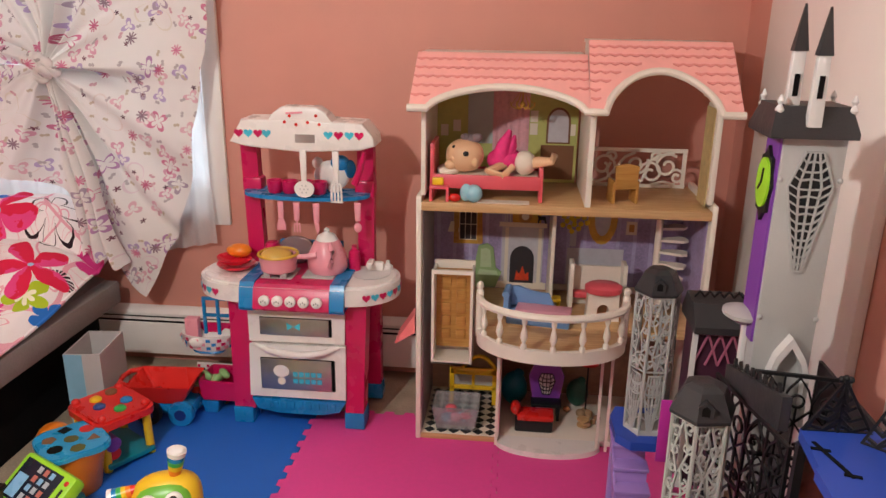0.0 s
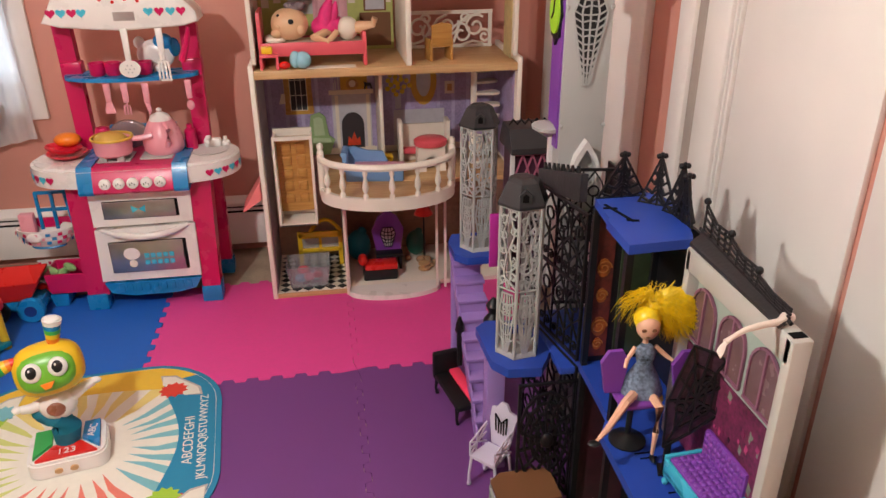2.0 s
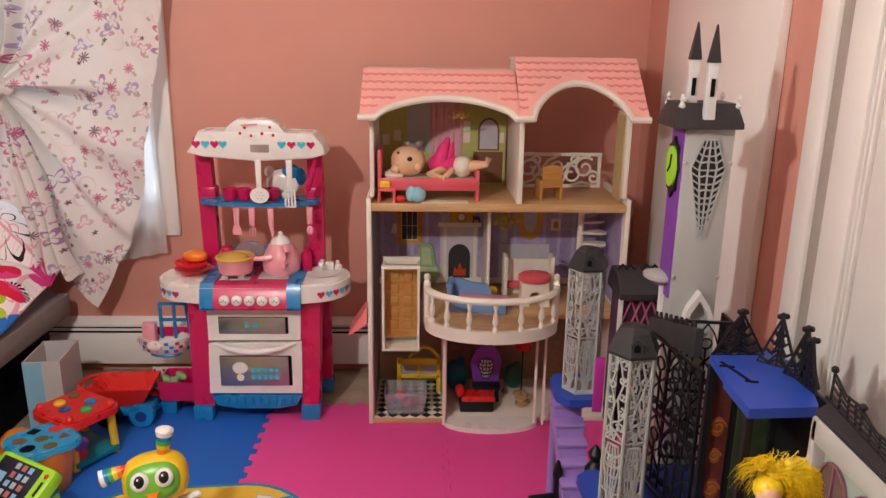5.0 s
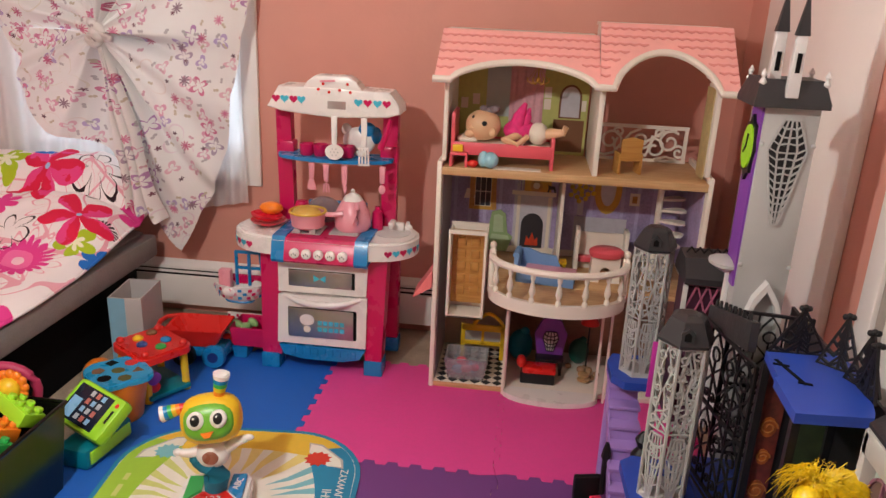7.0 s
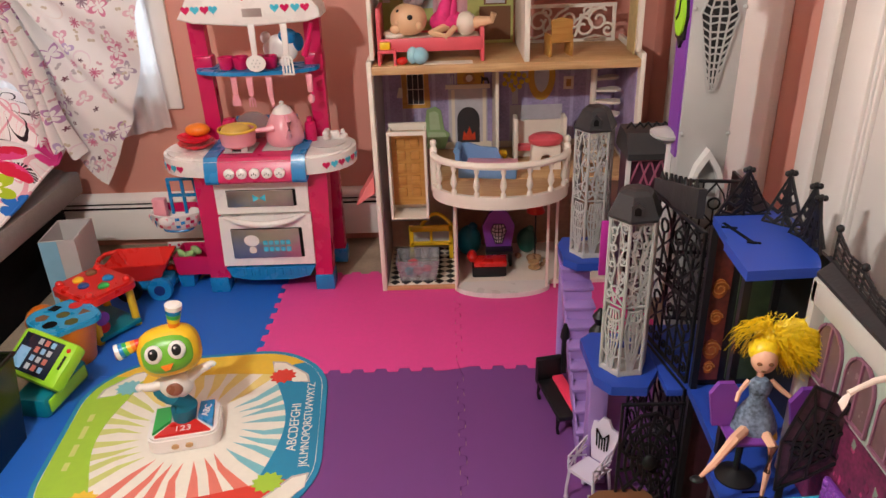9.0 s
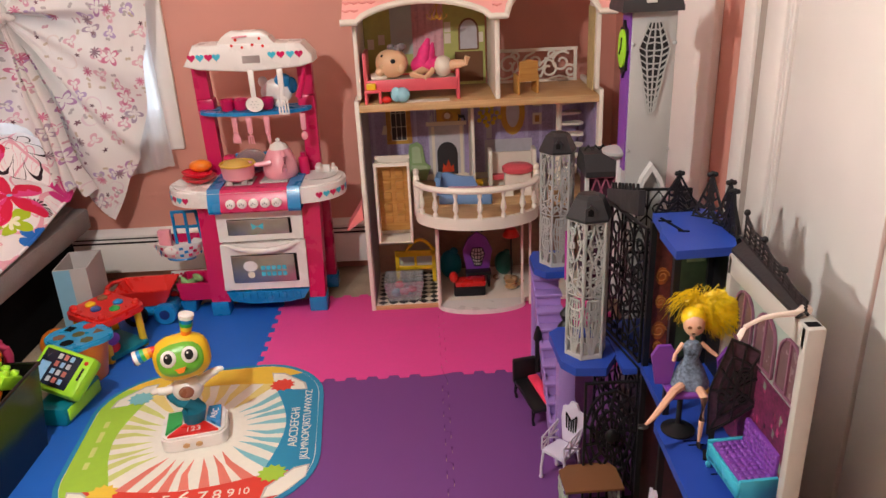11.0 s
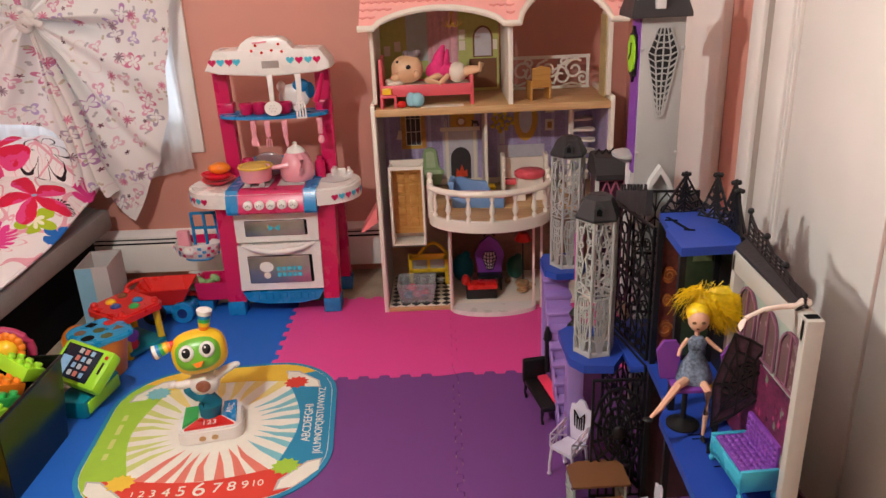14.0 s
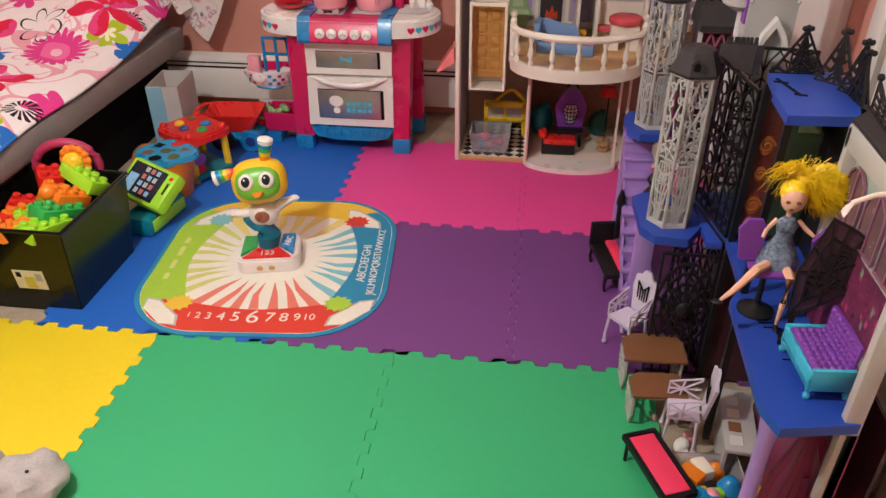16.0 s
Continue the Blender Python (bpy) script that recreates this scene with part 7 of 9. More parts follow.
for p0, p1 in (((0.020, 0.012, 0.324), (0.032, 0.010, 0.398)), ((-0.066, 0.004, 0.302), (-0.126, -0.004, 0.286))):
    p0, p1 = Vector(p0), Vector(p1)
    for i in range(6):
        a, b_ = p0.lerp(p1, i / 6), p0.lerp(p1, (i + 1) / 6)
        part("ear_stripe", B().tube([a, b_], [0.0125 + 0.0017 * i, 0.0142 + 0.0017 * i], 14), STRIPES[i], rb)
    part("ear_tip", B().ball(p1, (0.0195, 0.019, 0.005) if p1.x > 0 else (0.005, 0.019, 0.0195), 12), mat("ear_tip_" + str(round(p1.x, 1)), (0.25, 0.07, 0.25) if p1.x < 0 else (0.8, 0.77, 0.74), 0.4), rb)

# ---------------------------------------------------------------- toys along the bed
BINMAT = mat("smoky_black_plastic", (0.006, 0.006, 0.004), 0.2, 0, 0.2, 20, spec=0.35)
bn = thing("storage_bin", "glossy black plastic storage bin full of building blocks", "storage bin", (-1.262, 0.990, -0.012))


def open_box(hx0, hy0, hx1, hy1, h, t, bev=0.0):
    b = B()
    lo = [(-hx0, -hy0, 0), (hx0, -hy0, 0), (hx0, hy0, 0), (-hx0, hy0, 0)]
    hi = [(-hx1, -hy1, h), (hx1, -hy1, h), (hx1, hy1, h), (-hx1, hy1, h)]
    hi2 = [(-hx1 + t, -hy1 + t, h), (hx1 - t, -hy1 + t, h), (hx1 - t, hy1 - t, h), (-hx1 + t, hy1 - t, h)]
    lo2 = [(-hx0 + t, -hy0 + t, t), (hx0 - t, -hy0 + t, t), (hx0 - t, hy0 - t, t), (-hx0 + t, hy0 - t, t)]
    L4 = [[b.bm.verts.new(p) for p in q] for q in (lo, hi, hi2, lo2)]
    b.bm.faces.new(L4[0])
    b.bm.faces.new(L4[3])
    for p, q in zip(L4, L4[1:]):
        for k in range(4):
            b.bm.faces.new((p[k], p[(k + 1) % 4], q[(k + 1) % 4], q[k]))
    bmesh.ops.recalc_face_normals(b.bm, faces=b.bm.faces)
    if bev:
        bmesh.ops.bevel(b.bm, geom=b.bm.edges[:], offset=bev, segments=2, affect="EDGES")
    return b


part("tub", open_box(0.128, 0.146, 0.152, 0.168, 0.262, 0.005, 0.002), BINMAT, bn)
part("rim", B().tube([(-0.152, -0.168, 0.262), (0.152, -0.168, 0.262), (0.152, 0.168, 0.262), (-0.152, 0.168, 0.262)], 0.006, 6, True), BINMAT, bn)


def on_bin_front(x0, x1, z0, z1, proud):
    """A thin label lying on the sloping front of the tub."""
    face = lambda z: -0.146 - 0.084 * z
    b = B()
    vs = [b.bm.verts.new((x, face(z) - d, z)) for d in (0.0, proud) for x, z in ((x0, z0), (x1, z0), (x1, z1), (x0, z1))]
    for f in ((3, 2, 1, 0), (4, 5, 6, 7), (0, 1, 5, 4), (1, 2, 6, 5), (2, 3, 7, 6), (3, 0, 4, 7)):
        b.bm.faces.new([vs[k] for k in f])
    bmesh.ops.recalc_face_normals(b.bm, faces=b.bm.faces)
    return b


part("sticker", on_bin_front(-0.026, 0.058, 0.076, 0.136, 0.0015), mat("sticker_paper", (0.62, 0.58, 0.40), 0.5), bn, "pale product sticker")
part("sticker_patch", on_bin_front(0.002, 0.030, 0.080, 0.116, 0.0022), mat("sticker_yellow", (0.55, 0.46, 0.06), 0.5), bn)
part("sticker_mark", on_bin_front(-0.018, -0.004, 0.114, 0.130, 0.0022), DARK, bn)
part("sticker_print", on_bin_front(0.034, 0.052, 0.104, 0.128, 0.0022), mat("sticker_grey", (0.32, 0.32, 0.28), 0.5), bn)


def block(nx, ny, colour, label, m, u=0.032, h=0.038):
    b_ = thing("building_block", label, "toy block", (0, 0, 0), group="blocks in the bin")
    b_.matrix_basis = m
    part("body", B().box(-nx * u / 2, nx * u / 2, -ny * u / 2, ny * u / 2, 0, h, 0.003), colour, b_)
    for i in range(nx):
        for j in range(ny):
            part("stud", B().lathe([(0.0105, 0), (0.0105, 0.009), (0.009, 0.011)], ((i - nx / 2 + 0.5) * u, (j - ny / 2 + 0.5) * u, h), 12), colour, b_)
    return b_


block(4, 2, LIME, "lime green studded toy block", pose(-1.208, 1.091, 0.241, -30, 15, -25))
block(3, 2, ORANGE, "orange studded toy block", pose(-1.216, 1.015, 0.221, 10, 25, 65))
block(4, 2, GREEN, "green studded toy block", pose(-1.208, 0.952, 0.211, 8, 22, 70))
block(4, 2, LIME, "lime green studded toy block", pose(-1.203, 0.885, 0.201, 5, 12, 75))
block(4, 2, ORANGE, "orange studded toy block", pose(-1.264, 0.881, 0.196, -12, 10, 60))
block(2, 2, RED, "red studded toy block", pose(-1.315, 0.893, 0.191, 20, -10, 20))
block(2, 2, YELLOW, "yellow studded toy block", pose(-1.345, 0.864, 0.196, 10, 20, 40))
block(3, 2, LIME, "lime green studded toy block", pose(-1.259, 0.948, 0.201, -8, -14, 35))
block(2, 2, ORANGE, "orange studded toy block", pose(-1.268, 1.028, 0.224, 0, 30, 20))
block(2, 2, ORANGE, "orange studded toy block", pose(-1.324, 0.956, 0.186, 15, 10, 70))
block(2, 2, RED, "red studded toy block", pose(-1.302, 1.091, 0.241, 10, 12, 40))
block(3, 2, RED, "red studded toy block", pose(-1.333, 1.015, 0.186, 6, 12, 15))
block(2, 2, RED, "red studded toy block", pose(-1.363, 0.923, 0.181, 6, 12, 15))
solo("toy_ball", B().ball((0, 0, 0), 0.022, 14), ORANGE, "small shiny orange plastic ball on the blocks", "toy ball", "", (-1.235, 0.985, 0.272))
lb = B().ball((0, 0, 0), (0.03, 0.026, 0.028), 14)
mane = B()
for i in range(12):
    a = i * math.pi / 6
    mane.ball((0.034 * math.cos(a), 0.01, 0.034 * math.sin(a)), (0.014, 0.010, 0.014), 8)
multi("toy_flower_head", [(lb, YELLOW), (mane, ORANGE), (B().ball((0, -0.026, -0.004), (0.007, 0.005, 0.005), 8), BROWN)], "round yellow toy with an orange petal rim", "toy", (-1.235, 1.125, 0.295))
part_ = solo("toy_ring", B().tube([(0.085 * math.cos(i * math.pi / 10), 0, 0.07 * math.sin(i * math.pi / 10)) for i in range(20)], 0.013, 10, True), mat("dusky_magenta", (0.42, 0.03, 0.10), 0.5), "dark pink ring-shaped toy lying in the bin", "toy", "", (-1.285, 1.165, 0.262), 15)


def frame_m(o, u, v):
    """A pose from an origin and two directions."""
    u, v = Vector(u).normalized(), Vector(v)
    w = u.cross(v).normalized()
    v = w.cross(u)
    return Matrix.Translation(o) @ Matrix((u, v, w)).transposed().to_4x4()


ph = thing("toy_phone", "lime green toy phone with a dark icon screen", "toy phone", (0, 0, 0))
ph.matrix_basis = frame_m((-1.138, 1.292, 0.15), (0.378, 0.711, 0.581), (-0.826, 0.498, 0.234)) @ Matrix.Scale(1.15, 4)
part("case", B().box(-0.058, 0.058, -0.082, 0.082, -0.042, 0, 0.012), LIME, ph)
part("screen", B().box(-0.046, 0.046, -0.050, 0.066, -0.001, 0.0015, 0.001), mat("dark_screen", (0.012, 0.018, 0.035), 0.12), ph, "dark screen with icons")
part("picture", B().box(-0.040, 0.012, 0.030, 0.060, 0.001, 0.0022), mat("icon_blue", (0.25, 0.50, 0.75), 0.3), ph)
for i in range(4):
    for j in range(3):
        part("icon", B().box(-0.036 + i * 0.021, -0.022 + i * 0.021, -0.030 + j * 0.019, -0.018 + j * 0.019, 0.001, 0.0022), mat(("icon_blue", "icon_red", "icon_grey")[(i + j) % 3], ((0.25, 0.5, 0.75), (0.5, 0.15, 0.12), (0.45, 0.5, 0.55))[(i + j) % 3], 0.3), ph)
part("slot", B().box(-0.012, 0.022, -0.070, -0.064, -0.001, 0.0012), BLACKP, ph)
part("button", B().ball((0.036, -0.066, 0), (0.006, 0.006, 0.003), 8), RED, ph)
stn = thing("toy_phone_stand", "teal and lime plastic stand under the toy phone", "toy stand", (-1.145, 1.315, -0.0), -8)
part("body", B().box(-0.052, 0.052, -0.10, 0.10, 0.0, 0.062, 0.012), TEAL, stn)
part("side_plate", B().box(0.050, 0.056, -0.085, 0.085, 0.014, 0.052, 0.002), LIME, stn)
bk = thing("shape_sorter", "orange bucket with a blue shape-sorting lid", "toy bucket", (-1.165, 1.50, 0.0))
part("bucket", B().lathe([(0.058, 0), (0.062, 0.004), (0.086, 0.14), (0.09, 0.142)], (0, 0, 0), 28), ORANGE, bk, "orange tapered bucket")
lob = [((0.098 + 0.010 * math.cos(4 * a)) * math.cos(a), (0.098 + 0.010 * math.cos(4 * a)) * math.sin(a)) for a in [i * math.pi / 24 for i in range(48)]]
lid = part("lid", B().prism(lob, "z", 0.140, 0.152).prism([(x * 0.95, y * 0.95) for x, y in lob], "z", 0.152, 0.157), mat("sky_blue_plastic", (0.015, 0.30, 0.58), 0.3), bk, "sky blue lobed lid")
for i in range(6):
    a = i * math.pi / 3 + 0.3
    n_ = (3, 10, 4, 5, 10, 6)[i]
    part("shape_hole", B().prism([(0.058 * math.cos(a) + 0.021 * math.cos(k * 2 * math.pi / n_ + i), 0.058 * math.sin(a) + 0.021 * math.sin(k * 2 * math.pi / n_ + i)) for k in range(n_)], "z", 0.1566, 0.1578), (BROWN, RED, DARK, BROWN, DARK, mat("olive_shade", (0.10, 0.09, 0.01), 0.5))[i], lid)
part("shape_hole", B().prism(arc(0, 0, 0.02, 0.018, 0, 360, 14)[:-1], "z", 0.1566, 0.1578), mat("olive_shade", (0.10, 0.09, 0.01), 0.5), lid)
tb = thing("activity_table", "red plastic toddler activity table with yellow legs", "toy table", (-1.150, 1.684, 0.0), -33)
tb.matrix_basis = tb.matrix_basis @ Matrix.Diagonal((1.0, 0.98, 0.93, 1))
part("top", B().prism(rrect(0.10, 0.092, 0.03, 6, 0.006), "z", 0.15, 0.172).prism(rrect(0.092, 0.082, 0.028, 6, 0.006), "z", 0.172, 0.18), RED, tb, "red rounded top")
for x in (-0.078, 0.078):
    for y in (-0.07, 0.07):
        part("leg", B().tube([(x, y, 0.0), (x * 0.96, y * 0.96, 0.155)], 0.013, 10), YELLOW, tb, "yellow leg")
        part("knob", B().ball((x * 0.98, y * 0.98, 0.182), 0.014, 10), RED, tb)
part("lower_shelf", B().box(-0.10, 0.10, -0.075, 0.075, 0.012, 0.03, 0.005), TEAL, tb)
for i, (x, y, m_) in enumerate(((-0.05, -0.02, YELLOW), (0.0, -0.035, mat("navy_button", (0.03, 0.07, 0.25), 0.3)), (0.055, 0.0, GREEN), (-0.06, 0.035, BROWN), (0.02, 0.04, CYAN))):
    part("button", B().lathe([(0.018, 0), (0.018, 0.008), (0.010, 0.014)], (x, y, 0.178), 14), m_, tb)
part("roller", B().tube([(0.02, -0.05, 0.09), (0.09, -0.05, 0.09)], 0.024, 12), PURP, tb, "purple roller")
part("roller", B().tube([(0.03, -0.045, 0.05), (0.08, -0.045, 0.05)], 0.02, 12), RED, tb)
tk = thing("toy_truck", "red and blue plastic toy dump truck", "toy truck", (-1.085, 1.905, 0.0), 4)
tk.matrix_basis = tk.matrix_basis @ Matrix.Scale(0.86, 4)
part("dump_bed", open_box(0.075, 0.055, 0.125, 0.088, 0.085, 0.006, 0.003), RED, tk, "red tipping bed")
tk.children[0].location = (0, 0, 0.085)
part("chassis", B().box(-0.11, 0.12, -0.05, 0.05, 0.035, 0.085, 0.012), CYAN, tk, "blue chassis")
for x in (-0.05, 0.075):
    for y in (-0.062, 0.062):
        w_ = part("wheel", B().lathe([(0.046, -0.016), (0.05, -0.008), (0.05, 0.008), (0.046, 0.016)], (0, 0, 0), 20, Matrix.Translation((x, y, 0.05)) @ Matrix.Rotation(radians(90), 4, "X")), CYAN if x > 0 else BLACKP, tk)
        part("hub", B().lathe([(0.022, -0.019), (0.022, 0.019)], (0, 0, 0), 14, Matrix.Translation((x, y, 0.05)) @ Matrix.Rotation(radians(90), 4, "X")), mat("navy_plastic", (0.01, 0.03, 0.18), 0.4), w_)
part("bed_handle", B().tube([(-0.12, -0.07, 0.165), (-0.155, -0.05, 0.165), (-0.165, 0.0, 0.165), (-0.155, 0.05, 0.165), (-0.12, 0.07, 0.165)], 0.010, 8), RED, tk)
solo("toy_ball", B().ball((0, 0, 0), 0.055, 18), ORANGE, "orange rubber ball under the bed edge", "toy ball", "", (-1.33, 1.66, 0.043))
bx = thing("paper_box", "open pale blue and grey cardboard box", "box", (-1.325, 1.918, -0.012), 6)
part("box", open_box(0.058, 0.092, 0.058, 0.092, 0.262, 0.004), mat("pale_grey_card", (0.50, 0.47, 0.46), 0.8, 0, 0.05, 20), bx)
part("blue_face", B().box(-0.0595, -0.0585, -0.091, 0.091, 0.0, 0.26), mat("pale_blue_card", (0.24, 0.47, 0.62), 0.8, 0, 0.08, 20), bx, "pale blue face")
part("blue_face", B().box(-0.057, 0.0, -0.0935, -0.0922, 0.0, 0.26), mat("pale_blue_card", (0.24, 0.47, 0.62)), bx, "pale blue face")
# crate and basket hanging at the side of the kitchen
cr = thing("toy_crate", "magenta toy crate with green vegetables and a blue tray", "toy crate", (-0.955, 1.995, 0.0))
part("crate", open_box(0.075, 0.055, 0.085, 0.062, 0.075, 0.005, 0.003), MAGENTA, cr)
part("blue_tray", open_box(0.022, 0.05, 0.03, 0.056, 0.05, 0.004, 0.002), CYAN, cr, "blue tray")
cr.children[-1].location = (0.055, -0.01, 0.055)
for i in range(6):
    part("vegetable", B().ball((-0.06 + 0.018 * i, -0.01 + 0.02 * (i % 2), 0.098 + 0.010 * (i % 3)), (0.034, 0.014, 0.014), 10, Matrix.Rotation(0.5 + i, 4, "Z")), mat("pale_green_plastic", (0.30, 0.52, 0.22), 0.4), cr)
for i in range(4):
    part("red_vegetable", B().ball((-0.05 + 0.025 * i, -0.04, 0.07), 0.018, 10), RED, cr)
part("gingham_board", B().box(-0.09, 0.08, 0.066, 0.070, 0.0, 0.125), WHITEP, cr)
for i in range(10):
    part("check", B().box(-0.088 + i * 0.0165, -0.079 + i * 0.0165, 0.0645, 0.066, 0.108 - 0.012 * (i % 2), 0.118 - 0.012 * (i % 2)), (MAGENTA, BLACKP)[i % 2], cr)
bt = thing("hanging_basket", "white and pink gingham side basket with a blue window", "toy basket", (-0.968, 2.0, 0.205))
part("bowl", B().lathe([(0.045, 0), (0.07, 0.015), (0.086, 0.045), (0.09, 0.066), (0.084, 0.066), (0.07, 0.03)], (0, 0, 0), 24, None, (1, 0.5)), WHITEP, bt)
for i in range(15):
    for j in range(3):
        a = radians(185 + i * 12)
        rr_ = 0.076 + 0.007 * j
        if (i + j) % 2 == 0:
            part("check", B().box(-0.007, 0.007, -0.0015, 0.0, -0.005, 0.005, 0, Matrix.Translation((rr_ * math.cos(a) * 1.03, rr_ * 0.515 * math.sin(a) - 0.001, 0.024 + 0.015 * j)) @ Matrix.Rotation(a + math.pi / 2, 4, "Z")), (PALEPINK, CYAN, MAGENTA)[(i // 2) % 3], bt, smooth=0)
part("blue_edge", B().tube([(0.05 * math.cos(i * math.pi / 10), 0.026 * math.sin(i * math.pi / 10), 0.002) for i in range(20)], 0.005, 6, True), CYAN, bt)
part("window_frame", B().bars([[(-0.02, 0.05), (-0.02, 0.175), (0.07, 0.175), (0.08, 0.05)], [(0.028, 0.05), (0.028, 0.175)], [(-0.02, 0.115), (0.075, 0.115)]], (0, 0.03, 0), (1, 0, 0), (0, 0, 1), 0.010, 0.008), CYAN, bt, "blue window frame")
part("carton", B().box(-0.075, -0.03, -0.01, 0.02, 0.03, 0.115, 0.004), PALEPINK, bt)
part("white_oval", B().ball((-0.025, -0.042, 0.045), (0.026, 0.008, 0.018), 12), WHITEP, bt)
part("red_back", B().box(-0.06, 0.07, 0.036, 0.04, 0.05, 0.085), MAGENTA, bt)

# ---------------------------------------------------------------- things on the play kitchen
CZ = 0.507
pl = thing("toy_plate", "red toy plate with an orange fruit", "toy plate", (-0.845, 1.985, CZ))
part("plate", B().lathe([(0.03, 0), (0.055, 0.012), (0.062, 0.02), (0.05, 0.014), (0.01, 0.006)], (0, 0, 0), 22), mat("coral_red_plastic", (0.75, 0.02, 0.05), 0.3), pl)
part("second_plate", B().lathe([(0.03, 0), (0.05, 0.01), (0.055, 0.018), (0.045, 0.012), (0.01, 0.006)], (-0.01, 0.0, 0.018), 22, Matrix.Rotation(radians(6), 4, "Y")), mat("coral_red_plastic", (0.75, 0.02, 0.05)), pl)
part("fruit", B().ball((0.0, 0.03, 0.052), (0.042, 0.03, 0.022), 14), ORANGE, pl, "orange fruit")
pt = thing("toy_pot", "pale pink toy cooking pot with a yellow rim", "toy pot", (-0.690, 1.935, 0.513))
part("pot", B().lathe([(0.045, 0), (0.055, 0.008), (0.06, 0.05), (0.064, 0.056), (0.058, 0.056), (0.05, 0.012)], (0, 0, 0.012), 26), PALEPINK, pt)
part("rim", B().tube([(0.06 * math.cos(i * math.pi / 12), 0.06 * math.sin(i * math.pi / 12), 0.068) for i in range(24)], 0.0045, 6, True), mat("mustard_plastic", (0.72, 0.45, 0.05), 0.4), pt)
part("contents", B().ball((-0.005, 0.0, 0.062), (0.05, 0.045, 0.022), 14), mat("straw_plastic", (0.62, 0.38, 0.08), 0.5), pt)
part("handle", B().tube([(0.06, 0, 0.06), (0.09, 0.0, 0.062), (0.12, 0.005, 0.066)], [0.008, 0.009, 0.012], 8), PALEPINK, pt)
for a in (0.6, 2.2, 4.0, 5.4):
    part("foot", B().box(0.04 * math.cos(a) - 0.01, 0.04 * math.cos(a) + 0.01, 0.04 * math.sin(a) - 0.01, 0.04 * math.sin(a) + 0.01, 0, 0.02), GREYP, pt)
lidm = bpy.data.materials.new("clear_pink_plastic")
lidm.use_nodes = True
lb_ = lidm.node_tree.nodes["Principled BSDF"]
lb_.inputs["Base Color"].default_value, lb_.inputs["Transmission Weight"].default_value, lb_.inputs["Roughness"].default_value = (0.85, 0.6, 0.58, 1), 0.75, 0.12
# Clear lid of the toy pot, stood on edge behind it.
solo("clear_dome", B().ball((0, 0, 0), (0.062, 0.010, 0.048), 18), lidm, "clear pinkish plastic lid leaning behind the toy pot", "toy cover", "", (-0.665, 2.055, 0.556))
kt_ = thing("toy_kettle", "pale pink toy kettle with a white lid", "toy kettle", (-0.548, 1.99, 0.513))
part("body", B().lathe([(0.054, 0), (0.062, 0.012), (0.063, 0.035), (0.056, 0.066), (0.042, 0.094), (0.034, 0.104), (0.03, 0.106)], (0, 0, 0), 24), PALEPINK, kt_)
part("lid", B().lathe([(0.035, 0.103), (0.028, 0.117), (0.012, 0.126), (0.007, 0.129), (0.009, 0.136), (0.003, 0.141)], (0, 0, 0), 18), WHITEP, kt_, "white lid")
part("handle", B().tube([(0.02, -0.04, 0.10), (0.03, -0.062, 0.085), (0.028, -0.066, 0.05), (0.02, -0.058, 0.03)], 0.008, 8), PALEPINK, kt_)
for i, x in enumerate((-0.715, -0.668, -0.615, -0.575)):
    c_ = thing("toy_cup", "small magenta plastic toy cup on the blue shelf", "toy cup", (x, 2.02, 0.7545), 20 * i, group="cups on the shelf")
    part("cup", B().lathe([(0.018, 0), (0.022, 0.004), (0.026, 0.04), (0.023, 0.04), (0.018, 0.006)], (0, 0, 0), 16), MAGENTA, c_)
    part("handle", B().tube([(0.024, 0, 0.034), (0.037, 0, 0.026), (0.033, 0, 0.012), (0.021, 0, 0.01)], 0.0035, 6), MAGENTA, c_)
multi("plush_ornament", [(B().ball((0, 0, 0.05), (0.058, 0.02, 0.048), 18).ball((0.012, -0.02, 0.012), (0.022, 0.014, 0.014), 10).ball((-0.045, 0, 0.088), (0.018, 0.012, 0.02), 10), WHITEP), (B().ball((0.028, -0.004, 0.09), (0.032, 0.02, 0.026), 12).ball((0.058, -0.002, 0.072), (0.02, 0.014, 0.03), 10), CYAN)], "white rounded ornament with a blue bow on the shelf", "ornament", (-0.545, 2.07, 0.7545))


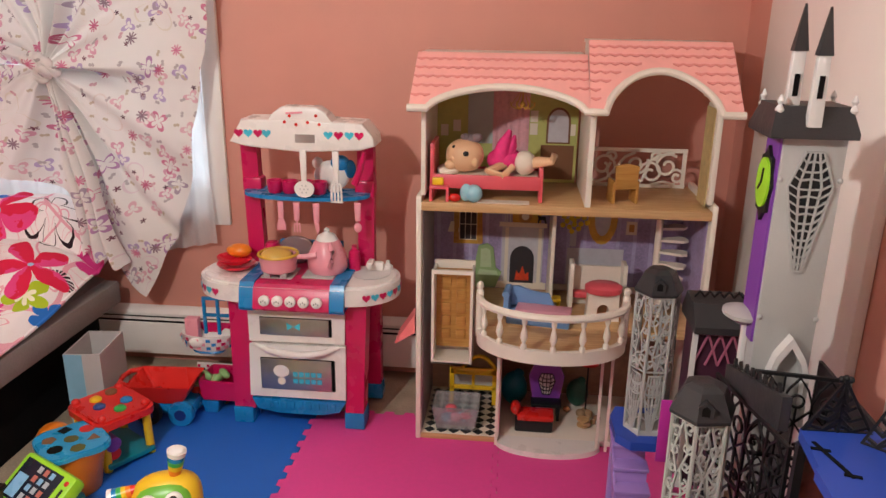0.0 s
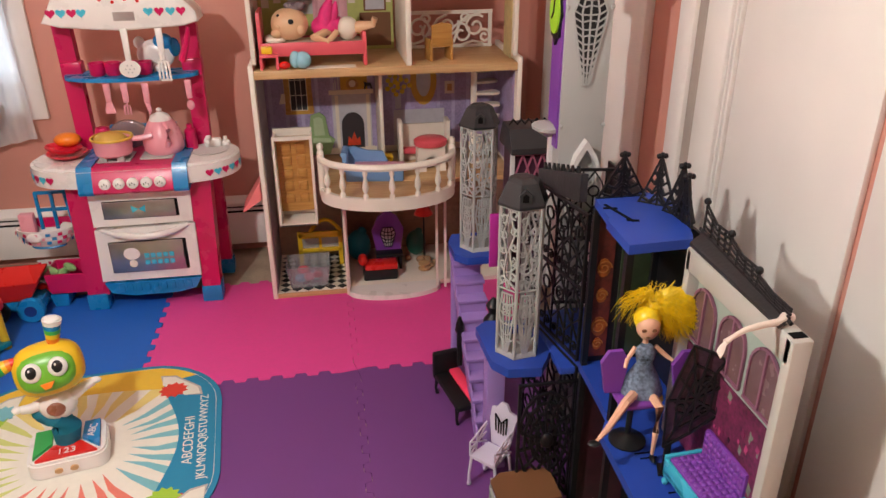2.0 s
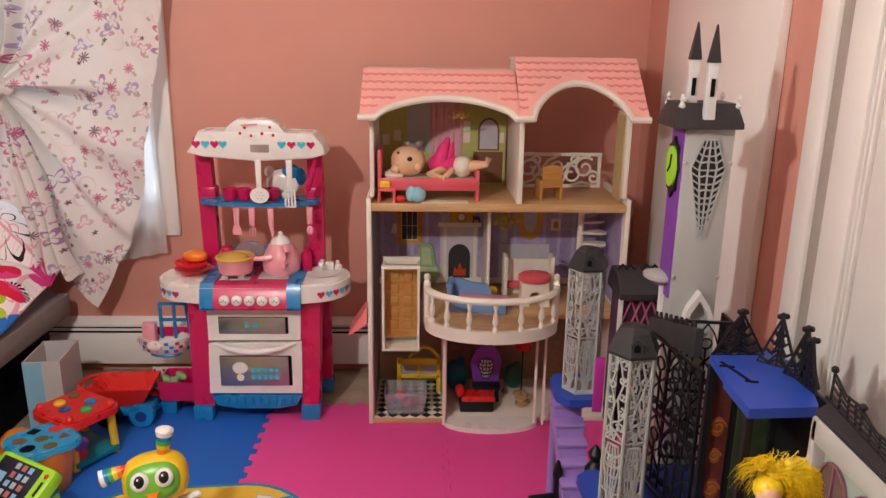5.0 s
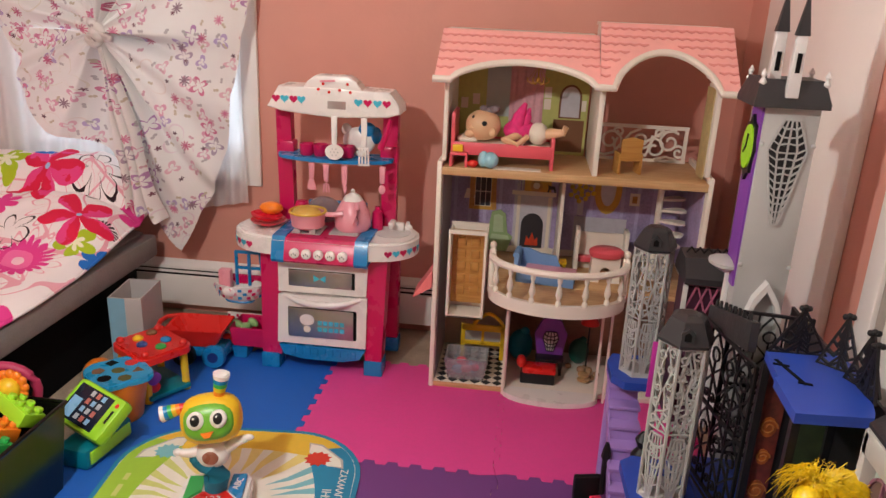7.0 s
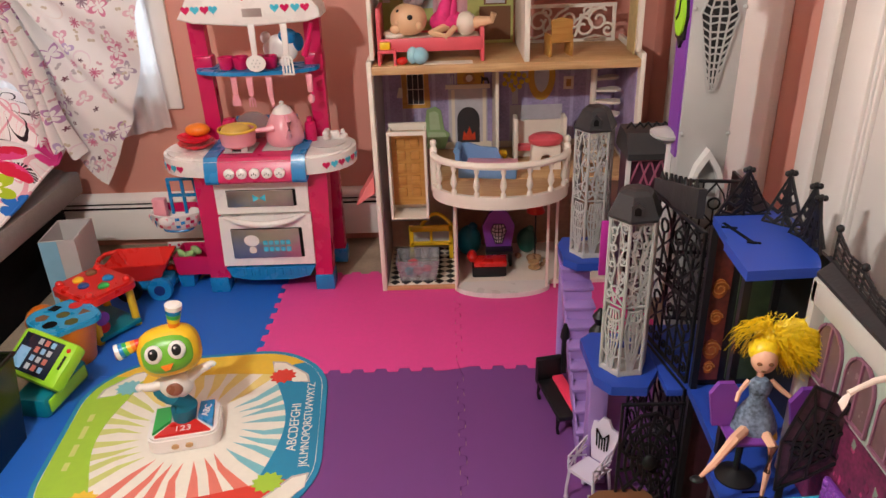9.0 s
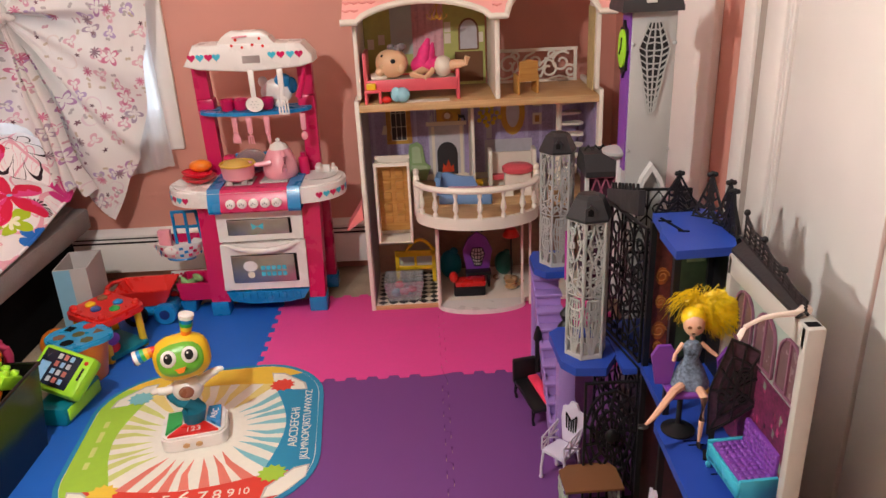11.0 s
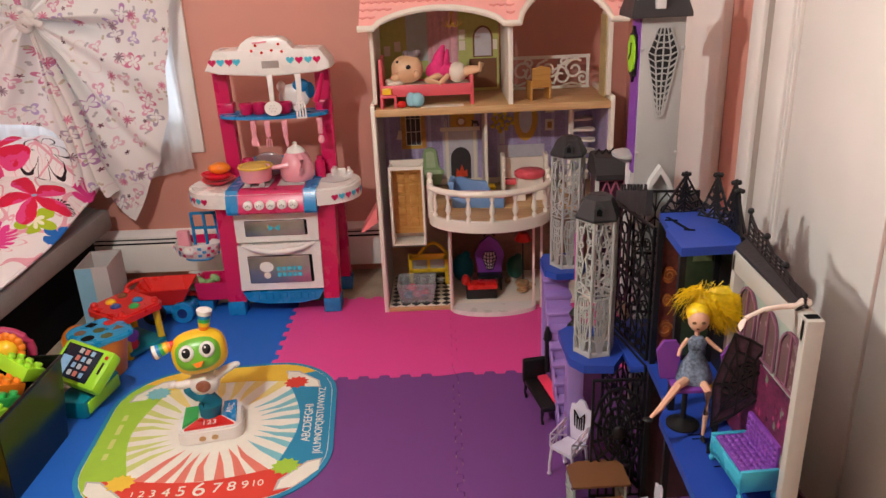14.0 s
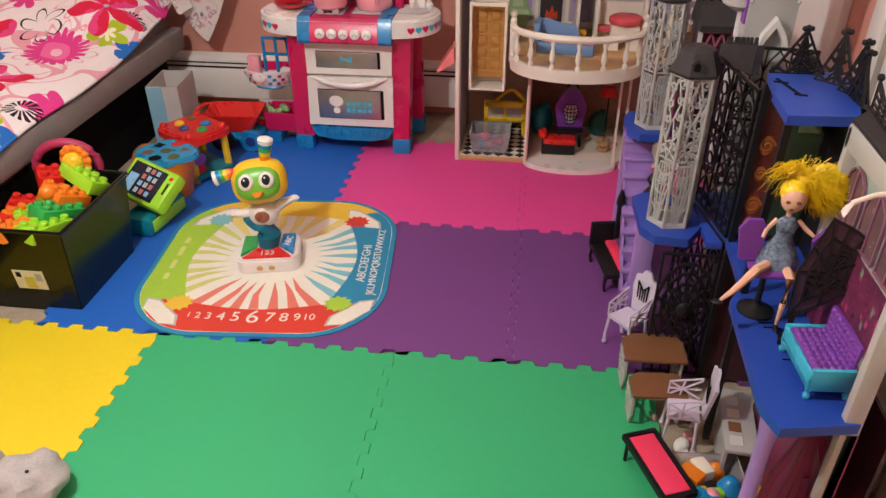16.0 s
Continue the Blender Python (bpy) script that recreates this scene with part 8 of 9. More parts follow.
def utensil(name, label, x, y, z, L_, colour, kind):
    """A toy utensil hanging from its hole."""
    o = thing(name, label, "toy utensil", (x, y, z), group="hanging toy utensils")
    part("handle", B().box(-0.0085, 0.0085, -0.003, 0.003, -L_ * 0.62, 0.0, 0.003, None, 1.25), colour, o)
    b = B()
    zb = -L_ * 0.62
    if kind == "spatula":
        b.bars([[(-0.014, zb - 0.005), (-0.016, -L_)], [(-0.005, zb), (-0.0055, -L_)], [(0.005, zb), (0.0055, -L_)], [(0.014, zb - 0.005), (0.016, -L_)], [(-0.014, zb - 0.004), (0.014, zb - 0.004)], [(-0.017, -L_), (0.017, -L_)]], (0, 0, 0), (1, 0, 0), (0, 0, 1), 0.0055, 0.004)
    elif kind == "skimmer":
        b.prism(arc(0, zb - 0.022, 0.031, 0.026, 0, 360, 18)[:-1], "y", -0.003, 0.003)
    elif kind == "fork":
        b.bars([[(-0.008, zb - 0.01), (-0.009, -L_)], [(0, zb), (0, -L_)], [(0.008, zb - 0.01), (0.009, -L_)], [(-0.008, zb - 0.01), (0.008, zb - 0.01)]], (0, 0, 0), (1, 0, 0), (0, 0, 1), 0.004, 0.003)
    elif kind == "knife":
        b.prism([(-0.007, zb), (0.007, zb), (0.009, -L_ * 0.85), (0.002, -L_), (-0.004, -L_ * 0.8)], "y", -0.0015, 0.0015)
    elif kind == "spoon":
        b.ball((0, 0, -L_ * 0.84), (0.012, 0.004, 0.016), 12)
    else:
        b.prism([(-0.008, zb), (0.008, zb), (0.014, zb - 0.02), (0.014, -L_), (-0.014, -L_), (-0.014, zb - 0.02)], "y", -0.002, 0.002)
    part("head", b, colour, o)
    if kind == "skimmer":
        for i in range(7):
            a = i * math.pi / 3
            r = 0.0 if i == 6 else 0.012
            part("hole", B().prism(arc(r * math.cos(a), zb - 0.022 + r * math.sin(a), 0.0022, 0.0022, 0, 360, 8)[:-1], "y", -0.0036, -0.0028), GREYP, o)


utensil("toy_skimmer", "white plastic toy skimmer hanging under the hood", -0.602, 1.95, 0.903, 0.155, WHITEP, "skimmer")
utensil("toy_spatula", "white slotted toy spatula hanging under the hood", -0.503, 1.95, 0.903, 0.155, WHITEP, "spatula")
utensil("toy_turner", "pale pink toy turner hanging under the shelf", -0.690, 1.985, 0.738, 0.095, PALEPINK, "turner")
utensil("toy_fork", "pale pink toy fork hanging under the shelf", -0.635, 1.968, 0.738, 0.095, PALEPINK, "fork")
utensil("toy_knife", "pale pink toy knife hanging under the shelf", -0.572, 1.965, 0.738, 0.10, PALEPINK, "knife")
utensil("toy_spoon", "pale pink toy spoon hanging under the shelf", -0.448, 1.99, 0.738, 0.095, PALEPINK, "spoon")
sc = thing("toy_scoop", "magenta toy utensil hanging from the upright", "toy utensil", (-0.432, 1.97, 0.90), 0, group="hanging toy utensils")
part("handle", B().tube([(0.012, 0, 0.0), (0.0, 0, -0.05), (-0.02, 0.0, -0.10)], [0.006, 0.009, 0.012], 8), MAGENTA, sc)
sk_ = thing("salt_shaker", "magenta and white toy shaker on the counter", "toy shaker", (-0.742, 2.04, CZ), group="shakers on the counter")
part("base", B().lathe([(0.028, 0), (0.028, 0.022), (0.022, 0.026)], (0, 0, 0), 16), WHITEP, sk_)
part("cap", B().lathe([(0.024, 0.024), (0.026, 0.06), (0.020, 0.078), (0.006, 0.082)], (0, 0, 0), 16), MAGENTA, sk_)

# ---------------------------------------------------------------- dollhouse furniture
UZ = Z2 + 0.0145
db = thing("doll_bed", "coral pink wooden doll bed", "doll bed", (0, 0, UZ))
CORAL = mat("coral_paint", (0.72, 0.10, 0.13), 0.4, 0, 0.05, 20)
part("side_rail", B().box(-0.205, 0.108, 1.90, 1.912, 0.035, 0.075, 0.003), CORAL, db)
part("pillow", B().blob((-0.165, 1.97, 0.078), (0.035, 0.05, 0.012), 2.6, 16), CREAM, db, "cream pillow")
part("side_rail", B().box(-0.205, 0.108, 2.03, 2.042, 0.035, 0.075, 0.003), CORAL, db)
part("foot_board", B().box(0.10, 0.112, 1.90, 2.042, 0.0, 0.10, 0.003), CORAL, db)
part("head_board", B().box(-0.214, -0.202, 1.90, 2.042, 0.0, 0.165, 0.003), CORAL, db)
part("mattress", B().box(-0.20, 0.10, 1.912, 2.03, 0.045, 0.07, 0.006), CREAM, db)
baby = B().blob((-0.118, 1.962, 0.122), (0.056, 0.048, 0.048), 2.2, 24).ball((-0.085, 1.920, 0.108), (0.012, 0.010, 0.015), 10).ball((-0.150, 1.926, 0.118), (0.010, 0.009, 0.008), 8).ball((-0.158, 1.934, 0.098), (0.018, 0.016, 0.014), 10).tube([(0.0, 1.95, 0.10), (-0.045, 1.925, 0.085), (-0.005, 1.91, 0.072), (0.025, 1.93, 0.10)], [0.014, 0.014, 0.012, 0.010], 8)
baby.tube([(0.055, 1.96, 0.10), (0.10, 1.94, 0.112), (0.135, 1.93, 0.118), (0.142, 1.928, 0.138)], [0.018, 0.017, 0.012, 0.010], 8)
multi("baby_doll", [(baby, mat("peach_doll_vinyl", (0.74, 0.46, 0.27), 0.45, 0, 0.05, 20)), (B().ball((0.0, 1.975, 0.11), (0.055, 0.04, 0.036), 14).tube([(-0.012, 1.96, 0.12), (-0.004, 1.955, 0.16), (0.012, 1.955, 0.20)], [0.026, 0.020, 0.006], 10).tube([(0.006, 1.965, 0.12), (0.020, 1.96, 0.155), (0.026, 1.96, 0.185)], [0.020, 0.014, 0.004], 8), mat("hot_pink_cloth", (0.75, 0.03, 0.20), 0.7, 0, 0.2, 60)), (B().ball((0.058, 1.96, 0.105), (0.034, 0.04, 0.036), 12), CREAM), (B().ball((-0.10, 1.975, 0.168), (0.030, 0.03, 0.014), 10).ball((-0.082, 1.955, 0.176), (0.016, 0.016, 0.012), 8).ball((-0.118, 1.962, 0.176), (0.014, 0.016, 0.010), 8), mat("taupe_cloth", (0.22, 0.17, 0.18), 0.8)), (B().ball((-0.112, 1.9165, 0.134), (0.009, 0.005, 0.008), 10).ball((-0.148, 1.934, 0.150), (0.006, 0.006, 0.006), 8), BLACKP)], "baby doll in a pink top lying on the doll bed", "doll", (0, 0, UZ))
solo("toy_bubble", B().ball((0, 0, 0.026), 0.026, 16).ball((-0.022, 0.0, 0.028), (0.018, 0.02, 0.026), 12), mat("pearly_blue_plastic", (0.30, 0.58, 0.68), 0.2), "pale blue pearly toy beside the doll bed", "toy", "", (-0.085, 1.885, UZ))
solo("toy_bead", B().ball((0, 0, 0.012), (0.018, 0.012, 0.012), 10), RED, "small red bead on the dollhouse floor", "toy bead", "", (-0.14, 1.885, UZ))
pc = thing("doll_stool", "coral pink doll stool", "doll stool", (-0.185, 1.888, UZ))
part("seat", B().box(-0.028, 0.028, -0.012, 0.03, 0.036, 0.045, 0.002), CORAL, pc)
for x in (-0.024, 0.024):
    part("leg", B().box(x - 0.004, x + 0.004, -0.01, 0.026, 0, 0.037), CORAL, pc)
solo("toy_brick", B().box(-0.016, 0.016, -0.012, 0.012, 0, 0.022, 0.003), YELLOW, "small yellow toy piece on the doll stool", "toy piece", "", (-0.19, 1.90, UZ + 0.0455))
solo("doll_rug", B().box(-0.075, 0.075, -0.02, 0.02, 0, 0.002), CREAM, "cream doll rug with a striped end", "doll rug", "", (0.0, 1.895, UZ))


def wood_chair(loc, rz, colour, label, s=1.0):
    c_ = thing("doll_chair", label, "doll chair", loc, rz, group="doll chairs")
    part("seat", B().box(-0.032 * s, 0.032 * s, -0.03 * s, 0.03 * s, 0.042 * s, 0.05 * s, 0.002), colour, c_)
    part("backrest", B().prism([(-0.032 * s, 0.05 * s), (0.032 * s, 0.05 * s), (0.034 * s, 0.11 * s), (0, 0.118 * s), (-0.034 * s, 0.11 * s)], "y", 0.024 * s, 0.032 * s), colour, c_)
    for x in (-0.034, 0.034):
        part("side", B().box((x - 0.004) * s, (x + 0.004) * s, -0.03 * s, 0.03 * s, 0, 0.066 * s, 0.001), colour, c_)


wood_chair((0.345, 1.96, UZ), 190, HONEY, "honey wood doll chair on the roof terrace", 1.0)
MZ = Z1 + 0.0065
vt = thing("doll_vanity", "cream doll vanity table with a rounded back", "doll table", (0.305, 2.05, MZ))
part("back", B().prism([(-0.085, 0), (-0.085, 0.13), (0.085, 0.13), (0.085, 0)], "y", 0.03, 0.04), CREAMP, vt)
for x in (-0.082, 0.082):
    part("post", B().box(x - 0.007, x + 0.007, -0.02, 0.04, 0, 0.15, 0.002), CREAMP, vt)
part("pink_bench", B().box(-0.075, 0.075, 0.0, 0.03, 0.03, 0.05, 0.003), CORAL, vt)
ps = thing("doll_stool", "cream doll stool with a round pink cushion", "doll stool", (0.315, 1.965, MZ))
part("base", B().prism([(-0.05, 0), (-0.018, 0), (-0.018, 0.03)] + arc(0, 0.034, 0.018, 0.02, 180, 0, 8) + [(0.018, 0.0), (0.05, 0), (0.046, 0.085), (-0.046, 0.085)], "y", -0.025, 0.025), CREAMP, ps)
part("cushion", B().lathe([(0.052, 0), (0.057, 0.006), (0.057, 0.02), (0.045, 0.028)], (0, 0, 0.086), 22, None, (1, 0.75)), CORAL, ps, "round coral cushion")
yl = thing("doll_stool", "small yellow doll stool", "doll stool", (0.155, 2.01, MZ))
part("seat", B().box(-0.035, 0.035, -0.02, 0.02, 0.034, 0.044, 0.002), YELLOW, yl)
for x in (-0.028, 0.028):
    part("leg", B().box(x - 0.005, x + 0.005, -0.016, 0.016, 0, 0.035), YELLOW, yl)
ch = thing("doll_chaise", "blue doll chaise longue with a pink seat", "doll sofa", (0.115, 1.905, MZ - 0.001), -8)
ch.matrix_basis = ch.matrix_basis @ Matrix.Diagonal((1.05, 0.9, 0.85, 1))
DUSK = mat("dusty_blue_paint", (0.16, 0.30, 0.55), 0.5, 0, 0.05, 20)
part("base", B().box(-0.085, 0.095, -0.035, 0.035, 0.0, 0.045, 0.004), DUSK, ch)
part("seat", B().box(-0.06, 0.098, -0.037, 0.033, 0.045, 0.06, 0.004), mat("dusty_pink_paint", (0.62, 0.28, 0.36), 0.5, 0, 0.05, 20), ch, "pink seat")
part("back", B().prism([(-0.088, 0.04), (-0.095, 0.115), (-0.06, 0.12), (-0.02, 0.105), (0.03, 0.10), (0.045, 0.06), (0.045, 0.04)], "y", 0.03, 0.042), DUSK, ch)
part("arm", B().tube([(-0.088, -0.036, 0.108), (-0.088, 0.04, 0.112)], 0.011, 10).box(-0.094, -0.08, -0.034, 0.04, 0.04, 0.105), DUSK, ch)
# ground floor
GZ = 0.0192
clear = bpy.data.materials.new("clear_plastic")
clear.use_nodes = True
cb = clear.node_tree.nodes["Principled BSDF"]
cb.inputs["Base Color"].default_value, cb.inputs["Transmission Weight"].default_value, cb.inputs["Roughness"].default_value = (0.8, 0.85, 0.88, 1), 0.8, 0.18
tbx = thing("plastic_tub", "clear plastic tub with small doll things", "tub", (-0.125, 1.945, GZ))
part("tub", open_box(0.062, 0.045, 0.076, 0.058, 0.085, 0.004, 0.003), clear, tbx)
for x, y, z, m_, r in ((-0.03, 0.0, 0.02, AQUA, 0.022), (0.02, 0.01, 0.022, AQUA, 0.022), (0.0, -0.015, 0.03, PALEPINK, 0.02), (0.03, -0.01, 0.035, CORAL, 0.018), (-0.02, 0.015, 0.045, CORAL, 0.02)):
    part("small_thing", B().ball((x, y, z), (r, r * 0.8, r * 0.7), 10), m_, tbx)
yb = thing("doll_bench", "yellow doll bunk frame", "doll furniture", (-0.075, 2.08, GZ))
part("rail", B().box(-0.085, 0.075, -0.006, 0.006, 0.11, 0.135, 0.003).box(-0.085, 0.075, -0.006, 0.006, 0.055, 0.07, 0.003).box(-0.085, -0.07, -0.006, 0.006, 0, 0.135).box(0.06, 0.075, -0.006, 0.006, 0, 0.135).box(-0.01, 0.0, -0.006, 0.006, 0.06, 0.12), YELLOW, yb)
part("curved_rail", B().tube([(-0.04 + 0.11 * i / 8, 0, 0.135 + 0.045 * math.sin(math.pi * i / 8)) for i in range(9)], 0.007, 8), YELLOW, yb)
part("panel", B().box(-0.07, 0.06, 0.002, 0.005, 0.07, 0.11), GREYP, yb)
cf = thing("doll_throne", "purple pointed doll chair with a white web back", "doll chair", (0.165, 2.04, GZ), 0, group="doll chairs")
part("back", B().prism([(-0.045, 0.06), (-0.058, 0.14), (-0.035, 0.19), (0, 0.215), (0.035, 0.19), (0.058, 0.14), (0.045, 0.06)], "y", 0.0, 0.012), PURP, cf)
part("web", B().prism(coffin(0, 0.15, 0.125, 0.075, 0.018, 0.028, 0.012)[:-1], "y", -0.003, 0.001), PALEGREY, cf)
part("web_lines", B().bars(web(0, 0.15, 0.125, 0.075, 0.018, 0.028, 0.012, 4), (0, -0.004, 0), (1, 0, 0), (0, 0, 1), 0.003, 0.002), BLACKP, cf)
part("crest", B().bars([[(-0.02, 0.215), (0, 0.245), (0.02, 0.215)]], (0, 0.005, 0), (1, 0, 0), (0, 0, 1), 0.006, 0.006), BLACKP, cf)
part("seat", B().box(-0.05, 0.05, -0.05, 0.0, 0.05, 0.062, 0.004).box(-0.045, -0.035, -0.045, -0.035, 0, 0.05).box(0.035, 0.045, -0.045, -0.035, 0, 0.05).box(-0.045, -0.035, -0.01, 0.01, 0, 0.06).box(0.035, 0.045, -0.01, 0.01, 0, 0.06), BLACKP, cf)
rs = thing("doll_sofa", "black doll sofa with a red seat", "doll sofa", (0.125, 1.945, GZ))
part("frame", B().box(-0.06, 0.06, -0.03, 0.03, 0.0, 0.04, 0.006), BLACKP, rs)
part("seat", B().box(-0.055, 0.062, -0.032, 0.028, 0.04, 0.062, 0.006), RED, rs, "red seat")
part("arm", B().ball((-0.06, 0, 0.072), (0.018, 0.032, 0.02), 12), RED, rs)
for loc, r, m_, lab in (((0.06, 2.10, GZ), (0.045, 0.04, 0.06), TEAL, "dark teal doll accessory"), ((0.275, 2.11, GZ), (0.038, 0.03, 0.05), mat("dark_green_plastic", (0.01, 0.10, 0.07), 0.4), "dark green doll accessory")):
    solo("doll_accessory", B().ball((0, 0, r[2]), r, 14).ball((r[0] * 0.3, 0, r[2] * 1.9), (r[0] * 0.4, r[1] * 0.4, r[2] * 0.3), 8), m_, lab + " in the dollhouse", "doll accessory", "", loc)
lp_ = thing("doll_lamp", "red shaded doll lamp", "doll lamp", (0.30, 2.06, GZ))
part("pole", B().tube([(0, 0, 0.006), (0, 0, 0.19)], 0.003, 6).lathe([(0.018, 0), (0.018, 0.004), (0.004, 0.008)], (0, 0, 0), 12), BLACKP, lp_)
part("shade", B().lathe([(0.034, 0), (0.034, 0.004), (0.02, 0.03), (0.012, 0.032)], (0, 0, 0.185), 14), RED, lp_, "red shade")
sp_ = thing("toy_spool", "pale wooden toy spool", "toy spool", (0.285, 1.965, GZ))
part("spool", B().lathe([(0.02, -0.012), (0.02, -0.008), (0.008, -0.006), (0.008, 0.006), (0.02, 0.008), (0.02, 0.012)], (0, 0, 0.021), 16, Matrix.Translation((0, 0, 0.0)) @ Matrix.Rotation(0, 4, "X")), OAK, sp_)
pb = random.Random(3)
tan = mat("tan_toy_plastic", (0.40, 0.24, 0.13), 0.6, 0, 0.15, 30)
for i in range(9):
    r = pb.uniform(0.010, 0.018)
    solo("toy_pebble", B().ball((0, 0, r * 0.8), (r, r, r * 0.8), 10), tan, "small tan toy piece on the dollhouse floor", "toy piece", "", (0.235 + 0.10 * pb.random(), 1.96 + 0.12 * pb.random(), GZ), 0, "small tan toy pieces")

# ---------------------------------------------------------------- doll furniture on the floor
cz = thing("doll_chaise", "black doll chaise longue with a neon pink cushion", "doll sofa", (0.262, 1.19, 0.0), 12)
part("seat", B().box(-0.034, 0.034, -0.10, 0.075, 0.045, 0.062, 0.006), BLACKP, cz)
part("back", B().box(-0.036, 0.036, 0.062, 0.082, 0.045, 0.125, 0.005), BLACKP, cz)
part("cushion", B().box(0.004, 0.036, -0.09, 0.06, 0.062, 0.074, 0.005), HOTPINK, cz, "neon pink cushion")
for x in (-0.028, 0.028):
    for y in (-0.085, 0.06):
        part("leg", B().tube([(x, y, 0.05), (x * 1.15, y * 1.05, 0.02), (x, y * 1.02, 0.0)], [0.007, 0.004, 0.005], 6), BLACKP, cz)


def web_chair(loc, rz, label):
    c_ = thing("doll_armchair", label, "doll chair", loc, rz, group="white doll armchairs")
    W = mat("lavender_white_plastic", (0.66, 0.60, 0.74), 0.4, 0, 0.04, 20)
    part("seat", B().prism([(-0.034, -0.034), (0.034, -0.034), (0.028, 0.03), (-0.028, 0.03)], "z", 0.082, 0.09), W, c_)
    part("back", B().prism([(-0.024, 0.09), (-0.034, 0.155), (-0.04, 0.185), (-0.018, 0.188), (-0.008, 0.205), (0.008, 0.205), (0.018, 0.188), (0.04, 0.185), (0.034, 0.155), (0.024, 0.09)], "y", 0.026, 0.032, Matrix.Rotation(radians(-6), 4, "X")), W, c_)
    part("slot", B().bars([[(-0.014, 0.125), (-0.016, 0.17), (0, 0.15), (0.016, 0.17), (0.014, 0.125)], [(0, 0.12), (0, 0.15)], [(-0.007, 0.12), (-0.007, 0.155)], [(0.007, 0.12), (0.007, 0.155)]], (0, 0.0385, 0), (1, 0, 0), (0, 0, 1), 0.003, 0.002), DARK, c_)
    part("slot_front", B().bars([[(-0.014, 0.125), (-0.016, 0.17), (0, 0.15), (0.016, 0.17), (0.014, 0.125)], [(0, 0.12), (0, 0.15)]], (0, 0.037, 0), (1, 0, 0), (0, 0.1, 1), 0.003, 0.002), DARK, c_)
    for x in (-0.034, 0.034):
        st = [[(-0.034, 0.088), (-0.034, 0.125), (0.03, 0.145)], [(-0.034, 0.088), (0.03, 0.14)], [(0.03, 0.09), (-0.034, 0.125)], [(-0.01, 0.088), (-0.004, 0.134)], [(-0.034, 0.106), (0.03, 0.115)]]
        part("arm_web", B().bars(st, (x, 0, 0), (0, 1, 0), (0, 0, 1), 0.0032, 0.003), W, c_, smooth=0)
        for y in (-0.03, 0.026):
            part("leg", B().tube([(x * 0.95, y, 0.085), (x * 1.1, y * 1.1, 0.03), (x * 1.05, y * 1.15, 0.006)], [0.004, 0.0035, 0.004], 6).ball((x * 1.05, y * 1.15, 0.006), 0.006, 8), W, c_)


web_chair((0.288, 0.872, 0.0), -48, "lavender white doll armchair with web sides beside a pillar")
web_chair((0.378, 0.572, 0.0), -98, "lavender white doll armchair pushed up to a brown table")


def web_table(loc, rz, w, d, h, label):
    t_ = thing("doll_table", label, "doll table", loc, rz, group="brown doll tables")
    part("top", B().prism([(-w, -d), (w, -d), (w * 1.0, d * 0.5), (w * 0.8, d), (-w * 0.6, d), (-w, d * 0.6)], "z", h - 0.006, h), BROWN, t_, "brown top")
    G = mat("grey_green_plastic", (0.42, 0.44, 0.40), 0.4, 0, 0.05, 20)
    for x in (-w * 0.92, w * 0.85):
        s = 1 if x > 0 else -1
        part("side_leg", B().bars([[(-d * 0.8, h - 0.006), (-d * 0.9, h * 0.4), (-d * 0.6, 0.004)], [(d * 0.8, h - 0.006), (d * 0.9, h * 0.4), (d * 0.6, 0.004)], [(-d * 0.9, h * 0.4), (d * 0.9, h * 0.7)], [(d * 0.9, h * 0.4), (-d * 0.9, h * 0.7)], [(-d * 0.6, 0.004), (d * 0.6, 0.004)], [(-d * 0.8, h - 0.006), (d * 0.8, h - 0.006)], [(-d * 0.6, 0.004), (d * 0.9, h * 0.4)]], (x, 0, 0), (0, 1, 0), (0, 0, 1), 0.0055, 0.005), G, t_, "grey-green web leg", smooth=0)


web_table((0.332, 0.742, 0.0), 2, 0.068, 0.048, 0.105, "brown topped doll table with pierced grey legs")
web_table((0.330, 0.632, 0.0), 4, 0.058, 0.038, 0.092, "smaller brown topped doll table with pierced legs")
pk = thing("doll_lounger", "neon pink doll lounger with a black frame", "doll lounger", (0.312, 0.452, 0.0), 22)
part("mattress", B().box(-0.028, 0.028, -0.085, 0.065, 0.052, 0.06, 0.003), HOTPINK, pk, "neon pink mattress")
part("frame", B().bars([[(-0.033, -0.09), (0.033, -0.09), (0.033, 0.07), (-0.033, 0.07), (-0.033, -0.09)]], (0, 0, 0.055), (1, 0, 0), (0, 1, 0), 0.009, 0.012), BLACKP, pk)
for x in (-0.03, 0.03):
    for y in (-0.08, 0.06):
        part("leg", B().tube([(x, y, 0.055), (x, y, 0.0)], 0.0045, 6), BLACKP, pk)
gb_ = thing("doll_counter", "grey pierced doll counter", "doll furniture", (0.487, 0.555, 0.0), -6)
part("top", B().box(-0.035, 0.03, -0.09, 0.09, 0.075, 0.085, 0.002), GREYP, gb_)
part("side", B().box(-0.035, -0.029, -0.09, 0.09, 0.0, 0.075), GREYP, gb_)
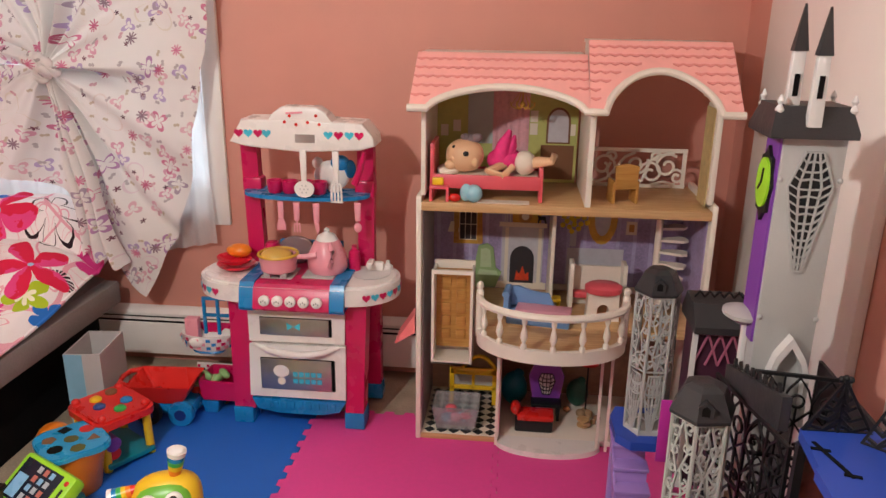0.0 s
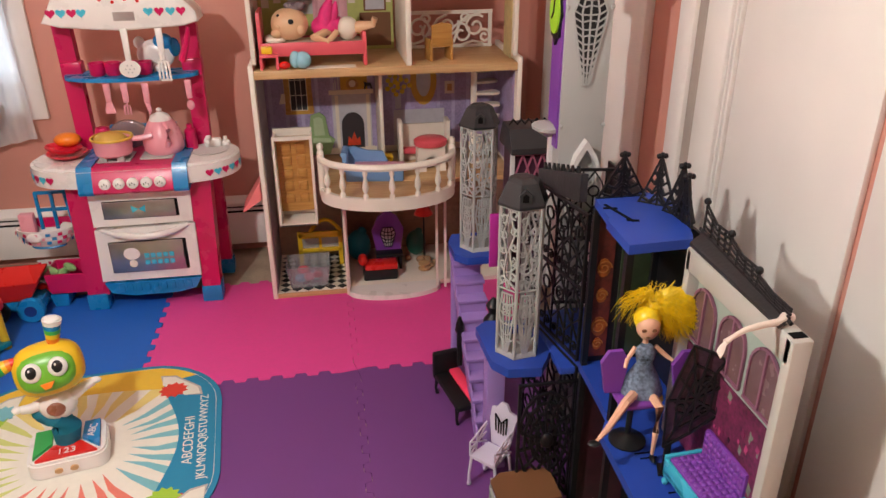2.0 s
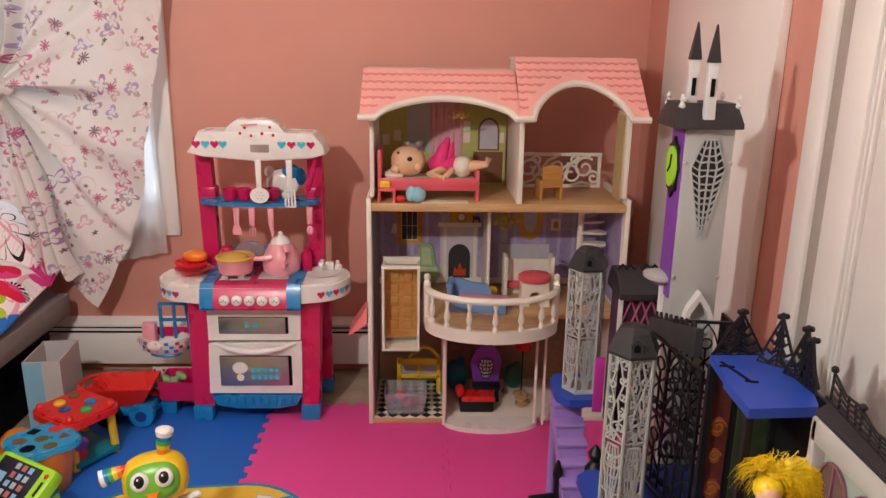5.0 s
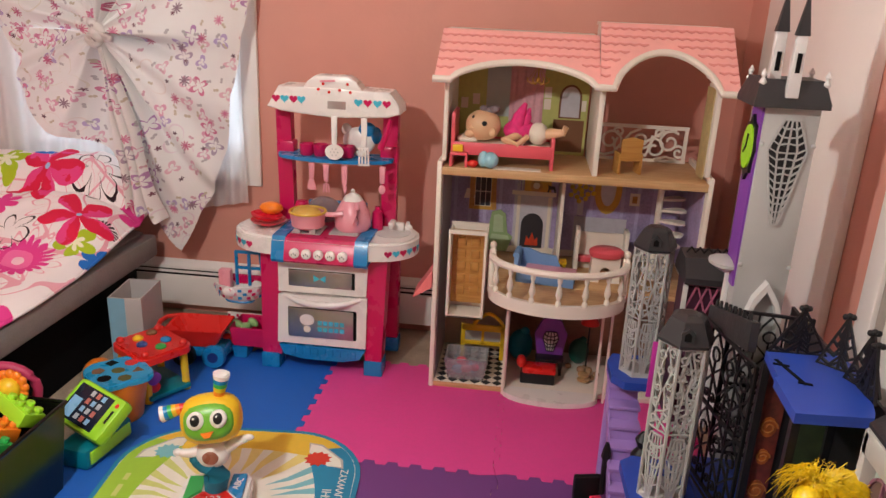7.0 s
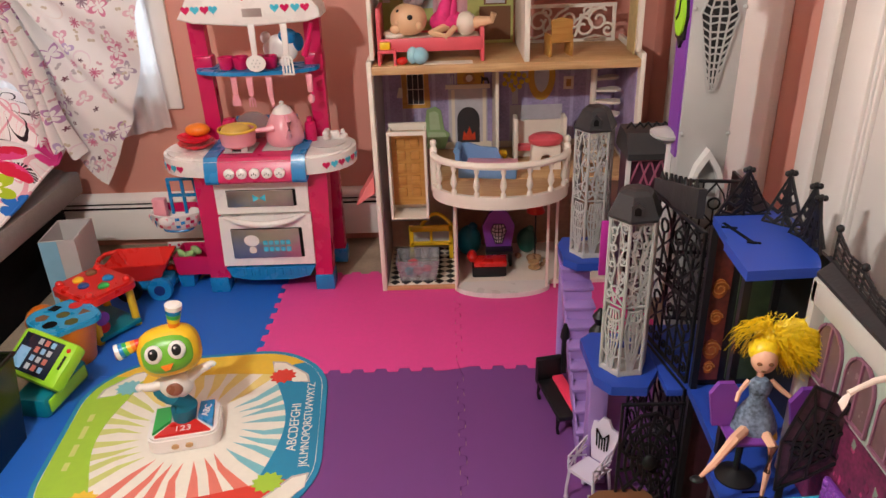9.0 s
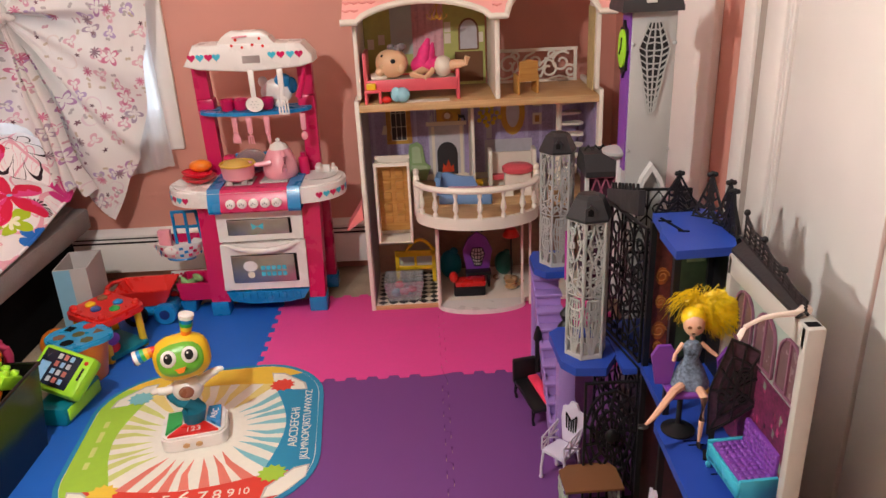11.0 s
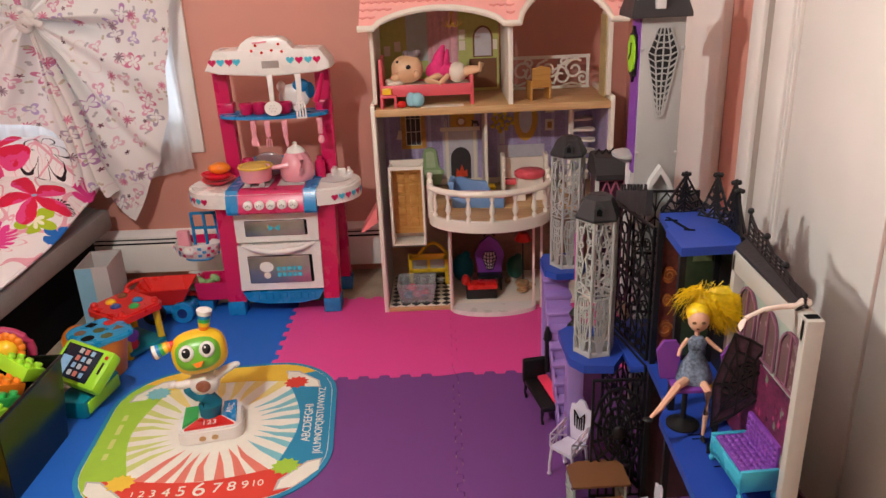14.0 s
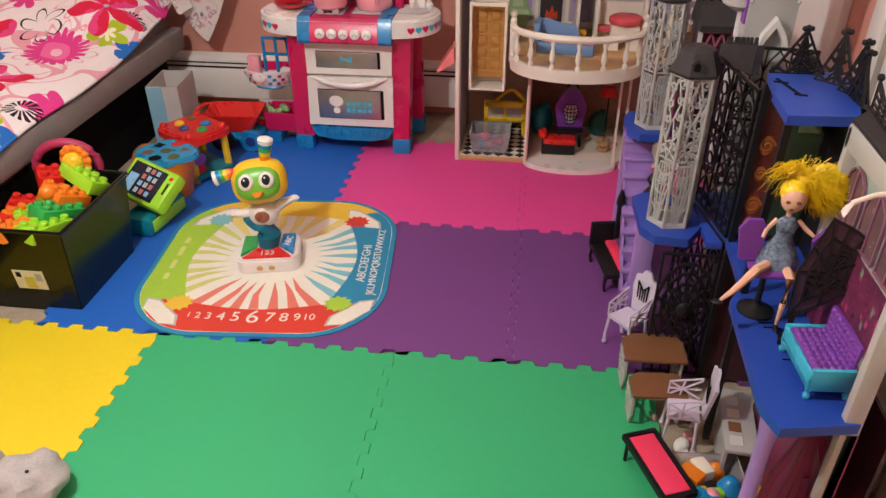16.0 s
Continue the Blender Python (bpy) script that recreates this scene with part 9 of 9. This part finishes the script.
for i in range(4):
    part("inset", B().box(-0.024, 0.0, -0.075 + i * 0.038, -0.05 + i * 0.038, 0.085, 0.087), (PALEGREY, BROWN, CREAM, PALEGREY)[i], gb_)
ty = thing("clear_tray", "clear blue plastic tray full of small toy pieces", "tray", (0.415, 0.425, 0.0), 4)
part("tray", open_box(0.055, 0.05, 0.065, 0.06, 0.055, 0.003, 0.002), clear, ty)
cl = random.Random(11)
cols = (AQUA, CYAN, PALEPINK, LIME, RED, CREAM, PURP, YELLOW, WHITEP, ORANGE)
for i in range(34):
    x, y = 0.365 + 0.19 * cl.random(), 0.33 + 0.33 * cl.random()
    inside = abs(x - 0.415) < 0.05 and abs(y - 0.425) < 0.045
    if 0.44 < x < 0.53 and 0.45 < y < 0.66 and not inside:
        continue
    z = 0.02 if inside else 0.0
    s = cl.uniform(0.010, 0.024)
    m_ = cols[i % len(cols)]
    bb = B()
    if i % 3 == 0:
        bb.ball((0, 0, s * 0.7), (s, s * 0.7, s * 0.7), 10)
    elif i % 3 == 1:
        bb.box(-s, s, -s * 0.7, s * 0.7, 0, s * 1.2, 0.003)
    else:
        bb.lathe([(s * 0.8, 0), (s, s * 0.4), (s * 0.6, s * 1.3), (s * 0.2, s * 1.5)], (0, 0, 0), 12)
    solo("toy_piece", bb, m_, "small plastic doll accessory lying under the castle deck", "toy piece", "", (x, y, z), cl.uniform(0, 180), "loose small toy pieces")
pg = thing("plush_toy", "pale grey plush toy lying on the yellow tile", "plush toy", (-0.925, 0.285, 0.0), 20)
PLUSH = mat("pale_grey_plush", (0.48, 0.44, 0.43), 0.95, 0, 0.2, 200, 0.9, 700)
pbody = B().ball((0, -0.03, 0.042), (0.085, 0.07, 0.045), 40)
for v in pbody.bm.verts:
    v.co *= 1 + 0.16 * noise.noise(v.co * 26) + 0.05 * noise.noise(v.co * 80)
    v.co.z = max(v.co.z, 0.0005)
part("body", pbody, PLUSH, pg)
part("ear", B().ball((-0.07, 0.02, 0.045), (0.03, 0.04, 0.035), 12), PLUSH, pg)
part("eye", B().ball((0.022, -0.045, 0.083), (0.004, 0.004, 0.003), 6), BLACKP, pg)
